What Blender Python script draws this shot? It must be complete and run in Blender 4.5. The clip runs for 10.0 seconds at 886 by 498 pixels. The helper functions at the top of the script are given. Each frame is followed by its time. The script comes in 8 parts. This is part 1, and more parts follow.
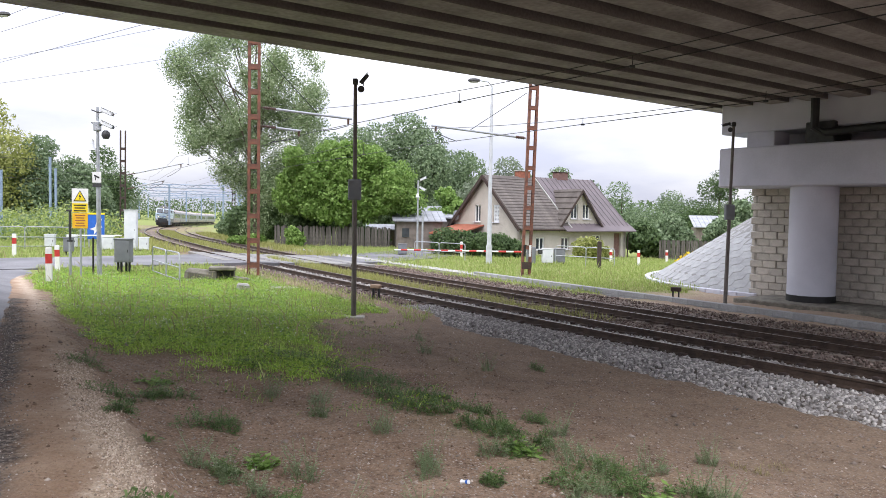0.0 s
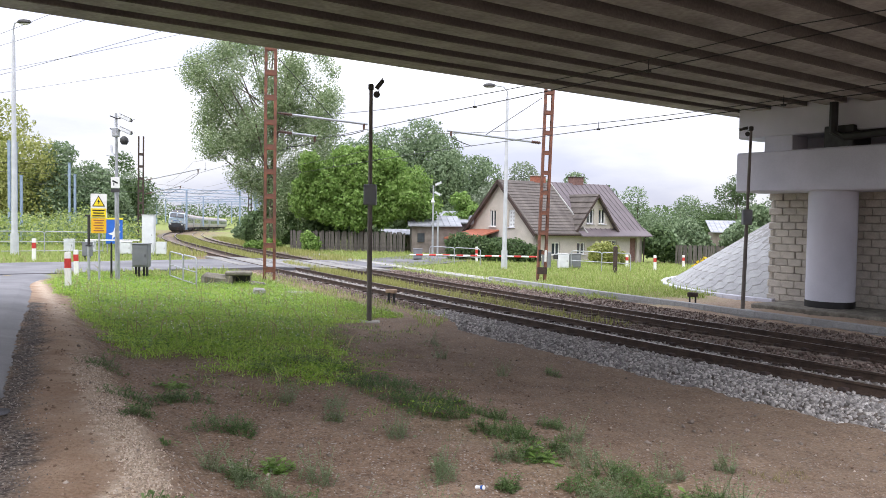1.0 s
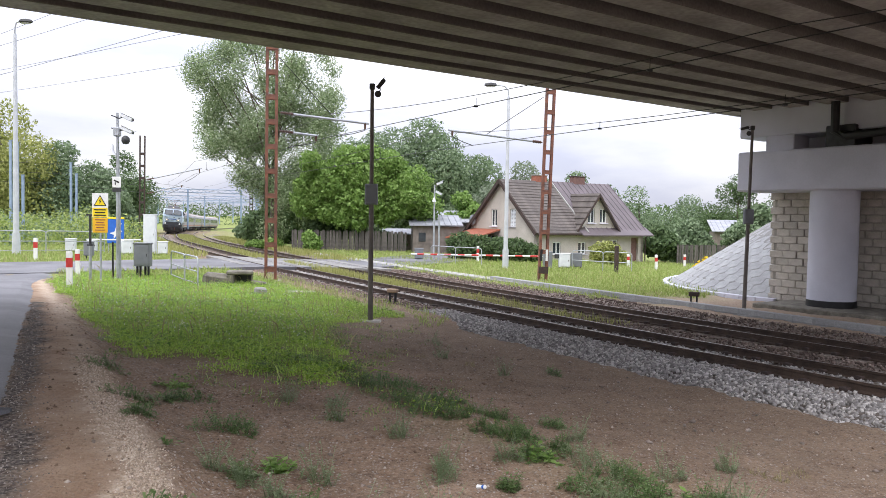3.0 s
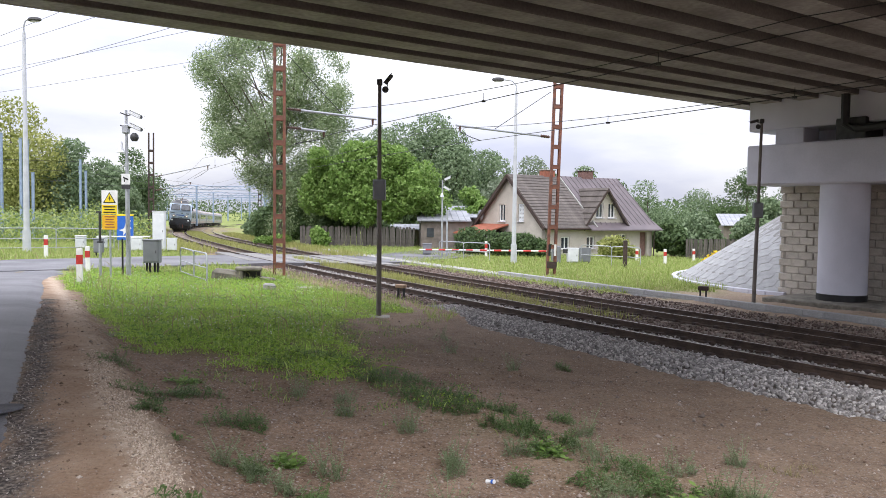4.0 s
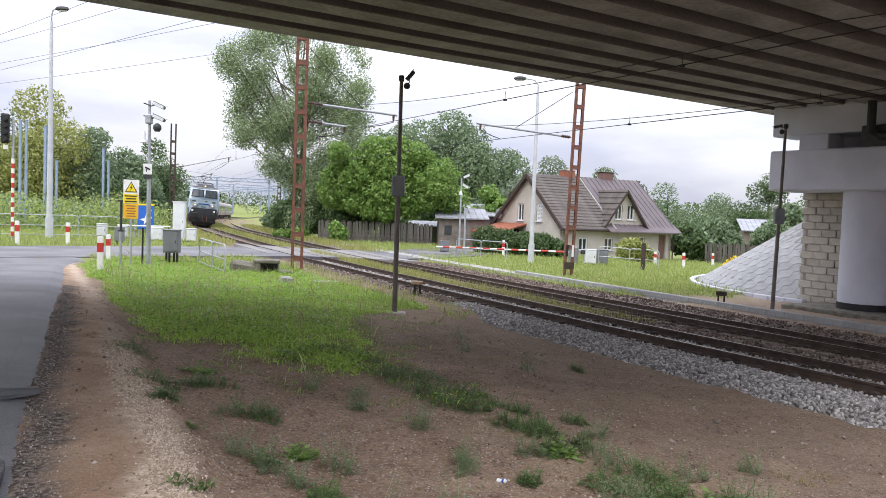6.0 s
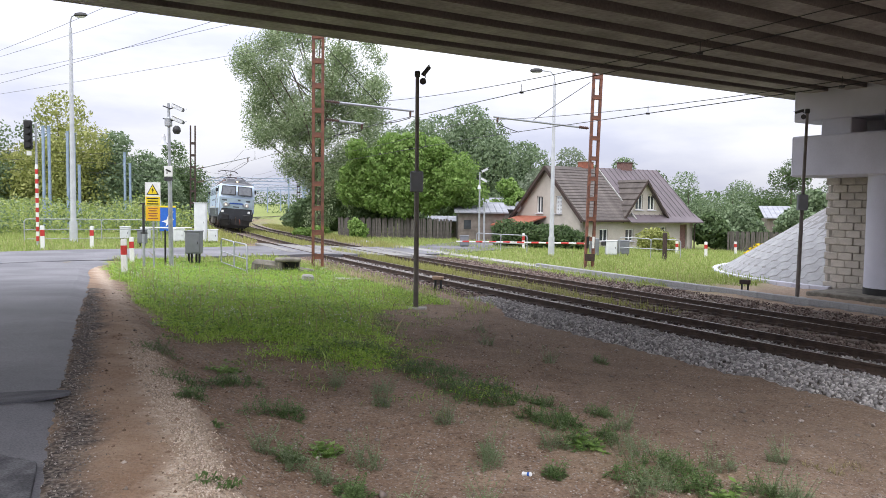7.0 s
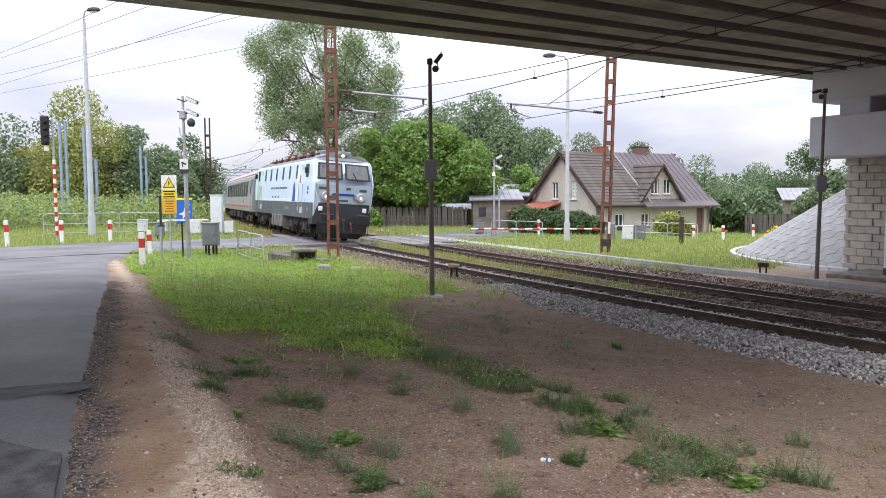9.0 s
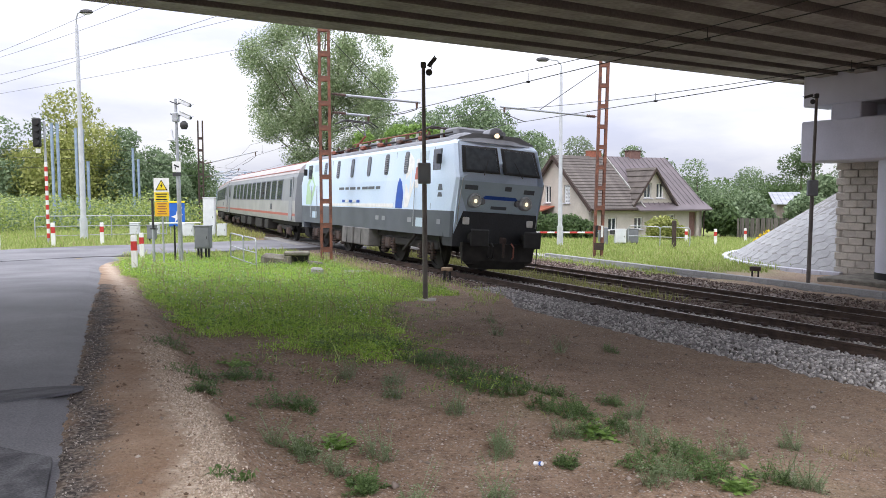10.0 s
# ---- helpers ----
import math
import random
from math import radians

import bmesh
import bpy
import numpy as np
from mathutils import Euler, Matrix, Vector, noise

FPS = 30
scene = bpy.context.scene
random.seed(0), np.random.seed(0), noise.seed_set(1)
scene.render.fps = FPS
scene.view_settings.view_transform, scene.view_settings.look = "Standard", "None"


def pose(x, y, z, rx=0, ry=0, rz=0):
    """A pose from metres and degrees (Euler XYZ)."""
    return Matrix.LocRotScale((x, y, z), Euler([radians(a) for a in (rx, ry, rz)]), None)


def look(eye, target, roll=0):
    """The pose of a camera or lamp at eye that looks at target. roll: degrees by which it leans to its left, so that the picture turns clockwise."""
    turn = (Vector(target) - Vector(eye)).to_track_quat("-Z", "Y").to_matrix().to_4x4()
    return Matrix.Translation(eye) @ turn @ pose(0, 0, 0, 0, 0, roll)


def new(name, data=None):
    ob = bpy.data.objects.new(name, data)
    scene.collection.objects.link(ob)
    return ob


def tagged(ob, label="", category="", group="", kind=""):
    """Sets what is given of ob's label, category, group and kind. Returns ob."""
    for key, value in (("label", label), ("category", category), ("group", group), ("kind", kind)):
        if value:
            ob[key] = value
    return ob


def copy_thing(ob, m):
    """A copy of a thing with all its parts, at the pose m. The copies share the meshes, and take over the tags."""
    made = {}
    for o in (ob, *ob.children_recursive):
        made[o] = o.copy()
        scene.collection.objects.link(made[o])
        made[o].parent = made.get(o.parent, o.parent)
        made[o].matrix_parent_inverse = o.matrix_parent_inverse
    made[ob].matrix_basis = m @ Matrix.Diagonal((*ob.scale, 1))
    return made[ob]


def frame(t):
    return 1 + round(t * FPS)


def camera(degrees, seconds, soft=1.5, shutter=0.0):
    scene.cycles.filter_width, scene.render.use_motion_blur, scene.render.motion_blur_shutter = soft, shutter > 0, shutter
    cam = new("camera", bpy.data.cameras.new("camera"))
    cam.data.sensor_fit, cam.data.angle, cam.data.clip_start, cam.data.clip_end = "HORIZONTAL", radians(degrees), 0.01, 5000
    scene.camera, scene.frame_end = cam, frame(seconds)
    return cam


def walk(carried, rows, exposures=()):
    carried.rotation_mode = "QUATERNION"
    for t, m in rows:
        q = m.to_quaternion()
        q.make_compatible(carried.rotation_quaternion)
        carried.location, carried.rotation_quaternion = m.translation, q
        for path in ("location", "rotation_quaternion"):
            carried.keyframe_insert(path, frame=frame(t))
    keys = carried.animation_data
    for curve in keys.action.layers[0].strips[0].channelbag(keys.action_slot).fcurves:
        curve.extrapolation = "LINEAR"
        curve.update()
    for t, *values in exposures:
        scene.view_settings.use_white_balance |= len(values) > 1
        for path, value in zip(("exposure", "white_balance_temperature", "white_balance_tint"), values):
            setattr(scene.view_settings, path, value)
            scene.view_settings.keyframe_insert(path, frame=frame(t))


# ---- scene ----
cam = camera(60.1, 10.0, soft=0.8)
EYE = (0.0, 0.0, 2.2)
# seconds, yaw, pitch, roll of the camera held at one spot
TURNS = [(0.0, -0.00, -2.62, -0.94),
         (0.5, 0.62, -2.46, -0.94),
         (1.0, 1.14, -2.27, -0.93),
         (1.5, 1.17, -2.20, -0.96),
         (2.0, 1.12, -2.21, -0.96),
         (2.5, 1.14, -2.27, -0.94),
         (2.7, 1.14, -2.27, -0.98),
         (3.8, 1.67, -2.61, -0.59),
         (4.0, 1.83, -2.67, -0.64),
         (4.2, 2.00, -2.71, -0.63),
         (4.3, 2.05, -2.71, -1.20),
         (4.4, 2.38, -2.51, -3.40),
         (4.5, 2.13, -2.67, -3.69),
         (4.6, 2.28, -2.68, -3.96),
         (5.0, 2.34, -2.75, -3.56),
         (5.5, 2.66, -2.78, -2.87),
         (5.7, 2.82, -2.82, -2.54),
         (6.8, 4.29, -3.18, -0.95),
         (7.0, 4.61, -3.31, -0.70),
         (7.5, 5.19, -3.64, -0.16),
         (8.0, 5.48, -3.92, 0.29),
         (8.5, 5.71, -4.17, 0.33),
         (9.0, 5.70, -4.22, 0.32),
         (9.5, 5.65, -4.17, 0.24),
         (10.0, 5.20, -3.97, 0.18)]
walk(cam, [(t, pose(*EYE, 90 + p, r, y)) for t, y, p, r in TURNS],
     [(0.0, 0.20), (1.0, 0.21), (2.5, 0.16), (4.0, 0.13), (4.5, 0.18), (5.5, 0.08), (7.0, 0.05), (8.5, 0.04), (10.0, 0.11)])

# ---- light: an overcast sky, brighter overhead, and a soft weak sun behind the clouds ----
world = bpy.data.worlds.new("overcast_sky")
scene.world = world
world.use_nodes = True
wn, wl = world.node_tree.nodes, world.node_tree.links
wn.clear()
w_out = wn.new("ShaderNodeOutputWorld")
w_bg = wn.new("ShaderNodeBackground")
w_bg.inputs["Strength"].default_value = 1.0
w_sky = wn.new("ShaderNodeTexSky")
w_sky.sky_type, w_sky.sun_disc = "NISHITA", False
w_sky.sun_elevation, w_sky.sun_rotation = radians(48), radians(204)
w_dim = wn.new("ShaderNodeVectorMath")
w_dim.operation = "SCALE"
w_dim.inputs["Scale"].default_value = 0.08
wl.new(w_sky.outputs["Color"], w_dim.inputs[0])
w_co = wn.new("ShaderNodeTexCoord")
w_map = wn.new("ShaderNodeMapping")
w_map.inputs["Scale"].default_value = (1.0, 1.0, 3.6)
wl.new(w_co.outputs["Generated"], w_map.inputs["Vector"])
w_noise = wn.new("ShaderNodeTexNoise")
w_noise.inputs["Scale"].default_value = 2.3
w_noise.inputs["Detail"].default_value = 7
w_noise.inputs["Roughness"].default_value = 0.52
wl.new(w_map.outputs["Vector"], w_noise.inputs["Vector"])
w_ramp = wn.new("ShaderNodeValToRGB")
w_ramp.color_ramp.elements[0].position, w_ramp.color_ramp.elements[0].color = 0.40, (0.66, 0.68, 0.85, 1)
w_ramp.color_ramp.elements[1].position, w_ramp.color_ramp.elements[1].color = 0.58, (0.96, 0.96, 1.03, 1)
wl.new(w_noise.outputs["Fac"], w_ramp.inputs["Fac"])
w_sep = wn.new("ShaderNodeSeparateXYZ")
wl.new(w_co.outputs["Generated"], w_sep.inputs[0])
w_rise = wn.new("ShaderNodeMapRange")
w_rise.inputs["From Min"].default_value, w_rise.inputs["From Max"].default_value = 0.0, 1.0
w_rise.inputs["To Min"].default_value, w_rise.inputs["To Max"].default_value = 0.86, 3.9
wl.new(w_sep.outputs["Z"], w_rise.inputs["Value"])
w_cloud = wn.new("ShaderNodeVectorMath")
w_cloud.operation = "SCALE"
wl.new(w_ramp.outputs["Color"], w_cloud.inputs[0])
wl.new(w_rise.outputs["Result"], w_cloud.inputs["Scale"])
w_mix = wn.new("ShaderNodeMixRGB")
w_mix.inputs["Fac"].default_value = 0.88
wl.new(w_dim.outputs[0], w_mix.inputs["Color1"])
wl.new(w_cloud.outputs[0], w_mix.inputs["Color2"])
wl.new(w_mix.outputs["Color"], w_bg.inputs["Color"])
wl.new(w_bg.outputs["Background"], w_out.inputs["Surface"])

sun_data = bpy.data.lights.new("sun", "SUN")
sun_data.energy, sun_data.angle, sun_data.color = 1.4, radians(25), (1.0, 0.96, 0.9)
sun = new("sun", sun_data)
sun.matrix_world = look((0, 0, 56), (20, 45, 0))

# ---- materials ----
def mat(name, a, b=None, rough=0.8, metal=0.0, scale=6.0, fine=60.0, bump=0.15, spec=0.4, vary=0.0, ramp=(0.35, 0.65), dist=0.02, grain=None):
    """Two colours mixed by coarse noise, darkened a little by fine grain, with grain relief; vary shifts whole pieces."""
    m = bpy.data.materials.new(name)
    m.use_nodes = True
    n, l = m.node_tree.nodes, m.node_tree.links
    bs = n["Principled BSDF"]
    bs.inputs["Roughness"].default_value, bs.inputs["Metallic"].default_value = rough, metal
    bs.inputs["Specular IOR Level"].default_value = spec
    b = b or tuple(v * 0.8 for v in a)
    co = n.new("ShaderNodeTexCoord")
    big, small = n.new("ShaderNodeTexNoise"), n.new("ShaderNodeTexNoise")
    big.inputs["Scale"].default_value, big.inputs["Detail"].default_value = scale, 5
    small.inputs["Scale"].default_value, small.inputs["Detail"].default_value = fine, 3
    for k in (big, small):
        l.new(co.outputs["Object"], k.inputs["Vector"])
    r = n.new("ShaderNodeValToRGB")
    r.color_ramp.elements[0].position, r.color_ramp.elements[1].position = ramp
    r.color_ramp.elements[0].color, r.color_ramp.elements[1].color = (*b, 1), (*a, 1)
    l.new(big.outputs["Fac"], r.inputs["Fac"])
    g = n.new("ShaderNodeMapRange")
    g.inputs["From Min"].default_value, g.inputs["From Max"].default_value = 0.3, 0.7
    g.inputs["To Min"].default_value, g.inputs["To Max"].default_value = grain or ((0.8, 1.15) if bump > 0.1 else (0.95, 1.04))
    l.new(small.outputs["Fac"], g.inputs["Value"])
    s = n.new("ShaderNodeVectorMath")
    s.operation = "SCALE"
    l.new(r.outputs["Color"], s.inputs[0])
    l.new(g.outputs["Result"], s.inputs["Scale"])
    last = s.outputs[0]
    if vary:
        info = n.new("ShaderNodeObjectInfo")
        v = n.new("ShaderNodeMapRange")
        v.inputs["To Min"].default_value, v.inputs["To Max"].default_value = 1 - vary, 1 + vary
        l.new(info.outputs["Random"], v.inputs["Value"])
        s2 = n.new("ShaderNodeVectorMath")
        s2.operation = "SCALE"
        l.new(last, s2.inputs[0])
        l.new(v.outputs["Result"], s2.inputs["Scale"])
        last = s2.outputs[0]
    l.new(last, bs.inputs["Base Color"])
    if bump:
        bp = n.new("ShaderNodeBump")
        bp.inputs["Strength"].default_value, bp.inputs["Distance"].default_value = bump, dist
        l.new(small.outputs["Fac"], bp.inputs["Height"])
        l.new(bp.outputs["Normal"], bs.inputs["Normal"])
    return m


def leaf_mat(name, a, b, c):
    """Foliage: every clump its own shade between three greens, a little light shining through."""
    m = bpy.data.materials.new(name)
    m.use_nodes = True
    n, l = m.node_tree.nodes, m.node_tree.links
    bs = n["Principled BSDF"]
    bs.inputs["Roughness"].default_value, bs.inputs["Specular IOR Level"].default_value = 0.6, 0.25
    geo = n.new("ShaderNodeNewGeometry")
    r = n.new("ShaderNodeValToRGB")
    r.color_ramp.elements[0].color, r.color_ramp.elements[1].color = (*a, 1), (*c, 1)
    e = r.color_ramp.elements.new(0.5)
    e.color = (*b, 1)
    l.new(geo.outputs["Random Per Island"], r.inputs["Fac"])
    l.new(r.outputs["Color"], bs.inputs["Base Color"])
    tr = n.new("ShaderNodeBsdfTranslucent")
    l.new(r.outputs["Color"], tr.inputs["Color"])
    mx = n.new("ShaderNodeMixShader")
    mx.inputs["Fac"].default_value = 0.38
    l.new(bs.outputs[0], mx.inputs[1])
    l.new(tr.outputs[0], mx.inputs[2])
    l.new(mx.outputs[0], n["Material Output"].inputs["Surface"])
    return m


def glow_mat(name, colour, strength):
    m = bpy.data.materials.new(name)
    m.use_nodes = True
    bs = m.node_tree.nodes["Principled BSDF"]
    bs.inputs["Base Color"].default_value = (*colour, 1)
    bs.inputs["Emission Color"].default_value, bs.inputs["Emission Strength"].default_value = (*colour, 1), strength
    return m


# shade between the girders is put into the darker deck and girder-side colours
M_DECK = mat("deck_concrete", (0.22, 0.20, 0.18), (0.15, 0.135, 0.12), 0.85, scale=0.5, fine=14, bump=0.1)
M_GIRDERSIDE = mat("shaded_girder_side", (0.17, 0.15, 0.135), (0.11, 0.098, 0.088), 0.85, scale=0.7, fine=18, bump=0.12)
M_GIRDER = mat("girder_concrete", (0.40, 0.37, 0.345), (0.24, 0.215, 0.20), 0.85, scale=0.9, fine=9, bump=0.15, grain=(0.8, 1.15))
M_CONC = mat("pale_concrete", (0.60, 0.60, 0.67), (0.51, 0.515, 0.58), 0.8, scale=0.8, fine=30, bump=0.08)
M_OLDCONC = mat("weathered_concrete", (0.40, 0.38, 0.34), (0.25, 0.235, 0.21), 0.9, scale=3, fine=40, bump=0.3, vary=0.12)
M_BLOCK = mat("split_block", (0.52, 0.48, 0.42), (0.42, 0.385, 0.335), 0.9, scale=5, fine=30, bump=0.5, vary=0.1)
M_PAVER = mat("grey_paver", (0.34, 0.345, 0.345), (0.275, 0.28, 0.28), 0.85, scale=3, fine=50, bump=0.2, vary=0.08)
M_MORTAR = mat("tan_mortar", (0.34, 0.31, 0.27), (0.26, 0.24, 0.21), 0.95)
M_JOINT = mat("grey_joint_sand", (0.24, 0.235, 0.225), (0.18, 0.175, 0.17), 0.95)
M_ASPHALT = mat("asphalt", (0.17, 0.168, 0.178), (0.095, 0.095, 0.104), 0.68, scale=0.55, fine=70, bump=0.5, spec=0.5, dist=0.006, grain=(0.7, 1.25))
M_STONE = mat("ballast_stone", (0.155, 0.13, 0.11), (0.085, 0.07, 0.06), 0.9, scale=2.5, fine=25, bump=0.3)
M_BROWNSTONE = mat("brown_ballast", (0.22, 0.18, 0.15), (0.12, 0.095, 0.08), 0.95, scale=3, fine=30, bump=0.7, dist=0.05)
M_RAIL = mat("rusty_rail_side", (0.075, 0.05, 0.037), (0.04, 0.027, 0.02), 0.8, scale=4, fine=40)
M_RAILTOP = mat("worn_rail_head", (0.30, 0.27, 0.25), (0.2, 0.17, 0.15), 0.35, 0.8, scale=3, fine=50, bump=0.03)
M_RUST = mat("rusty_paint", (0.235, 0.095, 0.06), (0.10, 0.052, 0.04), 0.8, scale=4, fine=40, bump=0.2)
M_RUSTDARK = mat("dark_rust", (0.07, 0.045, 0.038), (0.04, 0.03, 0.027), 0.8, scale=6, fine=40)
M_DARKSTEEL = mat("dark_steel", (0.06, 0.06, 0.062), (0.04, 0.04, 0.042), 0.55, 0.3, scale=6, fine=60, bump=0.05)
M_BROWNPOLE = mat("brown_grey_pole", (0.17, 0.15, 0.135), (0.12, 0.105, 0.095), 0.6, 0.2, scale=4, fine=50, bump=0.05)
M_GALV = mat("galvanised_steel", (0.44, 0.46, 0.48), (0.34, 0.36, 0.38), 0.5, 0.5, scale=8, fine=60, bump=0.04)
M_BLUEPOLE = mat("blue_grey_pole", (0.30, 0.38, 0.50), (0.23, 0.30, 0.41), 0.55, 0.2, scale=3, fine=40, bump=0.04)
M_LAMPPOLE = mat("pale_lamp_pole", (0.55, 0.57, 0.60), (0.46, 0.48, 0.51), 0.5, 0.1, scale=3, fine=40, bump=0.05)
M_DULLCONC = mat("mossy_concrete", (0.22, 0.205, 0.17), (0.12, 0.11, 0.09), 0.95, scale=4, fine=30, bump=0.4)
M_CABGREY = mat("grey_cabinet_paint", (0.19, 0.20, 0.215), (0.155, 0.165, 0.18), 0.55, scale=4, fine=60, bump=0.04)
M_CABWHITE = mat("white_cabinet_paint", (0.68, 0.70, 0.72), (0.58, 0.60, 0.63), 0.5, scale=3, fine=60, bump=0.04)
M_WHITE = mat("white_paint", (0.78, 0.78, 0.77), (0.68, 0.68, 0.67), 0.5, scale=6, fine=60, bump=0.03)
M_RED = mat("red_paint", (0.55, 0.045, 0.04), (0.42, 0.035, 0.03), 0.5, scale=6, fine=60, bump=0.03)
M_YELLOW = mat("yellow_sign", (0.85, 0.66, 0.03), (0.78, 0.58, 0.02), 0.45, scale=6, fine=60, bump=0.02)
M_ORANGE = mat("orange_yellow_sign", (0.83, 0.48, 0.03), (0.75, 0.42, 0.02), 0.45, scale=6, fine=60, bump=0.02)
M_BLACK = mat("black_paint", (0.02, 0.02, 0.021), (0.012, 0.012, 0.013), 0.5, scale=6, fine=60, bump=0.02)
M_BLUE = mat("blue_sign", (0.03, 0.14, 0.55), (0.025, 0.115, 0.47), 0.4, scale=4, fine=60, bump=0.02)
M_RENDER = mat("house_render", (0.48, 0.44, 0.395), (0.41, 0.375, 0.335), 0.9, scale=1.2, fine=30, bump=0.15)
M_ROOFBROWN = mat("brown_roofing", (0.13, 0.112, 0.10), (0.08, 0.068, 0.061), 0.8, scale=1.5, fine=20, bump=0.2, vary=0.15)
M_ROOFPURPLE = mat("plum_sheet_roof", (0.138, 0.114, 0.122), (0.11, 0.092, 0.098), 0.6, scale=0.8, fine=25, bump=0.08)
M_ROOFGREY = mat("grey_sheet_roof", (0.30, 0.31, 0.34), (0.22, 0.23, 0.25), 0.6, scale=1.0, fine=25, bump=0.1, vary=0.1)
M_TILE = mat("red_tile", (0.36, 0.12, 0.07), (0.27, 0.09, 0.055), 0.8, scale=4, fine=30)
M_BRICK = mat("chimney_brick", (0.34, 0.125, 0.08), (0.24, 0.09, 0.06), 0.85, scale=6, fine=40)
M_BRICKDARK = mat("dull_chimney_brick", (0.20, 0.115, 0.10), (0.15, 0.085, 0.075), 0.85, scale=6, fine=40)
M_WOOD = mat("grey_wood", (0.12, 0.108, 0.098), (0.07, 0.062, 0.056), 0.85, scale=4, fine=40, bump=0.25, vary=0.3)
M_SLEEPER = mat("weathered_sleeper", (0.22, 0.18, 0.148), (0.12, 0.096, 0.08), 0.9, scale=3, fine=40, bump=0.3, vary=0.2)
M_SHEDWALL = mat("brown_shed_wall", (0.21, 0.18, 0.16), (0.13, 0.11, 0.098), 0.9, scale=2, fine=30, bump=0.2)
M_GLASS = mat("window_glass", (0.05, 0.06, 0.07), (0.03, 0.036, 0.042), 0.08, 0.0, spec=0.8, bump=0.0, scale=2)
M_BARK = mat("bark", (0.12, 0.095, 0.07), (0.07, 0.055, 0.042), 0.95, scale=6, fine=30, bump=0.6)
M_WIRE = mat("wire", (0.06, 0.06, 0.06), (0.045, 0.045, 0.045), 0.5, 0.5, bump=0)
M_INSUL = mat("brown_insulator", (0.10, 0.05, 0.035), (0.07, 0.035, 0.025), 0.3, bump=0)
M_SLAB = mat("worn_crossing_slab", (0.27, 0.265, 0.25), (0.17, 0.165, 0.155), 0.85, scale=3, fine=40, bump=0.2, vary=0.12)
M_LIME = mat("pale_path_slab", (0.38, 0.37, 0.35), (0.29, 0.285, 0.27), 0.85, scale=2, fine=40, vary=0.1)
L_POPLAR = leaf_mat("poplar_leaves", (0.13, 0.19, 0.085), (0.25, 0.33, 0.165), (0.50, 0.57, 0.38))
L_WALNUT = leaf_mat("bright_leaves", (0.11, 0.20, 0.04), (0.20, 0.32, 0.075), (0.32, 0.45, 0.15))
L_DARK = leaf_mat("dark_leaves", (0.055, 0.09, 0.035), (0.095, 0.15, 0.06), (0.16, 0.23, 0.10))
L_MID = leaf_mat("mid_leaves", (0.10, 0.15, 0.075), (0.175, 0.245, 0.13), (0.30, 0.38, 0.23))
L_GOLD = leaf_mat("yellowing_leaves", (0.17, 0.20, 0.05), (0.31, 0.34, 0.10), (0.47, 0.48, 0.19))
L_GREY = leaf_mat("willow_leaves", (0.15, 0.19, 0.12), (0.22, 0.27, 0.18), (0.32, 0.37, 0.27))
L_GRASS = leaf_mat("grass_blades", (0.22, 0.36, 0.05), (0.36, 0.52, 0.09), (0.50, 0.62, 0.19))
L_HERB = leaf_mat("herb_leaves", (0.20, 0.34, 0.04), (0.32, 0.50, 0.07), (0.46, 0.62, 0.14))
L_TRACK = leaf_mat("track_grass", (0.24, 0.25, 0.07), (0.33, 0.35, 0.11), (0.44, 0.43, 0.19))
L_FIELD = leaf_mat("field_grass", (0.20, 0.27, 0.06), (0.31, 0.39, 0.11), (0.46, 0.50, 0.22))
L_WEED = leaf_mat("weed_leaves", (0.075, 0.125, 0.04), (0.125, 0.20, 0.065), (0.21, 0.30, 0.12))
L_PALEWEED = leaf_mat("grey_green_weed", (0.14, 0.19, 0.09), (0.21, 0.27, 0.14), (0.30, 0.36, 0.21))
L_DRY = leaf_mat("dry_grass", (0.20, 0.18, 0.08), (0.30, 0.26, 0.13), (0.42, 0.36, 0.2))
L_FLOWER = leaf_mat("yellow_flowers", (0.6, 0.42, 0.02), (0.72, 0.55, 0.03), (0.8, 0.62, 0.05))
L_WHITEFL = leaf_mat("white_flowers", (0.55, 0.55, 0.5), (0.68, 0.68, 0.62), (0.75, 0.75, 0.7))


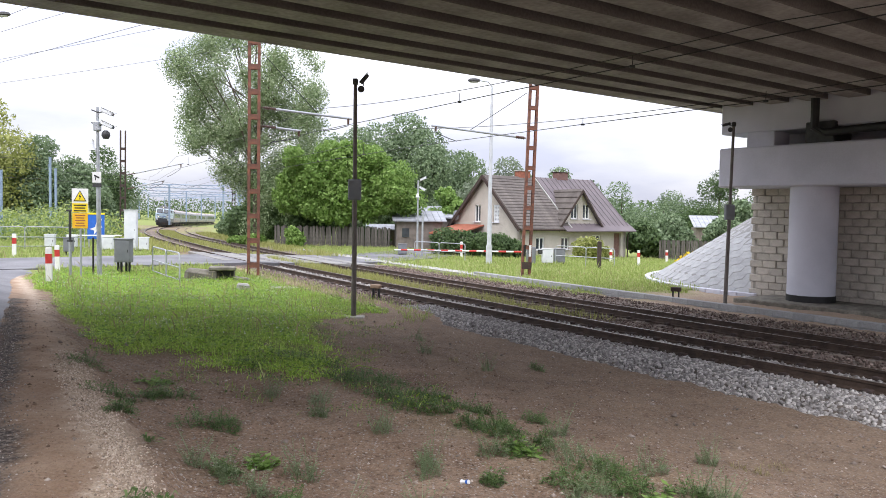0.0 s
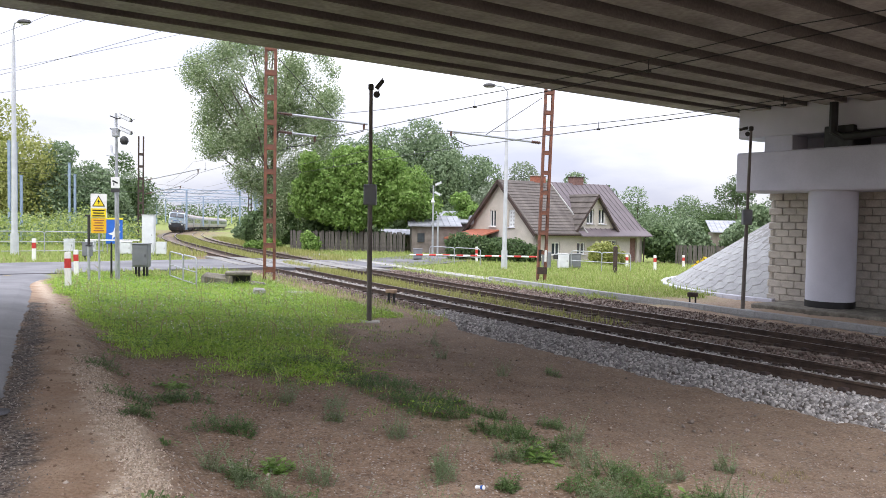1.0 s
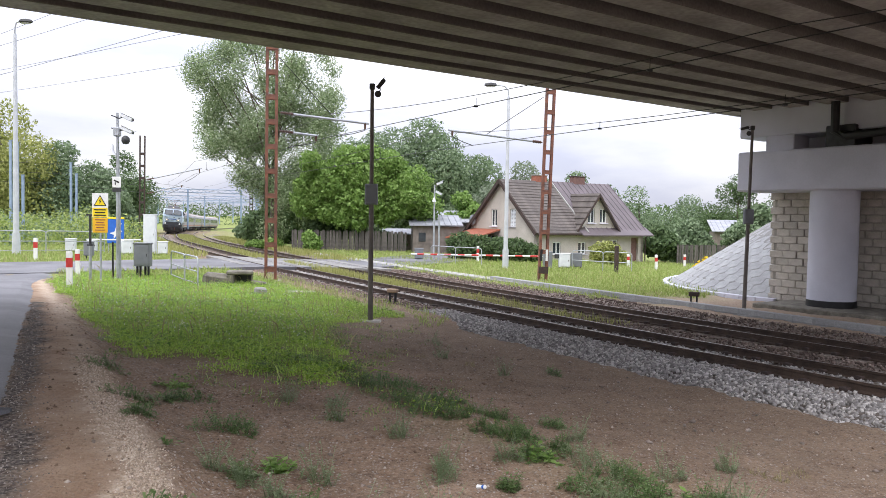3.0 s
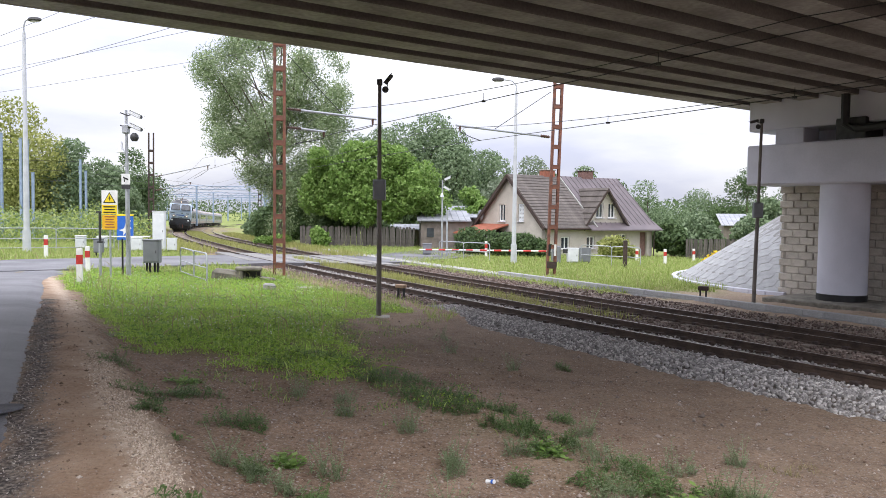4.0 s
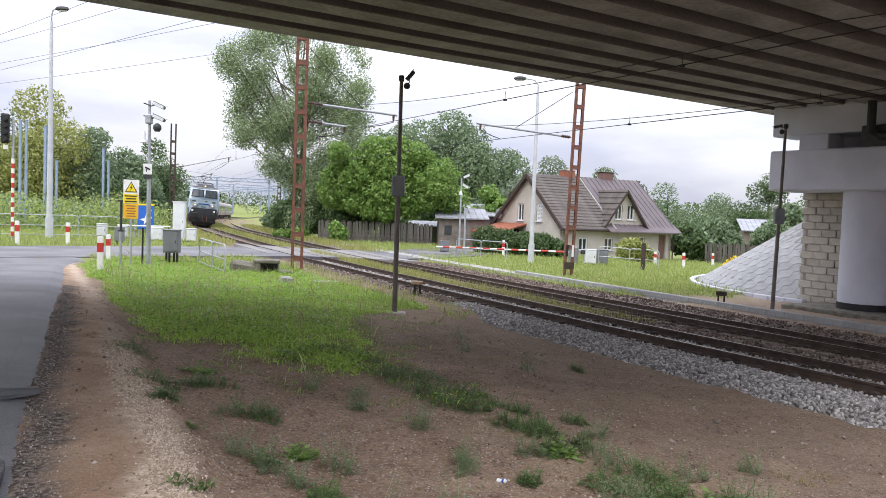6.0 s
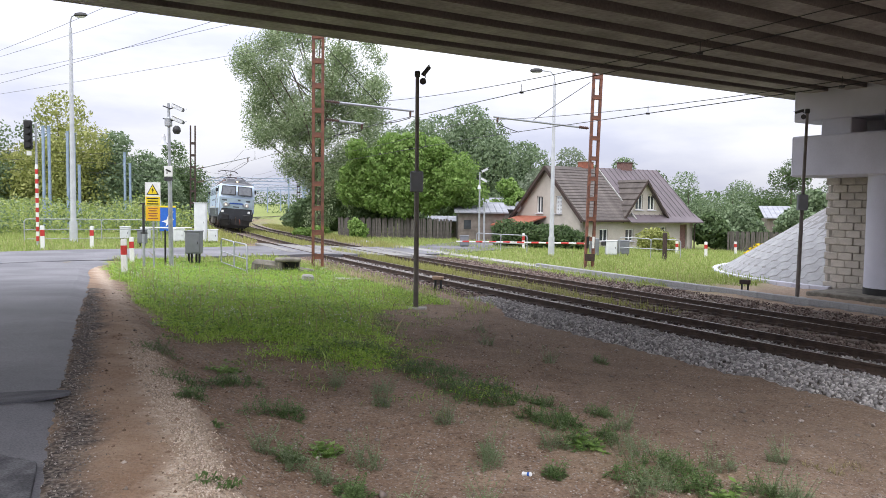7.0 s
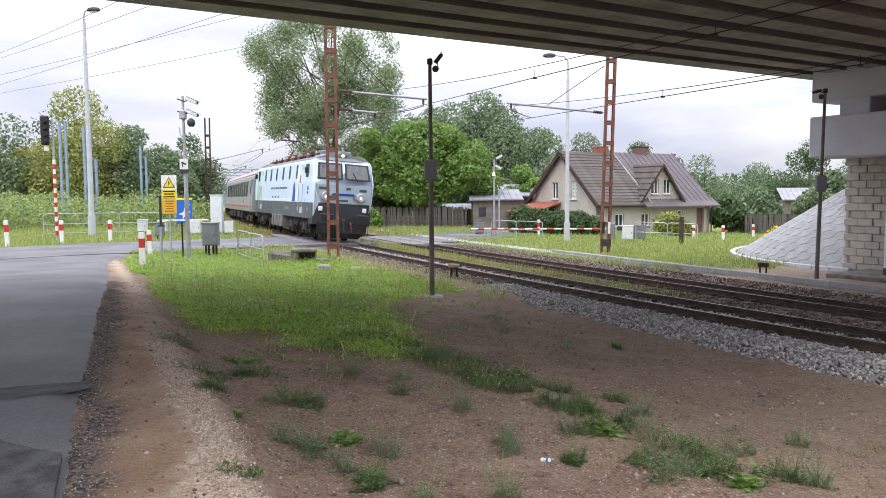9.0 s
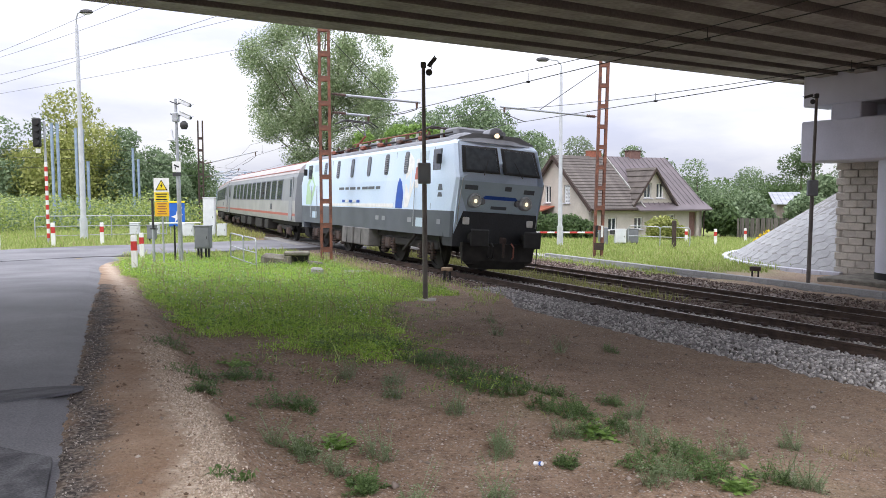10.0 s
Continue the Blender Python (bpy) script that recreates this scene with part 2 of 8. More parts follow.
# ---- mesh helpers ----
class Shape:
    """Collects vertices and faces with a material slot for each face."""

    def __init__(self):
        self.v, self.f, self.m = [], [], []

    def add(self, verts, faces, slot=0):
        k = len(self.v)
        self.v += [tuple(p) for p in verts]
        self.f += [tuple(i + k for i in q) for q in faces]
        self.m += [slot] * len(faces)
        return self

    def box(self, cx, cy, cz, sx, sy, sz, turn=None, bevel=0.0, slot=0):
        """A box about its centre; bevel cuts its twelve edges."""
        hx, hy, hz = sx / 2, sy / 2, sz / 2
        m = turn or Matrix()
        c = Vector((cx, cy, cz))
        if bevel <= 0:
            vs = [c + m @ Vector((x * hx, y * hy, z * hz)) for x in (-1, 1) for y in (-1, 1) for z in (-1, 1)]
            return self.add(vs, [(0, 1, 3, 2), (4, 6, 7, 5), (0, 4, 5, 1), (2, 3, 7, 6), (0, 2, 6, 4), (1, 5, 7, 3)], slot)
        bm = bmesh.new()
        bmesh.ops.create_cube(bm, size=1)
        bmesh.ops.scale(bm, vec=(sx, sy, sz), verts=bm.verts)
        bmesh.ops.bevel(bm, geom=bm.edges[:], offset=bevel, segments=1, affect="EDGES")
        bm.verts.index_update()
        vs = [c + m @ v.co for v in bm.verts]
        fs = [[v.index for v in f.verts] for f in bm.faces]
        bm.free()
        return self.add(vs, fs, slot)

    def tube(self, p0, p1, r0, r1=None, seg=10, slot=0):
        """A round bar from p0 to p1, closed at both ends."""
        p0, p1 = Vector(p0), Vector(p1)
        r1 = r0 if r1 is None else r1
        d = (p1 - p0).normalized()
        a = d.orthogonal().normalized()
        b = d.cross(a)
        vs = []
        for p, r in ((p0, r0), (p1, r1)):
            vs += [p + a * r * math.cos(6.28319 * i / seg) + b * r * math.sin(6.28319 * i / seg) for i in range(seg)]
        fs = [(i, (i + 1) % seg, seg + (i + 1) % seg, seg + i) for i in range(seg)]
        return self.add(vs, fs + [tuple(range(seg))[::-1], tuple(range(seg, 2 * seg))], slot)

    def bent(self, pts, r, seg=8, slot=0):
        """A bar of round section through the points, mitred at the bends."""
        pts = [Vector(p) for p in pts]
        vs, n = [], len(pts)
        up = None
        for i, p in enumerate(pts):
            d = (pts[min(i + 1, n - 1)] - pts[max(i - 1, 0)]).normalized()
            if up is None:
                up = d.orthogonal().normalized()
            up = (up - d * up.dot(d)).normalized()
            b = d.cross(up)
            vs += [p + up * r * math.cos(6.28319 * k / seg) + b * r * math.sin(6.28319 * k / seg) for k in range(seg)]
        fs = []
        for i in range(n - 1):
            fs += [(i * seg + k, i * seg + (k + 1) % seg, (i + 1) * seg + (k + 1) % seg, (i + 1) * seg + k) for k in range(seg)]
        fs += [tuple(range(seg))[::-1], tuple(range((n - 1) * seg, n * seg))]
        return self.add(vs, fs, slot)

    def loft(self, rings, slot=0, cap=True):
        """Skin over rings of equal length; every ring is a closed polygon."""
        n = len(rings[0])
        vs = [p for ring in rings for p in ring]
        fs = []
        for i in range(len(rings) - 1):
            fs += [(i * n + k, i * n + (k + 1) % n, (i + 1) * n + (k + 1) % n, (i + 1) * n + k) for k in range(n)]
        if cap:
            fs += [tuple(range(n))[::-1], tuple(range((len(rings) - 1) * n, len(rings) * n))]
        return self.add(vs, fs, slot)

    def prism(self, poly, a, b, slot=0):
        """A flat polygon, given as a function of the two offsets a and b: poly(a), poly(b) are its ends."""
        return self.loft([poly(a), poly(b)], slot)


def mesh_of(name, shape, mats, smooth=False):
    me = bpy.data.meshes.new(name)
    me.from_pydata(shape.v, [], shape.f)
    for m in mats if isinstance(mats, (list, tuple)) else [mats]:
        me.materials.append(m)
    if any(shape.m):
        me.polygons.foreach_set("material_index", shape.m)
    bm = bmesh.new()
    bm.from_mesh(me)
    bmesh.ops.recalc_face_normals(bm, faces=bm.faces)
    bm.to_mesh(me)
    bm.free()
    if smooth:
        me.polygons.foreach_set("use_smooth", [True] * len(me.polygons))
        me.set_sharp_from_angle(angle=radians(40))
    me.update()
    return me


def part(name, shape, mats, parent=None, label="", smooth=False):
    ob = new(name, mesh_of(name, shape, mats, smooth))
    if parent:
        ob.parent = parent
    if label:
        ob["label"] = label
    return ob


def thing(name, x, y, z, turn=0.0, label="", category="", group="", kind=""):
    ob = new(name)
    ob.empty_display_size = 0.2
    ob.matrix_basis = pose(x, y, z, 0, 0, turn)
    return tagged(ob, label, category, group, kind)


def weld(ob):
    """Joins the touching pieces of a mesh into one skin."""
    bm = bmesh.new()
    bm.from_mesh(ob.data)
    bmesh.ops.remove_doubles(bm, verts=bm.verts, dist=0.001)
    bm.to_mesh(ob.data)
    bm.free()
    return ob


def fast_mesh(name, verts, faces, mats):
    """A mesh from arrays of equal-sized faces."""
    me = bpy.data.meshes.new(name)
    k = faces.shape[1]
    me.vertices.add(len(verts))
    me.vertices.foreach_set("co", np.ascontiguousarray(verts, dtype=np.float32).ravel())
    me.loops.add(faces.size)
    me.loops.foreach_set("vertex_index", faces.astype(np.int32).ravel())
    me.polygons.add(len(faces))
    me.polygons.foreach_set("loop_start", np.arange(0, faces.size, k, dtype=np.int32))
    for m in mats if isinstance(mats, (list, tuple)) else [mats]:
        me.materials.append(m)
    me.update(calc_edges=True)
    return me


# ---- the railway line: an arc that opens out far away; s runs away from the bridge, off is positive on the road's side ----
R_NEAR, R_FAR = 373.3, 1050.0


def line_table():
    rows = {0: (5.374, 12.584, -4.1237)}
    for sign, count in ((1, 421), (-1, 121)):
        x, y, h = rows[0]
        for i in range(1, count):
            k = -1 / R_NEAR if sign * i < 80 else -1 / R_FAR
            m = h + sign * k / 2
            h += sign * k
            x, y = x + sign * math.cos(m), y + sign * math.sin(m)
            rows[sign * i] = (x, y, h)
    return np.array([rows[i] for i in range(-120, 421)])


LINE = line_table()
LINE_S = np.arange(-120, 421, 1.0)


def line_at(s, off=0.0):
    x, y, h = (float(np.interp(s, LINE_S, LINE[:, i])) for i in range(3))
    return x - math.sin(h) * off, y + math.cos(h) * off, h


def line_near(x, y):
    """Arrays of s and off for arrays of places."""
    x, y = np.atleast_1d(x).astype(float), np.atleast_1d(y).astype(float)
    best, idx = np.full(x.shape, 1e18), np.zeros(x.shape, int)
    for i in range(0, len(LINE), 2):
        d = (LINE[i, 0] - x) ** 2 + (LINE[i, 1] - y) ** 2
        better = d < best
        best[better], idx[better] = d[better], i
    h = LINE[idx, 2]
    dx, dy = x - LINE[idx, 0], y - LINE[idx, 1]
    return LINE_S[idx] + dx * np.cos(h) + dy * np.sin(h), -dx * np.sin(h) + dy * np.cos(h)


def line_z(s):
    """The line falls away gently beyond the crossing curve."""
    a = np.clip(np.asarray(s, float) - 45, 0, 260)
    return -0.013 * (a - 12 * (1 - np.exp(-a / 12)))


def ease(v):
    v = np.clip(v, 0, 1)
    return v * v * (3 - 2 * v)


def ground_z(x, y):
    """Height of the ground: it falls from the road to the line, and gently again beyond it."""
    al, s = line_near(x, y)
    base = -0.3 + 0.25 * ease((al - 10) / 12)
    top = 0.6 - 0.5 * ease((al - 4) / 16)
    z = np.where(s > 2.8, base + (top - base) * np.clip((s - 2.8) / 7.8, 0, 1), base)
    z = np.where(s < 0, base + (-0.5 - base) * np.clip(-s / 3.5, 0, 1), z)
    z = np.where(s < -3.5, -0.5 - 0.9 * np.clip((-s - 14) / 30, 0, 1), z)
    z = z - 0.22 * np.clip(1 - np.abs(s + 2) / 5.5, 0, 1) * (al < 150)
    return z + 2.2 * ease((s - 24) / 40) + line_z(al)


def gz(x, y):
    return float(ground_z(x, y)[0])


CANT = math.asin(0.105 / 1.5)
# ---- ground ----
def axis(lo, hi, step, reach, grow=1.16):
    mid = list(np.arange(lo, hi + 1e-6, step))
    a, b, d = [], [], step
    while (b[-1] if b else hi) < reach:
        d *= grow
        b.append((b[-1] if b else hi) + d)
    d = step
    while (a[-1] if a else lo) > -reach:
        d *= grow
        a.append((a[-1] if a else lo) - d)
    return np.array(a[::-1] + mid + b)


def hash_noise(x, y, scale, seed):
    return np.array([noise.fractal(Vector((a / scale, b / scale, seed)), 1.0, 2.0, 3) for a, b in zip(x.ravel(), y.ravel())]).reshape(x.shape)


edge_s, edge_off = (-60, -10, -3, -0.8, 1.7, 7.2, 13, 17, 18.6, 20), (12.6, 11.75, 11.4, 11.2, 10.95, 10.45, 10.1, 10.0, 9.75, 9.3)
GX, GY = np.meshgrid(axis(-13, 10, 0.12, 1500), axis(2.0, 27, 0.12, 1500))
g_al, g_off = line_near(GX, GY)
g_z = ground_z(GX, GY)
close = np.hypot(GX, GY) < 90
n1, n2, n3 = np.zeros(GX.shape), np.zeros(GX.shape), np.zeros(GX.shape)
n1[close], n2[close] = hash_noise(GX[close], GY[close], 1.6, 3.1), hash_noise(GX[close], GY[close], 0.5, 7.7)
close_by = np.hypot(GX, GY) < 16
n3[close_by] = hash_noise(GX[close_by], GY[close_by], 0.16, 4.2)
road_edge = np.interp(g_al, edge_s, edge_off)
under_road = np.where((g_al < 20) & (g_al > -60), ease((g_off - road_edge) / 0.2), 0)
flat = np.where(g_al < 20, ease((g_off - road_edge + 0.7) / 0.6), 0)
verge = np.interp(g_al, (-10, -3.2, -2.5, -1.7, -1, 0, 1, 4, 8, 16), (10.75, 10.58, 10.48, 10.41, 10.37, 10.32, 10.27, 10.1, 9.9, 9.75))
# worn ruts and hummocks on the bare slope
bank = np.clip(1 - np.abs(g_off - 9.3) / 0.7, 0, 1) * (g_al < 12)
g_z = g_z + np.where(close, 0.06 * n1 + 0.035 * n2 + 0.022 * n3, 0) * np.clip(np.abs(g_off) - 2.6, 0, 1) * (1 - 0.85 * flat) - 0.04 * bank - 0.08 * under_road
# a low scarp where the verge breaks off to the bare slope
g_z = g_z - 0.11 * ease((verge - 0.1 - g_off + 0.2 * n2) / 0.25) * ease((g_off - 7.2) / 2) * (1 - ease((g_al - 5) / 6))
# soil spilled over the foot of the stone bed
soil_edge = np.interp(g_al, (-10, 4.7, 8.3, 12), (2.3, 2.3, 1.75, 1.5)) + 0.16 * n1 + 0.12 * n2
spill = np.interp(g_off - soil_edge, (-0.3, 0, 0.7, 2.0), (-0.25, 0.0, -0.02, -0.12)) + np.interp(soil_edge, (1.5, 1.75, 2.4), (-0.12, -0.12, -0.225)) + 0.01 * n3
g_z = np.where((g_off > soil_edge - 0.3) & (g_off < 4.4) & (g_al < 22) & (g_al > -40), np.maximum(g_z, spill + line_z(g_al)), g_z)
near_side = g_off > 2.2
turf_foot = np.interp(g_off, (1, 3, 4, 5, 5.7, 6.3, 6.8, 7.3, 7.7, 8.15, 8.9, 9.4, 9.7, 10.0, 10.2, 10.5), (9.1, 8.6, 7.5, 6.3, 4.9, 3.0, 1.4, 0.5, 0.5, 1.3, 2.3, 2.5, 3.4, 5.5, 10, 20))
grass = np.where(near_side, ease((g_al - turf_foot + 1.5 * n1 + 0.9 * n2) / 1.5 + 0.35), 1.0)
grass = np.where(near_side & (GY > 22), np.maximum(grass, ease((g_off - 2.2 + n2) / 1.0)), grass)
# a weedy band runs down the slope
band = np.abs(g_off - np.interp(g_al, (-4.4, -3.5, -2.5, -1, 0.6), (6.5, 6.9, 7.1, 7.3, 7.4))) + 0.4 * n1 + 0.3 * n2
grass = np.where(near_side & (g_al < 2), np.maximum(grass, 0.5 * ease(1.2 - band / 0.5) * (g_al > -4.6)), grass)
grass = grass * np.where(near_side & (g_al < 20), ease((verge - 0.25 - g_off + 0.5 * n2) / 0.4), 1.0)
grass = np.where((g_off < 2.4) & (g_off > -6.6) & (g_al < 200), np.where((g_off < -1.4) & (g_off > -2.6) & (g_al > 6.5), 0.75, 0.0), grass)
grass = np.where((g_off < -6.6) & (g_al < 13.5) & (g_al > -60), ease((g_al - 9.5 + n1 * 2) / 4) * 0.8, grass)
sand = np.where((g_al < 22) & near_side, np.clip(1.9 - np.abs(g_off - verge + 0.14 * n2) / 0.105, 0, 1), 0.0)
sand = np.where((g_off < -6.6) & (g_al < 14), 0.4, sand)
sand = np.where(near_side, sand * np.interp(g_al, (0, 1.5, 4, 7, 12), (1, 0.7, 0.25, 0.8, 0.8)), sand)
tan_path = np.where((g_off > verge - 0.1) & (g_al < 20) & near_side, ease((g_off - verge + 0.1 + 0.1 * n2) / 0.2) * (0.9 + 0.3 * n1), 0.0)
grit = np.where((g_al < 9) & near_side, np.clip(1.5 - np.abs(g_off - road_edge + 0.08 + 0.16 * n2) / 0.14, 0, 0.95), 0.0)


def ground_material():
    m = bpy.data.materials.new("soil_and_turf")
    m.use_nodes = True
    n, l = m.node_tree.nodes, m.node_tree.links
    bs = n["Principled BSDF"]
    bs.inputs["Roughness"].default_value, bs.inputs["Specular IOR Level"].default_value = 0.95, 0.2
    co = n.new("ShaderNodeTexCoord")

    def tex(scale, detail=5):
        k = n.new("ShaderNodeTexNoise")
        k.inputs["Scale"].default_value, k.inputs["Detail"].default_value = scale, detail
        l.new(co.outputs["Object"], k.inputs["Vector"])
        return k.outputs["Fac"]

    def ramp(fac, a, b, lo=0.35, hi=0.65):
        r = n.new("ShaderNodeValToRGB")
        r.color_ramp.elements[0].position, r.color_ramp.elements[1].position = lo, hi
        r.color_ramp.elements[0].color, r.color_ramp.elements[1].color = (*a, 1), (*b, 1)
        l.new(fac, r.inputs["Fac"])
        return r.outputs["Color"]

    def mix(fac, a, b):
        k = n.new("ShaderNodeMixRGB")
        l.new(fac, k.inputs["Fac"])
        l.new(a, k.inputs["Color1"])
        l.new(b, k.inputs["Color2"])
        return k.outputs["Color"]

    def attr(name):
        k = n.new("ShaderNodeAttribute")
        k.attribute_name = name
        return k.outputs["Fac"]

    dirt = ramp(tex(0.9), (0.20, 0.126, 0.082), (0.31, 0.214, 0.148))
    dirt = mix(ramp(tex(9), (0, 0, 0), (0.7, 0.7, 0.7), 0.38, 0.7), dirt, ramp(tex(3.6, 8), (0.08, 0.05, 0.033), (0.30, 0.222, 0.16)))
    pebble = ramp(tex(38, 2), (0, 0, 0), (1, 1, 1), 0.62, 0.68)
    cell = n.new("ShaderNodeTexVoronoi")
    cell.inputs["Scale"].default_value = 34
    l.new(co.outputs["Object"], cell.inputs["Vector"])
    pick = n.new("ShaderNodeSeparateColor")
    l.new(cell.outputs["Color"], pick.inputs[0])
    gravel = n.new("ShaderNodeMath")
    gravel.operation = "MULTIPLY"
    l.new(ramp(cell.outputs["Distance"], (1, 1, 1), (0, 0, 0), 0.26, 0.36), gravel.inputs[0])
    l.new(ramp(pick.outputs[0], (0, 0, 0), (1, 1, 1), 0.62, 0.68), gravel.inputs[1])
    dirt = mix(ramp(tex(70, 4), (0.0, 0.0, 0.0), (0.75, 0.75, 0.75), 0.42, 0.62), dirt, ramp(tex(31, 3), (0.045, 0.029, 0.020), (0.38, 0.29, 0.215)))
    dirt = mix(gravel.outputs[0], dirt, ramp(pick.outputs[1], (0.20, 0.165, 0.14), (0.44, 0.39, 0.35), 0.1, 0.9))
    dirt = mix(pebble, dirt, ramp(tex(14), (0.24, 0.21, 0.18), (0.40, 0.36, 0.32)))
    sandy = ramp(tex(22), (0.40, 0.30, 0.21), (0.62, 0.51, 0.40))
    sandy = mix(ramp(tex(75, 3), (0, 0, 0), (0.8, 0.8, 0.8), 0.45, 0.6), sandy, ramp(pick.outputs[2], (0.26, 0.19, 0.14), (0.58, 0.50, 0.41), 0.1, 0.9))
    trod = ramp(tex(2.2, 6), (0.265, 0.172, 0.11), (0.39, 0.28, 0.195))
    trod = mix(ramp(tex(60, 4), (0, 0, 0), (0.6, 0.6, 0.6), 0.42, 0.66), trod, ramp(tex(27), (0.17, 0.11, 0.075), (0.40, 0.31, 0.23)))
    tarry = ramp(tex(30, 5), (0.035, 0.032, 0.032), (0.28, 0.245, 0.21), 0.42, 0.7)
    turf = ramp(tex(1.3), (0.15, 0.19, 0.05), (0.225, 0.28, 0.075))
    turf = mix(ramp(tex(64, 3), (0, 0, 0), (0.85, 0.85, 0.85), 0.42, 0.6), turf, ramp(tex(40), (0.10, 0.11, 0.035), (0.30, 0.37, 0.11)))
    turf = mix(ramp(tex(17), (0, 0, 0), (0.6, 0.6, 0.6)), turf, ramp(tex(5), (0.14, 0.17, 0.05), (0.27, 0.27, 0.1)))
    dark_soil = ramp(tex(24, 6), (0.055, 0.042, 0.029), (0.21, 0.163, 0.116), 0.36, 0.66)
    c = mix(attr("dark_soil"), dirt, dark_soil)
    c = mix(attr("tan_path"), c, trod)
    c = mix(attr("sand"), c, sandy)
    c = mix(attr("grit"), c, tarry)
    c = mix(attr("grass"), c, turf)
    l.new(c, bs.inputs["Base Color"])
    bp = n.new("ShaderNodeBump")
    bp.inputs["Strength"].default_value, bp.inputs["Distance"].default_value = 0.9, 0.03
    l.new(tex(44, 7), bp.inputs["Height"])
    l.new(bp.outputs["Normal"], bs.inputs["Normal"])
    return m


def surf(x, y):
    """Height of the finished ground, read between the corners of its grid."""
    x, y = np.atleast_1d(x).astype(float), np.atleast_1d(y).astype(float)
    gx, gy = GX[0], GY[:, 0]
    i, j = np.clip(np.searchsorted(gx, x) - 1, 0, len(gx) - 2), np.clip(np.searchsorted(gy, y) - 1, 0, len(gy) - 2)
    u, v = (x - gx[i]) / (gx[i + 1] - gx[i]), (y - gy[j]) / (gy[j + 1] - gy[j])
    return (g_z[j, i] * (1 - u) + g_z[j, i + 1] * u) * (1 - v) + (g_z[j + 1, i] * (1 - u) + g_z[j + 1, i + 1] * u) * v


M_GROUND = ground_material()
ny, nx = GX.shape
quad = np.arange(ny * nx).reshape(ny, nx)
quads = np.stack([quad[:-1, :-1], quad[:-1, 1:], quad[1:, 1:], quad[1:, :-1]], -1).reshape(-1, 4)
ground_me = fast_mesh("ground", np.stack([GX, GY, g_z], -1).reshape(-1, 3), quads, M_GROUND)
# soil turns darker towards the line
dark_soil = np.where(near_side, 0.36 * ease((7.2 - g_off + 0.9 * n1) / 2.2), 0.0)
turf_tint = grass * np.where(near_side, np.clip((g_al - turf_foot) / 2.5, 0.15, 1), 1.0)
for key, values in (("grass", turf_tint), ("sand", sand), ("tan_path", tan_path), ("grit", grit), ("dark_soil", dark_soil)):
    ground_me.attributes.new(key, "FLOAT", "POINT").data.foreach_set("value", values.astype(np.float32).ravel())
ground_me.polygons.foreach_set("use_smooth", [True] * len(ground_me.polygons))
tagged(new("ground", ground_me), "bare brown soil and green turf sloping to the railway", "ground", kind="structure")


# ---- roads ----
def grid_strip(name, rows, material, label, category):
    """A strip from rows of points of equal length, with a skirt below its rim."""
    s = Shape()
    k = len(rows[0])
    vs = [p for r in rows for p in r]
    s.add(vs, [(i * k + j, i * k + j + 1, (i + 1) * k + j + 1, (i + 1) * k + j) for i in range(len(rows) - 1) for j in range(k - 1)])
    rim = rows[0] + [r[-1] for r in rows[1:]] + rows[-1][-2::-1] + [r[0] for r in rows[-2:0:-1]]
    for a, b in zip(rim, rim[1:] + rim[:1]):
        s.add([a, b, (b[0], b[1], b[2] - 0.15), (a[0], a[1], a[2] - 0.15)], [(0, 1, 2, 3)])
    ob = part(name, s, material)
    return tagged(ob, label, category, kind="structure")


rows = []
for s_ in list(np.arange(-60, -10, 0.5)) + list(np.arange(-10, 22, 0.12)):
    e = float(np.interp(s_, edge_s, edge_off))
    row = []
    for f in (0, 0.03, 0.2, 0.5, 0.8, 1):
        x, y, _ = line_at(s_, e + f * (18.5 - e) + (0.05 * noise.noise((s_ * 0.9, 0, 2)) + 0.045 * noise.noise((s_ * 4.5, 0, 7))) * (f < 0.1))
        row.append((x, y, gz(x, y) + (-0.006 if f == 0 else 0.032 if f < 0.1 else 0.04)))
    rows.append(row)
grid_strip("road", rows, M_ASPHALT, "grey asphalt road with a ragged crumbling edge", "road")

CROSS_OFF, CROSS_Z = (-9, -4.75, -3.25, -0.75, 0.75, 3, 6), (-0.46, -0.335, -0.235, -0.12, -0.015, 0.03, 0.09)


def crossing_z(x, y):
    al, off = (float(a[0]) for a in line_near(x, y))
    low = gz(x, y) + 0.055
    if -9 < off < 6:
        return float(np.interp(off, CROSS_OFF, CROSS_Z))
    return max(low, 0.09) if 6 <= off < 9 else low


mid = [(-31, 4), (-24, 16.5), (-19, 24.5), (-15.2, 29.0), (-11.4, 33.6), (-7.2, 40.0), (-3.4, 47.0), (1.5, 58), (6, 72), (8, 90)]
seg = np.concatenate([[0], np.cumsum([math.dist(a, b) for a, b in zip(mid, mid[1:])])])
rows = []
for d in np.arange(0, seg[-1], 0.6):
    x, y = (float(np.interp(d, seg, [p[i] for p in mid])) for i in (0, 1))
    x2, y2 = (float(np.interp(d + 0.6, seg, [p[i] for p in mid])) for i in (0, 1))
    t = Vector((x2 - x, y2 - y)).normalized()
    row = []
    for w in (-3.0, -2.9, -1.5, 0, 1.5, 2.9, 3.0):
        px, py = x + t.y * w, y - t.x * w
        row.append((px, py, crossing_z(px, py)))
    rows.append(row)
grid_strip("crossing_road", rows, M_ASPHALT, "asphalt road leading over the level crossing", "road")

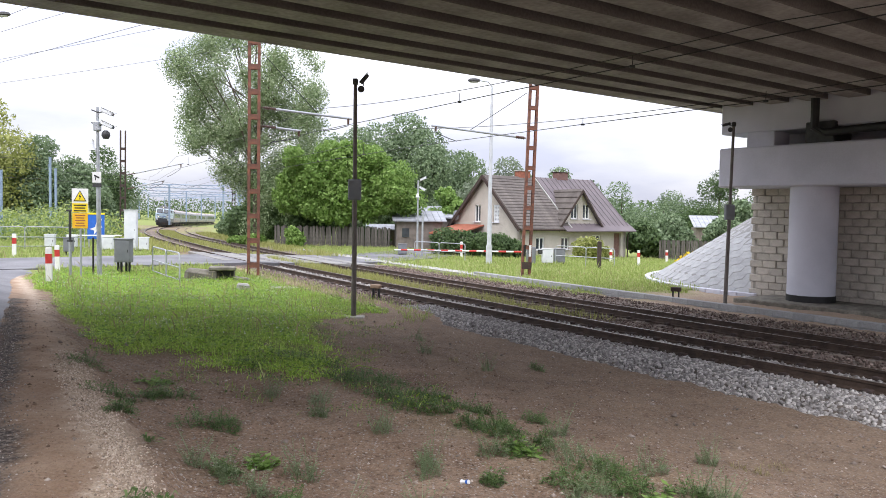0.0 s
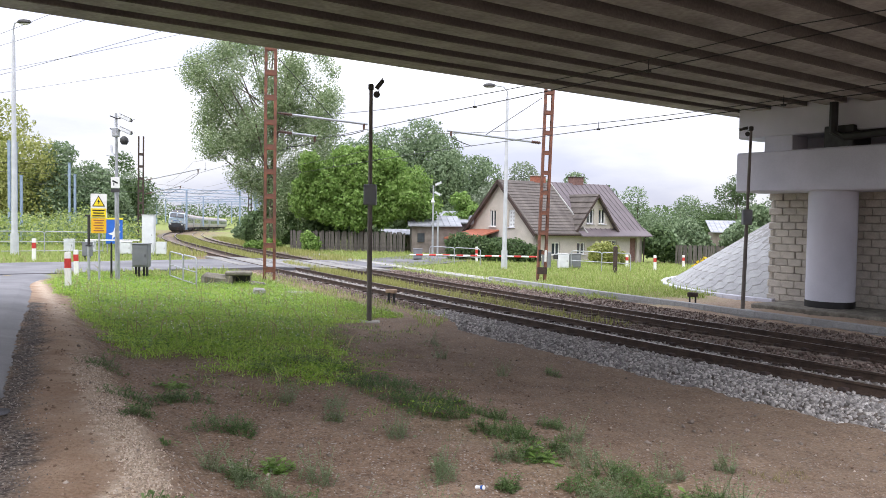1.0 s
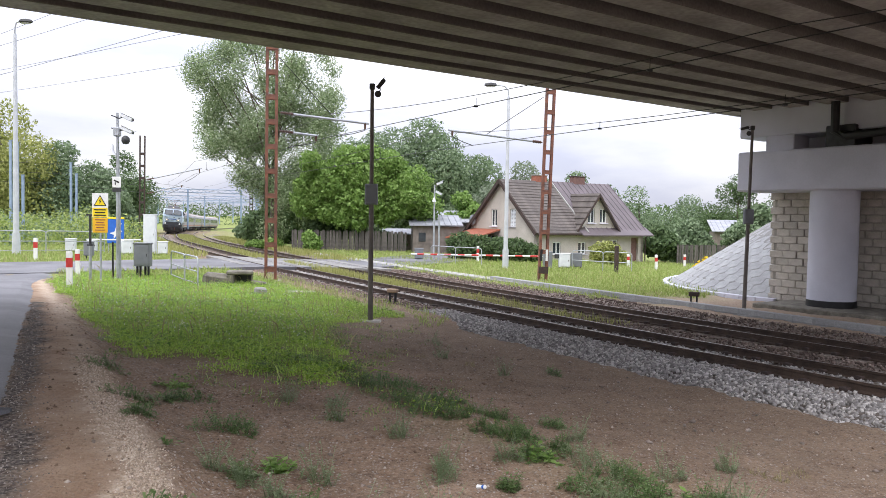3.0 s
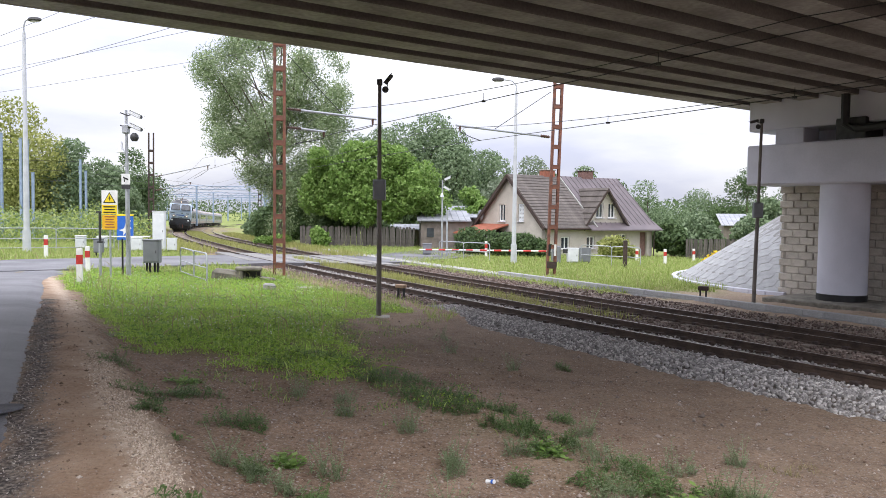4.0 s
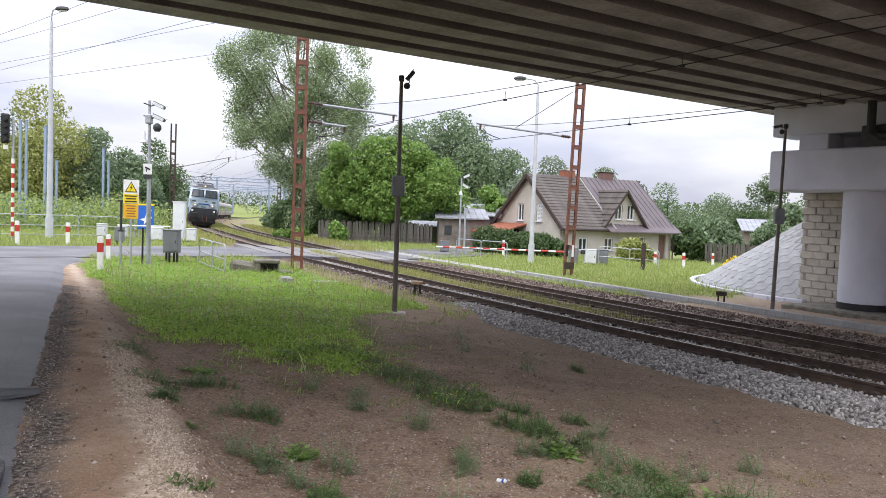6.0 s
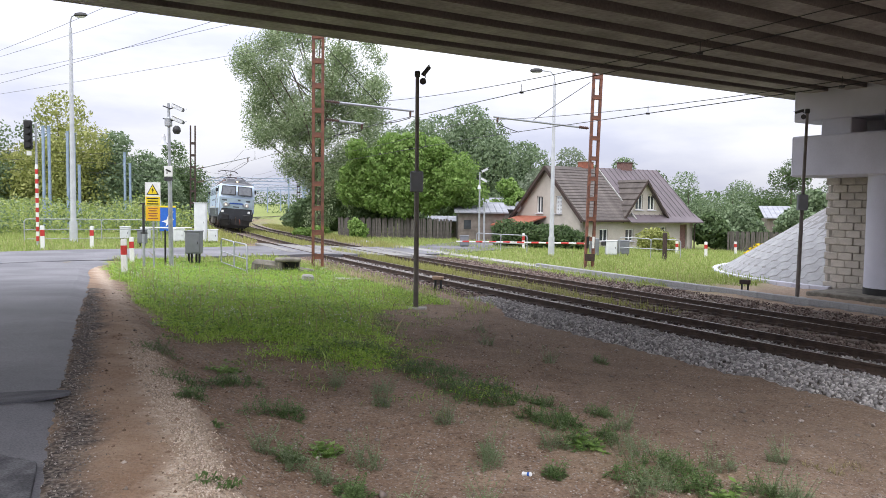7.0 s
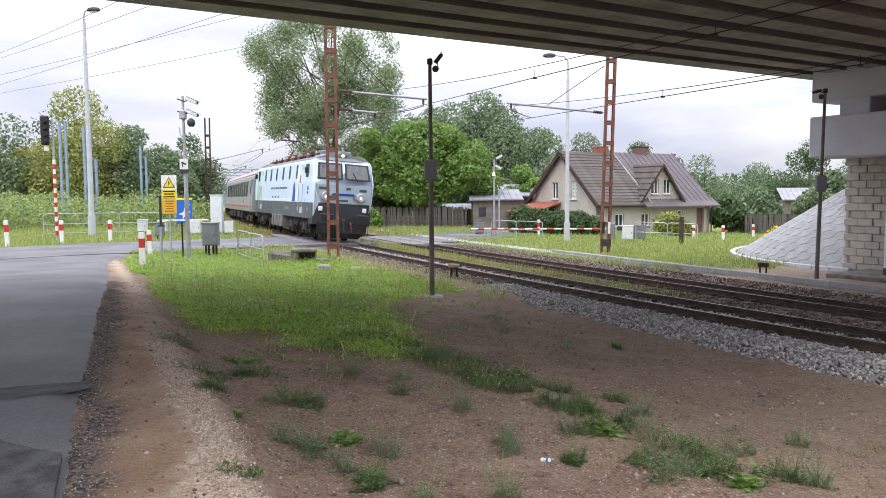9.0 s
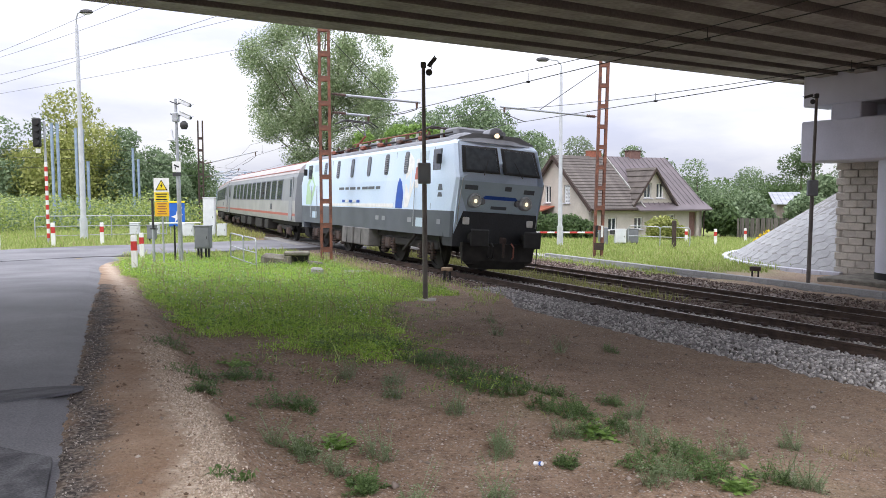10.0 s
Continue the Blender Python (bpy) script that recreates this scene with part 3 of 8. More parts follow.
# a dark patched joint and a manhole on the near road
s = Shape()
s.loft([[(0.6 * math.cos(a) * k, 0.6 * math.sin(a) * k, z) for a in np.linspace(0, 6.283, 25)[:-1]] for k, z in ((1.0, -0.02), (1.0, 0.003), (0.9, 0.005))])
patch = part("asphalt_patch", s, mat("fresh_asphalt", (0.125, 0.125, 0.134), (0.07, 0.07, 0.077), 0.8, spec=0.25, scale=3, fine=90, bump=0.3))
px, py, ph = line_at(-0.6, 11.78)
patch.matrix_basis = pose(px, py, gz(px, py) + 0.041, 0, 0, math.degrees(ph) + 90) @ Matrix.Diagonal((1.15, 0.33, 1, 1))
tagged(patch, "dark long tarred patch in the asphalt", "patch", kind="structure")

rows = []
for s_ in np.arange(-9.0, -1.55, 0.04):
    row = []
    taper = min(1, (-1.5 - s_) / 0.9)
    ragged = [0.10 * noise.noise((s_ * 2.2, k, 9)) + 0.05 * noise.noise((s_ * 7, k, 3)) + 0.025 * noise.noise((s_ * 19, k, 6)) for k in (0, 5)]
    for f in (0, 0.1, 0.5, 0.9, 1):
        o = 12.02 + 0.03 * s_ + (f - 0.5) * 1.2 * taper + ragged[0] * (1 - f) + ragged[1] * f
        o = max(o, float(np.interp(s_, edge_s, edge_off)) + 0.04 + 0.1 * f)
        x, y, _ = line_at(s_, o)
        row.append((x, y, gz(x, y) + 0.0445))
    rows.append(row)
grid_strip("asphalt_repair", rows, mat("damp_asphalt", (0.125, 0.125, 0.133), (0.06, 0.06, 0.065), 0.8, spec=0.2, scale=7, fine=70, bump=0.5, dist=0.006, grain=(0.65, 1.3)), "dark damp mended strip of asphalt with frayed edges", "patch")

# ---- tracks ----
RAIL = [(-0.07, -0.16), (0.07, -0.16), (0.07, -0.145), (0.014, -0.12), (0.014, -0.045), (0.036, -0.035), (0.036, -0.006), (0.028, 0.0), (-0.028, 0.0), (-0.036, -0.006), (-0.036, -0.035), (-0.014, -0.045), (-0.014, -0.12), (-0.07, -0.145)]


def track(name, off, level, sleepers, label):
    tr = thing(name, 0, 0, 0, 0, label, "railway track", kind="structure")
    for side in (0.7525, -0.7525):
        rings = []
        for s_ in list(np.arange(-60, 110, 1.5)) + list(np.arange(110, 330, 4.0)):
            ring = []
            for a, z in RAIL:
                w = side + a
                x, y, _ = line_at(s_, off + w * math.cos(CANT) - z * math.sin(CANT))
                ring.append((x, y, level + float(line_z(s_)) + w * math.sin(CANT) + z * math.cos(CANT)))
            rings.append(ring)
        sh = Shape().loft(rings)
        n = len(RAIL)
        for i in range(len(rings) - 1):
            sh.m[i * n + 7] = 1
        part("rail", sh, [M_RAIL, M_RAILTOP], tr)
    one = mesh_of("sleeper", Shape().box(0, 0, -0.26, 0.26, 2.55, 0.19, bevel=0.02), M_SLEEPER)
    clip_me = mesh_of("rail_clip", Shape().box(0, 0, -0.135, 0.12, 0.3, 0.06, bevel=0.015), M_RUSTDARK)
    for i, s_ in enumerate(np.arange(-30, sleepers, 0.62)):
        x, y, h = line_at(s_, off)
        base = Matrix.Translation((x, y, level + float(line_z(s_)))) @ Matrix.Rotation(h, 4, "Z") @ Matrix.Rotation(CANT, 4, "X")
        ob = new("sleeper", one)
        ob.parent, ob.matrix_basis = tr, base
        if -14 < s_ < 26:
            for side in (0.7525, -0.7525):
                c = new("rail_clip", clip_me)
                c.parent, c.matrix_basis = ob, Matrix.Translation((0, side, 0))
    return tr


track("track_1", 0.0, -0.0525, 95, "canted curved track with rusty rails in grey ballast")
track("track_2", -4.0, -0.27, 95, "canted curved track with rusty rails in brown ballast")

# beds of broken stone under both tracks
BED = [(3.0, -0.62), (2.55, -0.33), (1.75, -0.16), (0.9, -0.17), (0, -0.25), (-0.9, -0.29), (-1.6, -0.30), (-2.0, -0.36), (-2.5, -0.36), (-3.1, -0.42), (-4, -0.48), (-4.9, -0.53), (-6.9, -0.485), (-7.72, -0.56)]
for lo, hi, name, material, label in ((0, 7, "ballast_bed", M_STONE, "grey crushed stone bed"), (6, 13, "brown_ballast_bed", M_BROWNSTONE, "brown weathered stone bed")):
    sh = Shape()
    ss_ = list(np.arange(-60, 60, 0.5)) + list(np.arange(60, 330, 3.0))
    pts = []
    for s_ in ss_:
        for o, z in BED[lo:hi + 1]:
            x, y, _ = line_at(s_, o + 0.1 * noise.noise((s_ * 0.7, o, 1)))
            pts.append((x, y, z + float(line_z(s_)) + 0.04 * noise.noise((s_ * 1.7, o * 2, 5))))
    k = hi - lo + 1
    sh.add(pts, [(i * k + j, i * k + j + 1, (i + 1) * k + j + 1, (i + 1) * k + j) for i in range(len(ss_) - 1) for j in range(k - 1)])
    tagged(part(name, sh, material, smooth=True), label, "ballast", kind="structure")


def rocks(name, rng, count, s_range, off_range, z_of, size, material, label):
    """Loose broken stones: jittered cubes laid on a surface."""
    cube = np.array([[x, y, z] for x in (-1, 1) for y in (-1, 1) for z in (-1, 1)], float)
    face = np.array([(0, 1, 3, 2), (4, 6, 7, 5), (0, 4, 5, 1), (2, 3, 7, 6), (0, 2, 6, 4), (1, 5, 7, 3)])
    ss2, oo = rng.uniform(*s_range, count), rng.uniform(*off_range, count)
    x, y, h = (np.interp(ss2, LINE_S, LINE[:, i]) for i in range(3))
    px, py, pz = x - np.sin(h) * oo, y + np.cos(h) * oo, z_of(oo)
    v = cube[None] * rng.uniform(0.45, 1.0, (count, 8, 3)) * (size * rng.uniform(0.45, 1.25, count) ** 1)[:, None, None] * np.array([1, 0.8, 0.6])
    q = rng.normal(size=(count, 4))
    q /= np.linalg.norm(q, axis=1)[:, None]
    a, b, c, d = q.T
    rot = np.stack([1 - 2 * (c * c + d * d), 2 * (b * c - a * d), 2 * (b * d + a * c), 2 * (b * c + a * d), 1 - 2 * (b * b + d * d), 2 * (c * d - a * b), 2 * (b * d - a * c), 2 * (c * d + a * b), 1 - 2 * (b * b + c * c)], -1).reshape(-1, 3, 3)
    v = np.einsum("nij,nkj->nki", rot, v) + np.stack([px, py, pz], -1)[:, None]
    f = (face[None] + 8 * np.arange(count)[:, None, None]).reshape(-1, 4)
    return tagged(new(name, fast_mesh(name, v.reshape(-1, 3), f, material)), label, "stones", kind="stuff")


def stone_mat(name, a, b):
    m = leaf_mat(name, tuple(v * 0.6 for v in a), a, b)
    for node in m.node_tree.nodes:
        if node.type == "MIX_SHADER":
            node.inputs["Fac"].default_value = 0.0
    m.node_tree.nodes["Principled BSDF"].inputs["Roughness"].default_value = 0.92
    return m


M_ROCK, M_ROCKBROWN = stone_mat("grey_stones", (0.27, 0.255, 0.245), (0.50, 0.475, 0.45)), stone_mat("brown_stones", (0.13, 0.095, 0.08), (0.27, 0.215, 0.185))
bed_o, bed_z = [p[0] for p in BED[::-1]], [p[1] for p in BED[::-1]]


def bed_level(o):
    return np.interp(o, bed_o, bed_z) + 0.02


rng = np.random.default_rng(5)
rocks("ballast_stones", rng, 19000, (-9, 9), (0.95, 2.5), bed_level, 0.034, M_ROCK, "loose grey crushed ballast stones beside the rail")
rocks("weathered_ballast_stones", rng, 7000, (9, 27), (0.95, 1.8), bed_level, 0.034, M_ROCKBROWN, "dull weathered ballast stones by the crossing")
rocks("inner_ballast_stones", rng, 10500, (-9, 27), (-1.5, 0.95), bed_level, 0.034, M_ROCK, "loose grey crushed ballast stones between the rails")
rocks("brown_ballast_stones", rng, 18000, (-9, 27), (-7.55, -1.5), bed_level, 0.036, M_ROCKBROWN, "loose brown ballast stones round the far rails")
rocks("spilled_stones", rng, 240, (-10, 12), (2.3, 4.8), lambda o: np.interp(o, (2.3, 2.9, 4.2, 5.5), (-0.215, -0.22, -0.135, 0.02)), 0.022, stone_mat("soil_stones", (0.25, 0.21, 0.18), (0.38, 0.33, 0.29)), "stray ballast stones on the soil")
# pebbles on the bare slope and the verge
GRAIN = np.array([(1, 0.2, 0), (-0.1, 1, 0.1), (-1, 0, -0.1), (0.2, -1, 0), (0, 0.15, 1), (0.1, 0, -1)], float)
GRAIN_FACE = np.array([(0, 1, 4), (1, 2, 4), (2, 3, 4), (3, 0, 4), (1, 0, 5), (2, 1, 5), (3, 2, 5), (0, 3, 5)])


def litter(name, count, power, least, most, material, label, category):
    """Small angular lumps pressed into the soil of the slope and verge."""
    x, y = rng.uniform(-8, 7, count), 3.0 + 13 * rng.random(count) ** 1.5
    al, off = line_near(x, y)
    keep = (off > 2.6) & (off < 11.0)
    x, y, off = x[keep], y[keep], off[keep]
    n = len(x)
    size = least + (most - least) * rng.random(n) ** power
    spin = rng.uniform(0, 6.283, n)
    v = GRAIN[None] * rng.uniform(0.5, 1.2, (n, 6, 1)) * size[:, None, None] * np.array([1.2, 1.0, 0.8])
    v = np.stack([v[..., 0] * np.cos(spin)[:, None] - v[..., 1] * np.sin(spin)[:, None], v[..., 0] * np.sin(spin)[:, None] + v[..., 1] * np.cos(spin)[:, None], v[..., 2]], -1)
    v = v + np.stack([x, y, surf(x, y) + size * 0.2], -1)[:, None]
    tagged(new(name, fast_mesh(name, v.reshape(-1, 3), (GRAIN_FACE[None] + 6 * np.arange(n)[:, None, None]).reshape(-1, 3), material)), label, category, kind="stuff")


litter("pebbles", 13000, 6, 0.004, 0.020, stone_mat("pebble_stones", (0.30, 0.245, 0.20), (0.50, 0.43, 0.37)), "small pale pebbles strewn on the soil", "pebbles")
litter("soil_clods", 24000, 5, 0.004, 0.020, stone_mat("soil_lumps", (0.19, 0.127, 0.086), (0.29, 0.207, 0.146)), "crumbled lumps of brown soil", "soil")
litter("larger_stones", 260, 3, 0.018, 0.055, stone_mat("strewn_stones", (0.24, 0.195, 0.165), (0.38, 0.325, 0.285)), "fist-sized stones lying on the bare soil", "stones")
# crushed stone of the verge strip and the gritty road edge
for name, count, line_s, line_o, spread, size, a, b, label in (("verge_gravel", 9000, (-3.6, 2.0), verge, 0.085, 0.0062, (0.42, 0.33, 0.25), (0.66, 0.57, 0.47), "pale crushed stone of the verge strip"), ("edge_grit", 3000, (-3.8, 7.0), road_edge - 0.11, 0.11, 0.0055, (0.17, 0.15, 0.135), (0.48, 0.43, 0.38), "loose grit along the crumbling asphalt")):
    ss2 = rng.uniform(*line_s, count)
    centre = np.interp(ss2, np.sort(g_al[near_side & (np.abs(g_off - 10.4) < 0.6)]), line_o[near_side & (np.abs(g_off - 10.4) < 0.6)][np.argsort(g_al[near_side & (np.abs(g_off - 10.4) < 0.6)])])
    oo = centre + rng.normal(0, spread, count)
    lx, ly, lh = (np.interp(ss2, LINE_S, LINE[:, i]) for i in range(3))
    x, y = lx - np.sin(lh) * oo, ly + np.cos(lh) * oo
    sz = size * rng.uniform(0.4, 1.6, count)
    v = GRAIN[None] * rng.uniform(0.6, 1.3, (count, 6, 1)) * sz[:, None, None] + np.stack([x, y, surf(x, y) + sz * 0.3], -1)[:, None]
    tagged(new(name, fast_mesh(name, v.reshape(-1, 3), (GRAIN_FACE[None] + 6 * np.arange(count)[:, None, None]).reshape(-1, 3), stone_mat(name + "_stone", a, b))), label, "gravel", kind="stuff")

# crossing slabs between and beside the rails
cross = thing("crossing_slabs", 0, 0, 0, 0, "worn concrete slabs of the level crossing", "crossing", kind="structure")
for o, w in ((0.0, 1.3), (-4.0, 1.3), (1.35, 0.8), (-1.6, 1.2), (-2.65, 0.8), (-5.5, 1.0)):
    slab = mesh_of("slab", Shape().box(0, 0, -0.06, 1.45, w, 0.12, bevel=0.015), M_SLAB)
    for i in range(5):
        s_ = 26.6 + i * 1.5 - o * 0.12
        x, y, h = line_at(s_, o)
        ob = new("slab", slab)
        ob.parent = cross
        ob.matrix_basis = Matrix.Translation((x, y, float(np.interp(o, CROSS_OFF, CROSS_Z)) + 0.006)) @ Matrix.Rotation(h, 4, "Z") @ Matrix.Rotation(CANT * 0.9, 4, "X")

# ---- bridge: local x along the deck, local y along the railway ----
bridge = thing("bridge", 0, 0, 0, 36.3, "concrete road bridge on girders spanning the railway", "bridge", kind="structure")
EDGE, SOFFIT, BACK, FALL = 16.5, 6.0, 2.6, 0.025


def soffit(v):
    """The deck falls a little from its outer edge inwards."""
    return SOFFIT - FALL * (16.2 - v)


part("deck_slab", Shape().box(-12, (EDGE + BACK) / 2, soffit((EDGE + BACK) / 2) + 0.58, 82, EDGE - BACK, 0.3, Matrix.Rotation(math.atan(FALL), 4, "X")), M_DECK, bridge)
gird = Shape()
prof = [(-0.31, 0), (0.31, 0), (0.325, 0.02), (0.325, 0.2), (0.29, 0.45), (-0.29, 0.45), (-0.325, 0.2), (-0.325, 0.02)]
gird.loft([[(u, a, b) for a, b in prof] for u in (-50, 24.2)])
# pale bottom, all other long faces in the colour darkened for shade
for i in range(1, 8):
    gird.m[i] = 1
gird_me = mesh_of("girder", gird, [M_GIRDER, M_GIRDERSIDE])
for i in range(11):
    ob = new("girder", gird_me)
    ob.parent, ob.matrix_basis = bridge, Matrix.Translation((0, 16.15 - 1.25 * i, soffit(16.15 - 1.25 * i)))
part("fascia", Shape().box(-12, EDGE + 0.04, SOFFIT + 0.75, 82, 0.12, 1.5, bevel=0.02), M_GIRDER, bridge)
part("crossbeam", Shape().box(24.1, 8.0, SOFFIT - 0.06, 1.4, 15.5, 1.74, bevel=0.04), M_CONC, bridge)
part("pier_cap", Shape().box(23.8, 9.6, 3.9, 1.7, 11.8, 1.31, bevel=0.05), M_CONC, bridge, "pale concrete pier cap")
for v_ in (14.3, 9.4):
    part("bearing_block", Shape().box(23.9, v_, 4.86, 0.9, 1.0, 0.64, bevel=0.03), M_CONC, bridge)
part("bearing_block", Shape().box(23.75, 12.2, 4.88, 1.1, 0.9, 0.68, bevel=0.03), M_DARKSTEEL, bridge, "dark steel bearing")
for v_ in (12.6, 6.4):
    col = part("column", Shape().loft([[(23.8 + 0.71 * math.cos(a), v_ + 0.71 * math.sin(a), z) for a in np.linspace(0, 6.2832, 33)[:-1]] for z in (-0.2, 3.27)]), M_CONC, bridge, smooth=True)
    part("column_base_band", Shape().loft([[(23.8 + r * math.cos(a), v_ + r * math.sin(a), z) for a in np.linspace(0, 6.2832, 33)[:-1]] for r, z in ((0.725, -0.5), (0.725, -0.17), (0.70, -0.165))]), M_BLACK, col, "black bitumen base band", smooth=True)
part("plinth", Shape().box(23.5, 8.9, -0.47, 2.3, 11.0, 0.2, bevel=0.03), M_DULLCONC, bridge)
part("drain_pipe", Shape().bent([(23.0, 12.25, 6.2), (23.0, 12.25, 5.0), (23.0, 11.9, 4.85), (23.0, 9, 4.95), (23.0, 4.5, 5.1)], 0.13), M_BLACK, bridge, "black drain pipe")

# abutment wall of split-faced blocks
wall = thing("abutment_wall", 0, 0, 0, 36.3, "tan split-faced block wall under the bridge", "wall", kind="structure")
part("core", Shape().box(25.42, 8.1, 2.0, 1.1, 14.3, 5.4), M_MORTAR, wall)
part("back_wall", Shape().box(25.44, 8.0, 5.36, 1.06, 14.9, 1.3, bevel=0.03), M_CONC, wall, "pale concrete wall behind the bearings")
blk = mesh_of("block", Shape().box(0, 0, 0, 0.14, 0.49, 0.24, bevel=0.018), M_BLOCK)
far_blocks = Shape()
for r in range(20):
    for c in range(28):
        v_ = 15.1 - c * 0.5 - (0.25 if r % 2 else 0)
        z = -0.36 + r * 0.25
        du = 0.018 * math.sin(r * 12.9 + c * 78.2)
        if v_ > 9.2:
            ob = new("block", blk)
            ob.parent, ob.matrix_basis = wall, Matrix.Translation((24.82 + du, v_, z))
        else:
            far_blocks.box(24.82 + du, v_, z, 0.14, 0.485, 0.235)
end_me = mesh_of("end_block", Shape().box(0, 0, 0, 0.485, 0.14, 0.235, bevel=0.022), M_BLOCK)
for r in range(20):
    for c in range(2):
        ob = new("block", end_me)
        ob.parent, ob.matrix_basis = wall, Matrix.Translation((25.12 + c * 0.5, 15.3, -0.36 + r * 0.25))
tagged(part("blocks_in_shade", far_blocks, M_BLOCK, wall), kind="stuff")

# paved cone beside the abutment
cone = thing("paved_cone", 0, 0, 0, 36.3, "grey paved embankment cone beside the abutment", "embankment", kind="structure")
CU, CV, CR, CH = 33.0, 15.45, 8.5, 5.6
core = Shape()
angs = np.linspace(radians(60), radians(183), 30)
core.add([(CU, CV, CH - 0.52)] + [(CU + CR * math.cos(a), CV + CR * math.sin(a), -0.545) for a in angs], [(0, i + 1, i + 2) for i in range(len(angs) - 1)])
part("earth_core", core, M_JOINT, cone)
slope = math.atan2(CH, CR)
rng = np.random.default_rng(8)
for r in range(19):
    d = 0.25 + r * 0.45
    rad = CR - d * math.cos(slope)
    if rad < 1.2:
        break
    count = max(3, round(rad * radians(98) / 0.60))
    hexa = Shape()
    w, hp, dn = rad * radians(98) / count / 2 - 0.011, 0.225 - 0.010, 0.07
    ring = [(0, -hp - dn), (w, -hp + dn), (w, hp - dn), (0, hp + dn), (-w, hp - dn), (-w, -hp + dn)]
    hexa.loft([[(a, b, z) for a, b in ring] for z in (-0.05, 0.0)])
    tile = mesh_of("paver", hexa, M_PAVER)
    for i in range(count):
        a = radians(85) + (i + (0.5 if r % 2 else 0)) / count * radians(98)
        m = Matrix.Translation((CU + rad * math.cos(a), CV + rad * math.sin(a), -0.55 + d * math.sin(slope) + 0.012)) @ Matrix.Rotation(a + math.pi / 2, 4, "Z") @ Matrix.Rotation(slope, 4, "X") @ Matrix.Rotation(rng.normal(0, 0.004), 4, "Y")
        ob = new("paver", tile)
        ob.parent, ob.matrix_basis = cone, m
kerb = Shape()
for i in range(26):
    a = radians(70) + i * radians(116) / 26
    kerb.box(CU + (CR + 0.05) * math.cos(a), CV + (CR + 0.05) * math.sin(a), -0.5, 0.66, 0.2, 0.24, Matrix.Rotation(a + math.pi / 2, 3, "Z").to_4x4(), bevel=0.02)
part("toe_kerb", kerb, M_CONC, cone, "pale concrete toe kerb")

# low block kerb wall along the far track
kerb = thing("kerb_wall", 0, 0, 0, 0, "low grey block kerb wall along the far track", "kerb", kind="structure")
kb = mesh_of("kerb_block", Shape().box(0, 0, 0, 0.585, 0.22, 0.17, bevel=0.012), M_PAVER)
for i in range(60):
    for r in range(2):
        x, y, h = line_at(-16 + i * 0.6 + 0.3 * r, -7.85)
        ob = new("kerb_block", kb)
        ob.parent, ob.matrix_basis = kerb, pose(x, y, -0.56 + 0.175 * r, 0, 0, math.degrees(h))
# a strip of pale slabs runs on to the crossing
path = thing("slab_path", 0, 0, 0, 0, "strip of worn pale concrete slabs beside the far track", "path", kind="structure")
sl = mesh_of("path_slab", Shape().box(0, 0, 0, 0.97, 0.7, 0.12, bevel=0.012), M_LIME)
for i in range(34):
    x, y, h = line_at(11 + i * 1.0, -8.2 + 0.02 * i)
    ob = new("path_slab", sl)
    ob.parent, ob.matrix_basis = path, pose(x, y, -0.47, 0, 0, math.degrees(h) + (i * 37 % 5 - 2) * 0.5)

# ---- trees and growth ----
def leaf_cloud(rng, blobs, count, size, shell=0.55):
    """Small bent leaf cards spread through ellipsoids (cx, cy, cz, rx, ry, rz), thicker toward their skins; returns arrays."""
    vol = np.array([b[3] * b[4] * b[5] for b in blobs]) ** (2 / 3)
    pick = rng.choice(len(blobs), count, p=vol / vol.sum())
    b = np.array(blobs)[pick]
    d = rng.normal(size=(count, 3))
    d /= np.linalg.norm(d, axis=1)[:, None]
    r = shell + (1.06 - shell) * rng.random(count) ** 0.6
    r *= 1 + 0.10 * np.sin(d[:, 0] * 9 + b[:, 0] * 3) * np.cos(d[:, 2] * 8 + b[:, 1] * 2) + 0.06 * np.sin(d[:, 1] * 17 + b[:, 2])
    c = b[:, :3] + d * r[:, None] * b[:, 3:]
    nrm = d + rng.normal(size=(count, 3)) * 0.75
    nrm /= np.linalg.norm(nrm, axis=1)[:, None]
    t = np.cross(nrm, rng.normal(size=(count, 3)))
    t /= np.linalg.norm(t, axis=1)[:, None]
    u = np.cross(nrm, t)
    sz = (size * rng.uniform(0.55, 1.3, count))[:, None]
    p0, p1 = c - t * sz * 0.9, c + t * sz * 0.9
    q0, q1 = c + u * sz * 0.5 + nrm * sz * 0.18, c - u * sz * 0.5 + nrm * sz * 0.18
    v = np.stack([p0, q0, p1, q1], 1).reshape(-1, 3)
    return v, np.arange(count * 4).reshape(-1, 4)


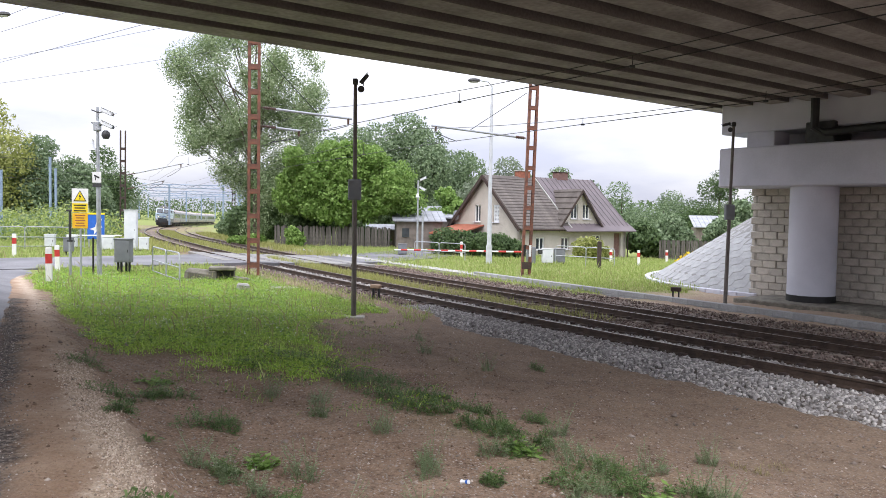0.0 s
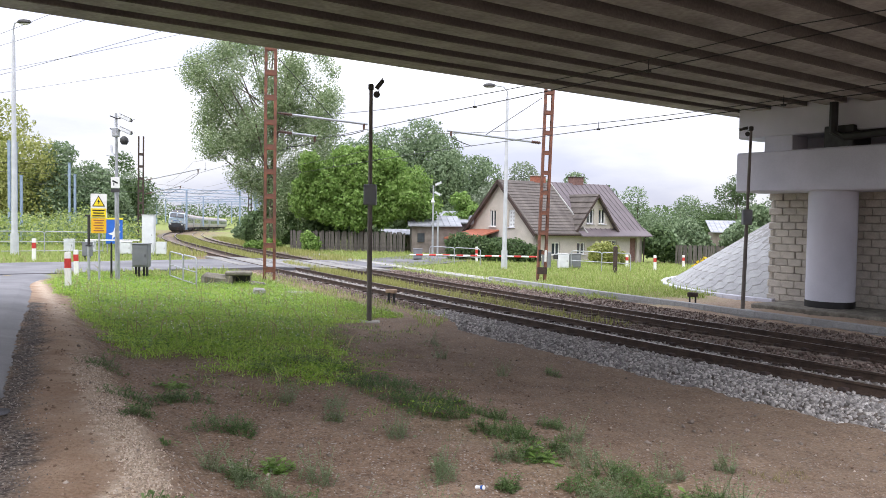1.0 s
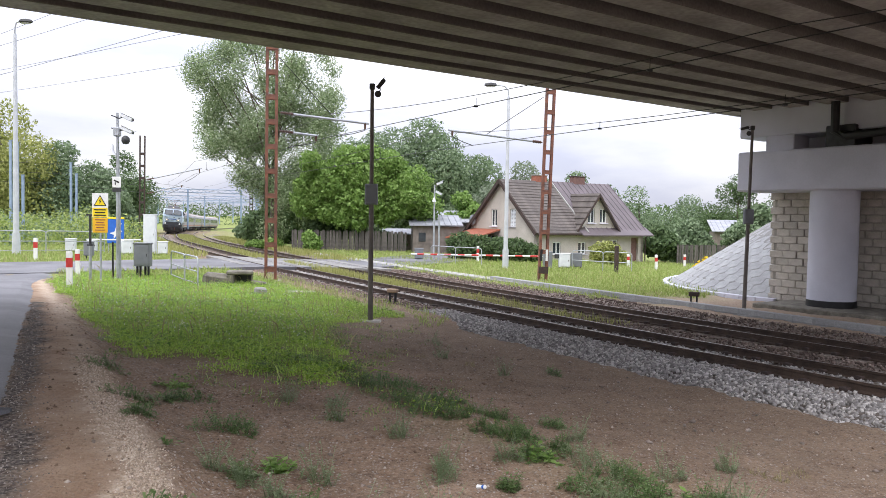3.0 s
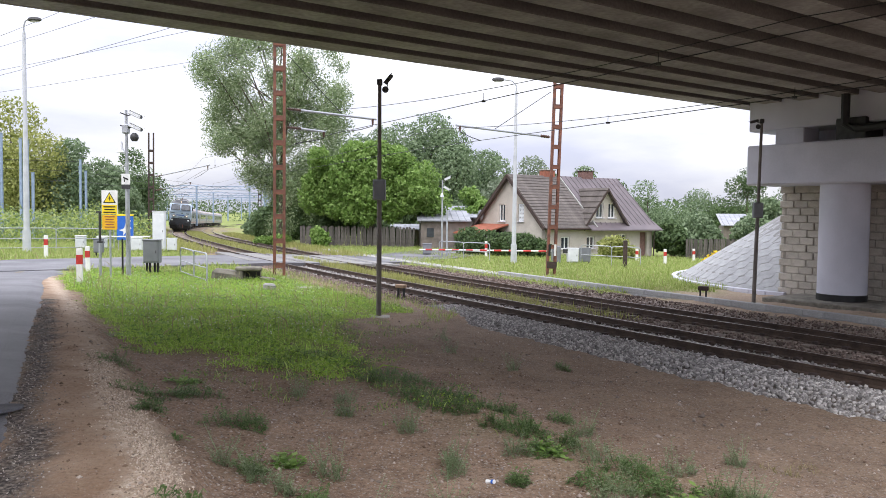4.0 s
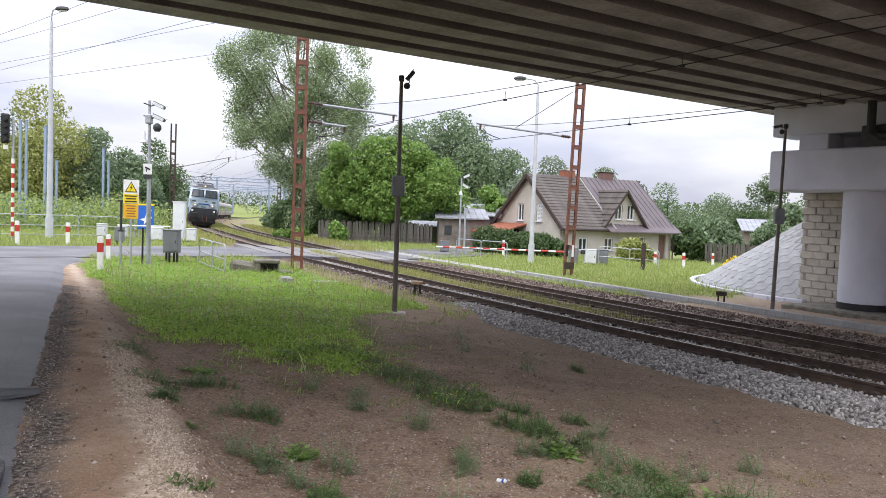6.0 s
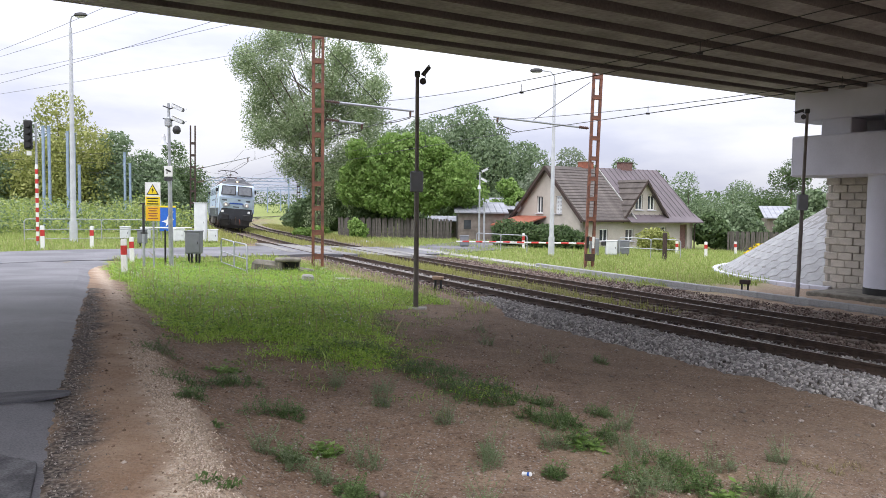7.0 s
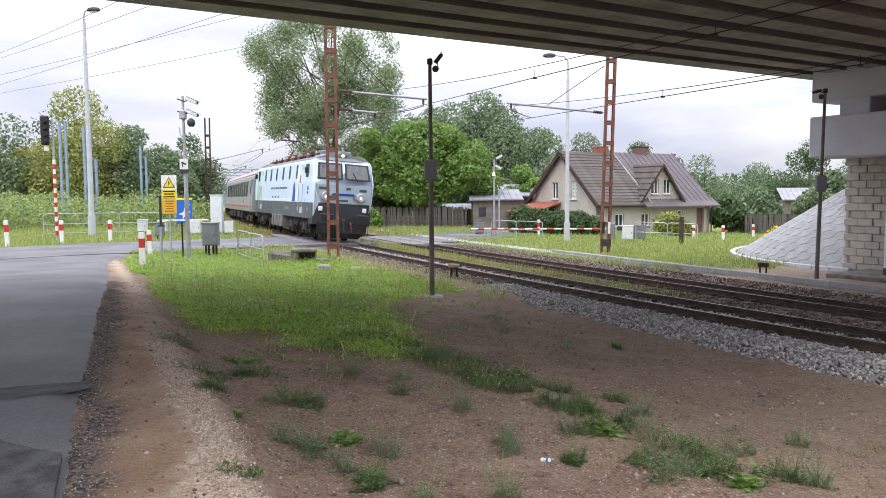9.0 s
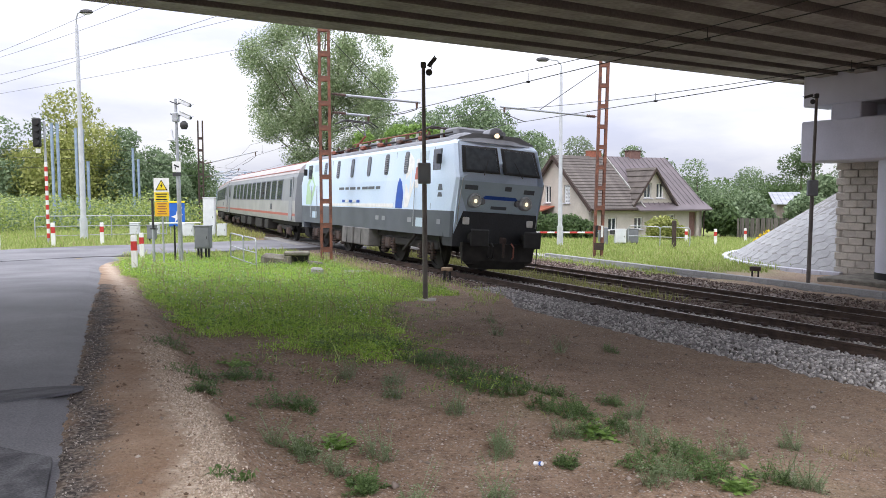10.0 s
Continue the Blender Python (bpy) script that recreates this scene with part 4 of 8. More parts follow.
def tree(name, seed, x, y, blobs, leaf, count, size, trunk, label, limbs=6, shell=0.55, z=None, group="", category="tree"):
    """A tapered trunk with limbs that reach into the crown, and a crown of many leaves in several masses."""
    rng = np.random.default_rng(seed)
    z = gz(x, y) if z is None else z
    t = thing(name, x, y, z - 0.05, 0, label, category, group)
    top = max(b[2] for b in blobs)
    sh = Shape()
    pts = [(0.15 * math.sin(k * 2 + seed) * k / 4, 0.15 * math.cos(k * 3 + seed) * k / 4, top * k / 5) for k in range(6)]
    for k in range(5):
        sh.tube(pts[k], pts[k + 1], trunk * (1 - k / 5.5), trunk * (1 - (k + 1) / 5.5), 8)
    limbs_made = []
    for k in range(limbs):
        b = blobs[k % len(blobs)]
        f = 0.35 + 0.5 * rng.random()
        a = (pts[0][0], pts[0][1], max(0.6, min(b[2], top) * f))
        e = (b[0] + rng.uniform(-0.4, 0.4) * b[3], b[1] + rng.uniform(-0.4, 0.4) * b[4], b[2] + rng.uniform(-0.1, 0.5) * b[5])
        m = tuple((p + q) / 2 + rng.uniform(-0.2, 0.2) for p, q in zip(a, e))
        limbs_made.append(Shape().bent([a, m, e], trunk * 0.2, 6))
    trunk_ob = part("trunk", sh, M_BARK, t, smooth=True)
    for limb in limbs_made:
        part("limb", limb, M_BARK, trunk_ob, smooth=True)
    v, f = leaf_cloud(rng, blobs, count, size, shell)
    ob = new("crown", fast_mesh("crown", v, f, leaf))
    ob.parent = t
    return t


def blob_crown(rng, height, width, low, masses):
    """Masses of foliage for a broad uneven crown."""
    out = []
    for i in range(masses):
        a = i * 2.4 + rng.uniform(-0.4, 0.4)
        k = math.sqrt((i + 0.5) / masses)
        zc = low + (height - low) * (0.10 + 0.72 * rng.random() * (1.1 - 0.6 * k))
        r = width * rng.uniform(0.15, 0.27)
        out.append((math.cos(a) * k * width * 0.37, math.sin(a) * k * width * 0.37, zc, r, r, r * rng.uniform(0.75, 1.0)))
    out.append((rng.uniform(-0.1, 0.1) * width, 0, height - width * 0.16, width * 0.2, width * 0.2, width * 0.17))
    return out


# the tall poplar behind the mast
rng = np.random.default_rng(21)
pop = []
for k in range(96):
    zc = rng.uniform(4.2, 18.3)
    f = (zc - 4) / 13.6
    lo, hi = -1.2 - 6.0 * min(1, f / 0.45), 3.2 + 3.2 * min(1, f / 0.3)
    if f > 0.8:
        lo, hi = lo + (f - 0.8) * 3, hi - (f - 0.8) * 4
    rr = rng.uniform(0.9, 1.6)
    pop.append((rng.uniform(lo + rr * 0.6, hi - rr * 0.6), rng.uniform(-2, 2), zc, rr, rr, rr * rng.uniform(0.9, 1.4)))
for k in range(9):
    pop.append((rng.uniform(-1.0, 4.5), rng.uniform(-1, 1), 1.2 + k * 0.6, 1.3, 1.3, 1.1))
tree("poplar", 3, -16.1, 66.0, pop, L_POPLAR, 88000, 0.115, 0.28, "tall grey-green poplar with an airy uneven crown", 26, 0.15, z=-0.5)
rng = np.random.default_rng(64)
lobes = [(-2.6, 0, 4.6, 2.3, 2.2, 1.9), (0.3, -0.3, 5.3, 2.4, 2.3, 2.0), (2.9, 0, 4.4, 2.3, 2.2, 1.9), (-3.9, 0, 3.3, 1.7, 1.7, 1.3), (4.3, 0.2, 3.1, 1.7, 1.7, 1.3), (0, -0.6, 3.4, 2.8, 2.0, 1.4), (-1.2, 0, 6.2, 1.5, 1.5, 1.2), (1.7, 0, 6.0, 1.4, 1.5, 1.2)]
for k in range(26):
    a = rng.uniform(0, 6.283)
    q = rng.uniform(0.75, 1.0)
    lobes.append((4.7 * q * math.cos(a), rng.uniform(-2.2, -0.4), 4.4 + 2.5 * q * math.sin(a), *[rng.uniform(0.5, 0.95)] * 3))
tree("walnut_tree", 4, -7.7, 61.5, [(x * 1.08, y, z * 1.17, p, q, r) for x, y, z, p, q, r in lobes], L_WALNUT, 50000, 0.16, 0.28, "broad bright green walnut tree over a wooden fence", 12, 0.3)
tree("spruce_like_tree", 5, -11.6, 64.5, [(0, 0, 1.4, 1.5, 1.5, 1.5), (0.3, 0, 3.4, 1.6, 1.6, 1.6), (-0.6, 0, 5.0, 1.5, 1.5, 1.5), (0.8, 0, 6.2, 1.2, 1.2, 1.4), (1.6, 0, 2.2, 1.3, 1.3, 1.6)], L_DARK, 9000, 0.2, 0.2, "dark shaded tree behind the mast", 5, 0.4)
tree("roadside_bush", 6, -24.0, 92.0, [(0, 0, 1.6, 2.4, 2.4, 1.8), (-1.8, 1, 1.0, 1.6, 1.6, 1.2), (2.4, 0, 2.4, 2.2, 2.2, 2.2), (4.2, 0, 3.0, 2.0, 2.2, 2.6)], L_MID, 9000, 0.26, 0.15, "overgrown green bushes beside the track", 5, 0.4, category="bush")
tree("tall_bush", 7, -18.0, 78, [(0, 0, 2.5, 2.4, 2.2, 2.6), (-2.2, 0, 1.6, 1.8, 2, 1.8), (1.4, 0, 4.6, 2.0, 2.0, 2.2)], L_DARK, 9000, 0.24, 0.18, "dark leafy bush under the poplar", 5, 0.4, category="bush")
# woods behind the house and sheds
for i, (px, py, h, w, leaf, n) in enumerate([(-4.4, 92, 15.2, 13, L_MID, 22000), (1.8, 94, 11.5, 9, L_MID, 14000), (-10, 96, 14.0, 10, L_MID, 14000), (8.5, 100, 11.4, 9, L_GREY, 11000), (2.6, 70, 6.2, 6, L_GREY, 9000), (15.5, 108, 10.8, 8, L_MID, 10000), (22, 118, 9.5, 9, L_DARK, 9000), (0.6, 68, 5.4, 4.5, L_WALNUT, 6000), (-7, 90, 13.8, 12, L_MID, 16000), (-1.2, 89, 13.2, 12, L_MID, 16000), (3.0, 91, 10.3, 10, L_MID, 12000), (-12.5, 92, 12.5, 10, L_MID, 11000), (12, 112, 10.3, 7, L_MID, 8000)]):
    tree("woodland_tree", 30 + i, px, py, blob_crown(np.random.default_rng(50 + i), h, w, 1.0, 16), leaf, int(n * 1.25), 0.21, 0.3, "broad leafy tree standing behind the house" if i != 7 else "light green shrub beside the gable", 6, 0.5, group="trees behind the house")
for i, (px, py, h, w, leaf, n) in enumerate([(28, 120, 9.5, 11, L_MID, 10000), (36, 125, 8.5, 11, L_MID, 10000), (42.5, 118, 11.5, 12, L_DARK, 12000), (52, 120, 10.5, 12, L_DARK, 10000), (19.5, 66, 3.6, 4.5, L_MID, 6000), (24.5, 64, 5.2, 5.0, L_MID, 8000), (28.5, 63, 4.6, 5.0, L_MID, 8000), (33, 66, 5.6, 5.5, L_DARK, 8000), (62, 125, 11, 12, L_DARK, 9000), (16.5, 62, 3.0, 3.0, L_DARK, 4000), (72, 130, 12, 13, L_DARK, 8000)]):
    tree("garden_tree", 60 + i, px, py, blob_crown(np.random.default_rng(80 + i), h, w, 0.4, 14), leaf, int(n * 1.25), 0.20, 0.25, "dense green tree beyond the gardens", 5, 0.5, group="trees beyond the gardens")
# the wooded bank across the road
for i, (px, py, h, w, leaf, n) in enumerate([(-46.5, 77, 13.5, 13, L_GOLD, 20000), (-53, 74, 10.5, 11, L_MID, 12000), (-41.5, 79.5, 9.8, 8, L_MID, 12000), (-61, 72, 11.5, 13, L_GOLD, 13000), (-38.5, 82, 7.2, 7, L_MID, 9000), (-45.5, 84, 10.3, 9, L_DARK, 11000), (-42.5, 88, 8.6, 8, L_MID, 9000), (-43, 96, 10.5, 8, L_DARK, 9000), (-58, 92, 13, 12, L_DARK, 10000), (-62, 118, 10, 10, L_DARK, 9000), (-76, 100, 11, 13, L_GOLD, 9000), (-70, 130, 11, 12, L_DARK, 8000), (-52, 118, 11, 11, L_MID, 8000)]):
    tree("bank_tree", 90 + i, px, py, blob_crown(np.random.default_rng(120 + i), h, w, 0.2, 26), leaf, int(n * 1.45), 0.21, 0.3, "green tree on the overgrown bank beyond the road", 6, 0.5, group="trees on the bank")
# far woods close the horizon
rng = np.random.default_rng(77)
far = []
for k in range(150):
    a = radians(-75 + k)
    d = rng.uniform(240, 330) if not -24 < -75 + k < -12 else rng.uniform(360, 420)
    w = rng.uniform(7, 11)
    far.append((d * math.sin(a), d * math.cos(a), rng.uniform(1, 4), w, w, rng.uniform(3.5, 6.5)))
v, f = leaf_cloud(rng, far, 50000, 0.65, 0.6)
tagged(new("far_woods", fast_mesh("far_woods", v, f, L_DARK)), "distant dark green woods along the horizon", "woods", kind="stuff")

# ---- overhead line masts ----
def lattice_mast(name, x, y, z, turn, lean, height, width, paint, label, bands=True):
    t = thing(name, x, y, z, 0, label, "mast", "overhead line masts")
    t.matrix_basis = pose(x, y, z, 0, lean, turn)
    for sx in (-1, 1):
        ch = Shape()
        prof = [(-0.05, -0.11), (0.05, -0.11), (0.05, -0.09), (-0.03, -0.09), (-0.03, 0.09), (0.05, 0.09), (0.05, 0.11), (-0.05, 0.11)]
        ch.loft([[(sx * (width / 2 - 0.05) - sx * a, b, zz) for a, b in prof] for zz in (-0.3, height)])
        ch.m = [0] * len(ch.m)
        part("leg", ch, paint, t)
    n = int(height / 0.87)
    batten = mesh_of("batten", Shape().box(0, 0, 0, width - 0.02, 0.012, 0.17), paint)
    for k in range(n):
        for sy in (-0.116, 0.116):
            ob = new("batten", batten)
            ob.parent, ob.matrix_basis = t, Matrix.Translation((0, sy, 0.42 + k * 0.87))
    part("footing", Shape().box(0, 0, -0.22, width + 0.35, 0.55, 0.5, bevel=0.04), M_OLDCONC, t, "concrete footing")
    if bands:
        part("dark_base_plate", Shape().box(0, -0.13, 0.5, width + 0.01, 0.014, 0.3), M_RUSTDARK, t)
        for sx in (-1, 1):
            part("warning_plate", Shape().box(sx * 0.12, -0.14, 1.15, 0.1, 0.012, 0.5), M_WHITE if sx > 0 else M_BLACK, t)
    return t


mast_1 = lattice_mast("catenary_mast", -6.70, 27.12, gz(-6.7, 27.12), 12, 0, 10.2, 0.43, M_RUST, "rusty riveted lattice catenary mast beside the crossing", False)
mast_2 = lattice_mast("catenary_mast", 3.68, 33.62, gz(3.68, 33.62), 6, 1.35, 9.6, 0.42, M_RUST, "rusty lattice catenary mast leaning slightly by the far track")
mast_3 = lattice_mast("catenary_mast", -22.87, 54.73, gz(-22.87, 54.73), 20, 0.3, 7.8, 0.42, M_RUSTDARK, "weathered lattice catenary mast at the curve", False)
mast_4 = lattice_mast("catenary_mast", -29.5, 108, gz(-29.5, 108), 20, 0, 8.5, 0.5, M_RUSTDARK, "distant lattice catenary mast beside the curve", False)


def bracket(name, root, tip, drop, label, strut=True):
    """A hinged cantilever: insulator, tube, stay and registration arm."""
    t = thing(name, *root, 0, label, "cantilever", "catenary brackets")
    d = Vector(tip) - Vector(root)
    k = d.normalized()
    ins = Shape()
    for i in range(5):
        ins.tube(k * (0.12 + i * 0.09), k * (0.16 + i * 0.09), 0.07, 0.05, 10)
    part("insulator", ins.tube(k * 0.02, k * 0.6, 0.03), M_INSUL, t)
    part("arm", Shape().tube(k * 0.55, d, 0.045), M_GALV, t)
    if strut:
        part("stay", Shape().tube(Vector((0, 0, 1.95)), d * 0.62, 0.014), M_DARKSTEEL, t)
    e = d * 0.96
    part("registration_arm", Shape().bent([e, e + Vector((0, 0, -drop * 0.6)), e - k * 0.5 + Vector((0, 0, -drop)), e - k * 1.0 + Vector((0, 0, -drop * 1.25))], 0.016), M_DARKSTEEL, t)
    part("drop_insulator", Shape().tube(e, e + Vector((0, 0, -drop * 0.5)), 0.05, 0.035), M_INSUL, t)
    return t


def sag_wire(name, pts, r, sag, label, group="wires"):
    """A wire hung from point to point."""
    t = []
    for a, b in zip(pts, pts[1:]):
        a, b = Vector(a), Vector(b)
        for i in range(12):
            f = i / 12
            t.append(a.lerp(b, f) - Vector((0, 0, sag * 4 * f * (1 - f))))
    t.append(Vector(pts[-1]))
    return tagged(part(name, Shape().bent(t, r, 5), M_WIRE), label, "wire", group)

# ---- the house: local x along the long side, local y toward the back, origin at the corner nearest the line ----
house = thing("house", 5.53, 54.7, -1.0, 35, "beige rendered house with a steep brown roof and a dormer", "house")
HL, HW, EAVE, RIDGE = 11.1, 8.1, 2.45, 6.1
HY = HW / 2


def gable_wall(x0, x1):
    return Shape().loft([[(x, 0, -0.6), (x, HW, -0.6), (x, HW, EAVE + 0.1), (x, HY, RIDGE - 0.1), (x, 0, EAVE + 0.1)] for x in (x0, x1)])


def wall_with_openings(length, height, holes, thick=0.3):
    """A wall in the local x-z plane, pieced round its openings (x0, x1, z0, z1)."""
    sh = Shape()
    xs = sorted({0, length, *[h[0] for h in holes], *[h[1] for h in holes]})
    zs = sorted({-0.6, height, *[h[2] for h in holes], *[h[3] for h in holes]})
    for a, b in zip(xs, xs[1:]):
        for c, d in zip(zs, zs[1:]):
            if not any(h[0] <= a < h[1] and h[2] <= c < h[3] for h in holes):
                sh.box((a + b) / 2, thick / 2, (c + d) / 2, b - a, thick, d - c)
    return sh


def window(parent, m, w, h, bars=1, blind=False):
    """A casement set back in its opening."""
    fr = Shape()
    fw = 0.07
    for sx in (-1, 1):
        fr.box(sx * (w / 2 - fw / 2), 0.12, 0, fw, 0.08, h)
    for sz in (-1, 1):
        fr.box(0, 0.12, sz * (h / 2 - fw / 2), w - 2 * fw, 0.08, fw)
    for i in range(bars):
        fr.box((i + 1) * w / (bars + 1) - w / 2, 0.115, 0, 0.07, 0.07, h - 2 * fw)
    win = part("window_frame", fr, M_WHITE, parent)
    win.matrix_basis = m
    part("pane", Shape().box(0, 0.14, 0, w - 0.1, 0.012, h - 0.1), M_GLASS, win)
    part("sill", Shape().box(0, -0.03, -h / 2 - 0.03, w + 0.16, 0.2, 0.05, bevel=0.01), M_CONC, win)
    if blind:
        for k in range(int(h / 0.1)):
            part("blind_slat", Shape().box(0, 0.07, -h / 2 + 0.05 + 0.1 * k, w - 0.06, 0.02, 0.075), M_CABWHITE, win)
    return win


long_holes = [(1.55, 2.35, 0.7, 1.6), (4.05, 4.85, 0.7, 1.6), (7.3, 8.2, 0.4, 1.75), (9.7, 10.5, -0.1, 1.9)]
weld(part("front_wall", wall_with_openings(HL, EAVE, long_holes), M_RENDER, house))
for x0, x1, z0, z1 in long_holes[:3]:
    window(house, Matrix.Translation(((x0 + x1) / 2, 0, (z0 + z1) / 2)), x1 - x0, z1 - z0)
part("door", Shape().box(10.1, 0.2, 0.9, 0.8, 0.06, 2.0, bevel=0.01), M_BRICKDARK, house, "brown entrance door")
gw = Shape()
holes = [(2.4, 3.1, 2.65, 3.95), (4.65, 5.4, 2.65, 3.95), (5.0, 5.5, 1.3, 1.95)]
zs = [-0.6, 0.2, 1.2, 2.1, EAVE, 3.5, RIDGE]
steps = np.linspace(0, HW, 28)


def roof_z(yy):
    return EAVE + (RIDGE - EAVE) * (1 - abs(yy - HY) / HY)


ys = sorted({*[float(v) for v in steps], *[h[0] for h in holes], *[h[1] for h in holes]})
for a, b in zip(ys, ys[1:]):
    cuts = sorted([(h[2], h[3]) for h in holes if h[0] <= (a + b) / 2 <= h[1]])
    lows = [-0.6] + [c[1] for c in cuts]
    highs = [c[0] for c in cuts] + [None]
    for lo, hi in zip(lows, highs):
        za, zb = (hi, hi) if hi is not None else (roof_z(a) - 0.02, roof_z(b) - 0.02)
        gw.add([(x, yy, z) for x in (0, 0.3) for yy, z in ((a, lo), (b, lo), (b, zb), (a, za))], [(0, 1, 2, 3), (7, 6, 5, 4), (0, 4, 5, 1), (1, 5, 6, 2), (2, 6, 7, 3), (3, 7, 4, 0)])
weld(part("gable_wall", gw, M_RENDER, house))
for i, (y0, y1, z0, z1) in enumerate(holes):
    window(house, Matrix.Translation((0, (y0 + y1) / 2, (z0 + z1) / 2)) @ Matrix.Rotation(-math.pi / 2, 4, "Z"), y1 - y0, z1 - z0, 1 if i < 2 else 0, blind=(i == 0))
part("end_wall", gable_wall(HL - 0.3, HL), M_RENDER, house)
part("back_wall", Shape().box(HL / 2, HW - 0.15, EAVE / 2 - 0.3, HL, 0.3, EAVE + 0.6), M_RENDER, house)
SL = math.hypot(HY, RIDGE - EAVE)
PITCH = math.atan2(RIDGE - EAVE, HY)
roof_b = Shape()
for sgn in (1, -1):
    base = Matrix.Translation((0, 0 if sgn > 0 else HW, EAVE)) @ Matrix.Rotation(PITCH * sgn, 4, "X")
    c = base @ Vector((2.15, sgn * (SL / 2 - 0.2), 0.05))
    roof_b.box(*c, 5.0, SL + 0.5, 0.12, Matrix.Rotation(PITCH * sgn, 4, "X"))
rb = part("roof", roof_b, M_ROOFBROWN, house, "brown lapped roofing")
course = mesh_of("roof_course", Shape().box(0, 0, 0, 4.98, 0.36, 0.05, Matrix.Rotation(-0.1, 4, "X"), bevel=0.008), M_ROOFBROWN)
for k in range(18):
    ob = new("roof_course", course)
    ob.parent = rb
    ob.matrix_basis = Matrix.Translation((2.15, 0, EAVE)) @ Matrix.Rotation(PITCH, 4, "X") @ Matrix.Translation((0, -0.3 + k * 0.325, 0.135))
roof_p = Shape()
for sgn in (1, -1):
    base = Matrix.Translation((0, 0 if sgn > 0 else HW, EAVE)) @ Matrix.Rotation(PITCH * sgn, 4, "X")
    c = base @ Vector((7.95, sgn * (SL / 2 - 0.2), 0.06))
    roof_p.box(*c, 6.6, SL + 0.5, 0.14, Matrix.Rotation(PITCH * sgn, 4, "X"))
rp = part("roof", roof_p, M_ROOFPURPLE, house, "plum sheet roofing")
seam = mesh_of("roof_seam", Shape().box(0, SL / 2 - 0.2, 0.145, 0.03, SL + 0.48, 0.04), M_ROOFPURPLE)
for k in range(13):
    ob = new("roof_seam", seam)
    ob.parent = rp
    ob.matrix_basis = Matrix.Translation((4.9 + k * 0.52, 0, EAVE)) @ Matrix.Rotation(PITCH, 4, "X")
part("verge_strip", Shape().box(*(Matrix.Translation((4.66, 0, EAVE)) @ Matrix.Rotation(PITCH, 4, "X") @ Vector((0, SL / 2 - 0.2, 0.18))), 0.13, SL + 0.5, 0.12, Matrix.Rotation(PITCH, 4, "X")), M_LIME, house, "pale verge strip")
for sgn in (1, -1):
    m = Matrix.Rotation(PITCH * sgn, 4, "X")
    c = Matrix.Translation((-0.38, 0 if sgn > 0 else HW, EAVE)) @ m @ Vector((0, sgn * (SL / 2 - 0.22), -0.02))
    part("bargeboard", Shape().box(*c, 0.06, SL + 0.45, 0.26, m), M_RUSTDARK, house)
part("eave_gutter", Shape().tube((-0.3, -0.42, EAVE - 0.28), (HL + 0.3, -0.42, EAVE - 0.28), 0.08), M_RUSTDARK, house)
part("downpipe", Shape().bent([(HL + 0.1, -0.42, EAVE - 0.3), (HL + 0.1, -0.1, EAVE - 0.6), (HL + 0.1, -0.1, -0.5)], 0.05), M_RUSTDARK, house)
# dormer with its own gable, flush above the front wall
dorm = Shape()
D0, D1, DZ, DA = 3.85, 7.95, EAVE + 0.15, 5.15
DM = (D0 + D1) / 2
dholes = [(5.0, 5.72, 3.0, 4.1), (6.25, 6.97, 3.0, 4.1)]
xs = sorted({*np.linspace(D0, D1, 14).tolist(), *[h[0] for h in dholes], *[h[1] for h in dholes]})
for a, b in zip(xs, xs[1:]):
    cut = [h for h in dholes if h[0] <= (a + b) / 2 <= h[1]]
    tops = [DZ + (DA - DZ) * (1 - abs(q - DM) / (DM - D0)) for q in (a, b)]
    for lo, (ta, tb) in ([(DZ - 0.1, tops)] if not cut else [(DZ - 0.1, (cut[0][2],) * 2), (cut[0][3], tops)]):
        if min(ta, tb) <= lo + 0.01 and not cut:
            ta, tb = max(ta, lo + 0.01), max(tb, lo + 0.01)
        dorm.add([(q, yy, zz) for yy in (0.02, 0.3) for q, zz in ((a, lo), (b, lo), (b, tb), (a, ta))], [(0, 1, 2, 3), (7, 6, 5, 4), (0, 4, 5, 1), (1, 5, 6, 2), (2, 6, 7, 3), (3, 7, 4, 0)])
weld(part("dormer_wall", dorm, M_RENDER, house))
for x0, x1, z0, z1 in dholes:
    window(house, Matrix.Translation(((x0 + x1) / 2, 0.02, (z0 + z1) / 2)), x1 - x0, z1 - z0)
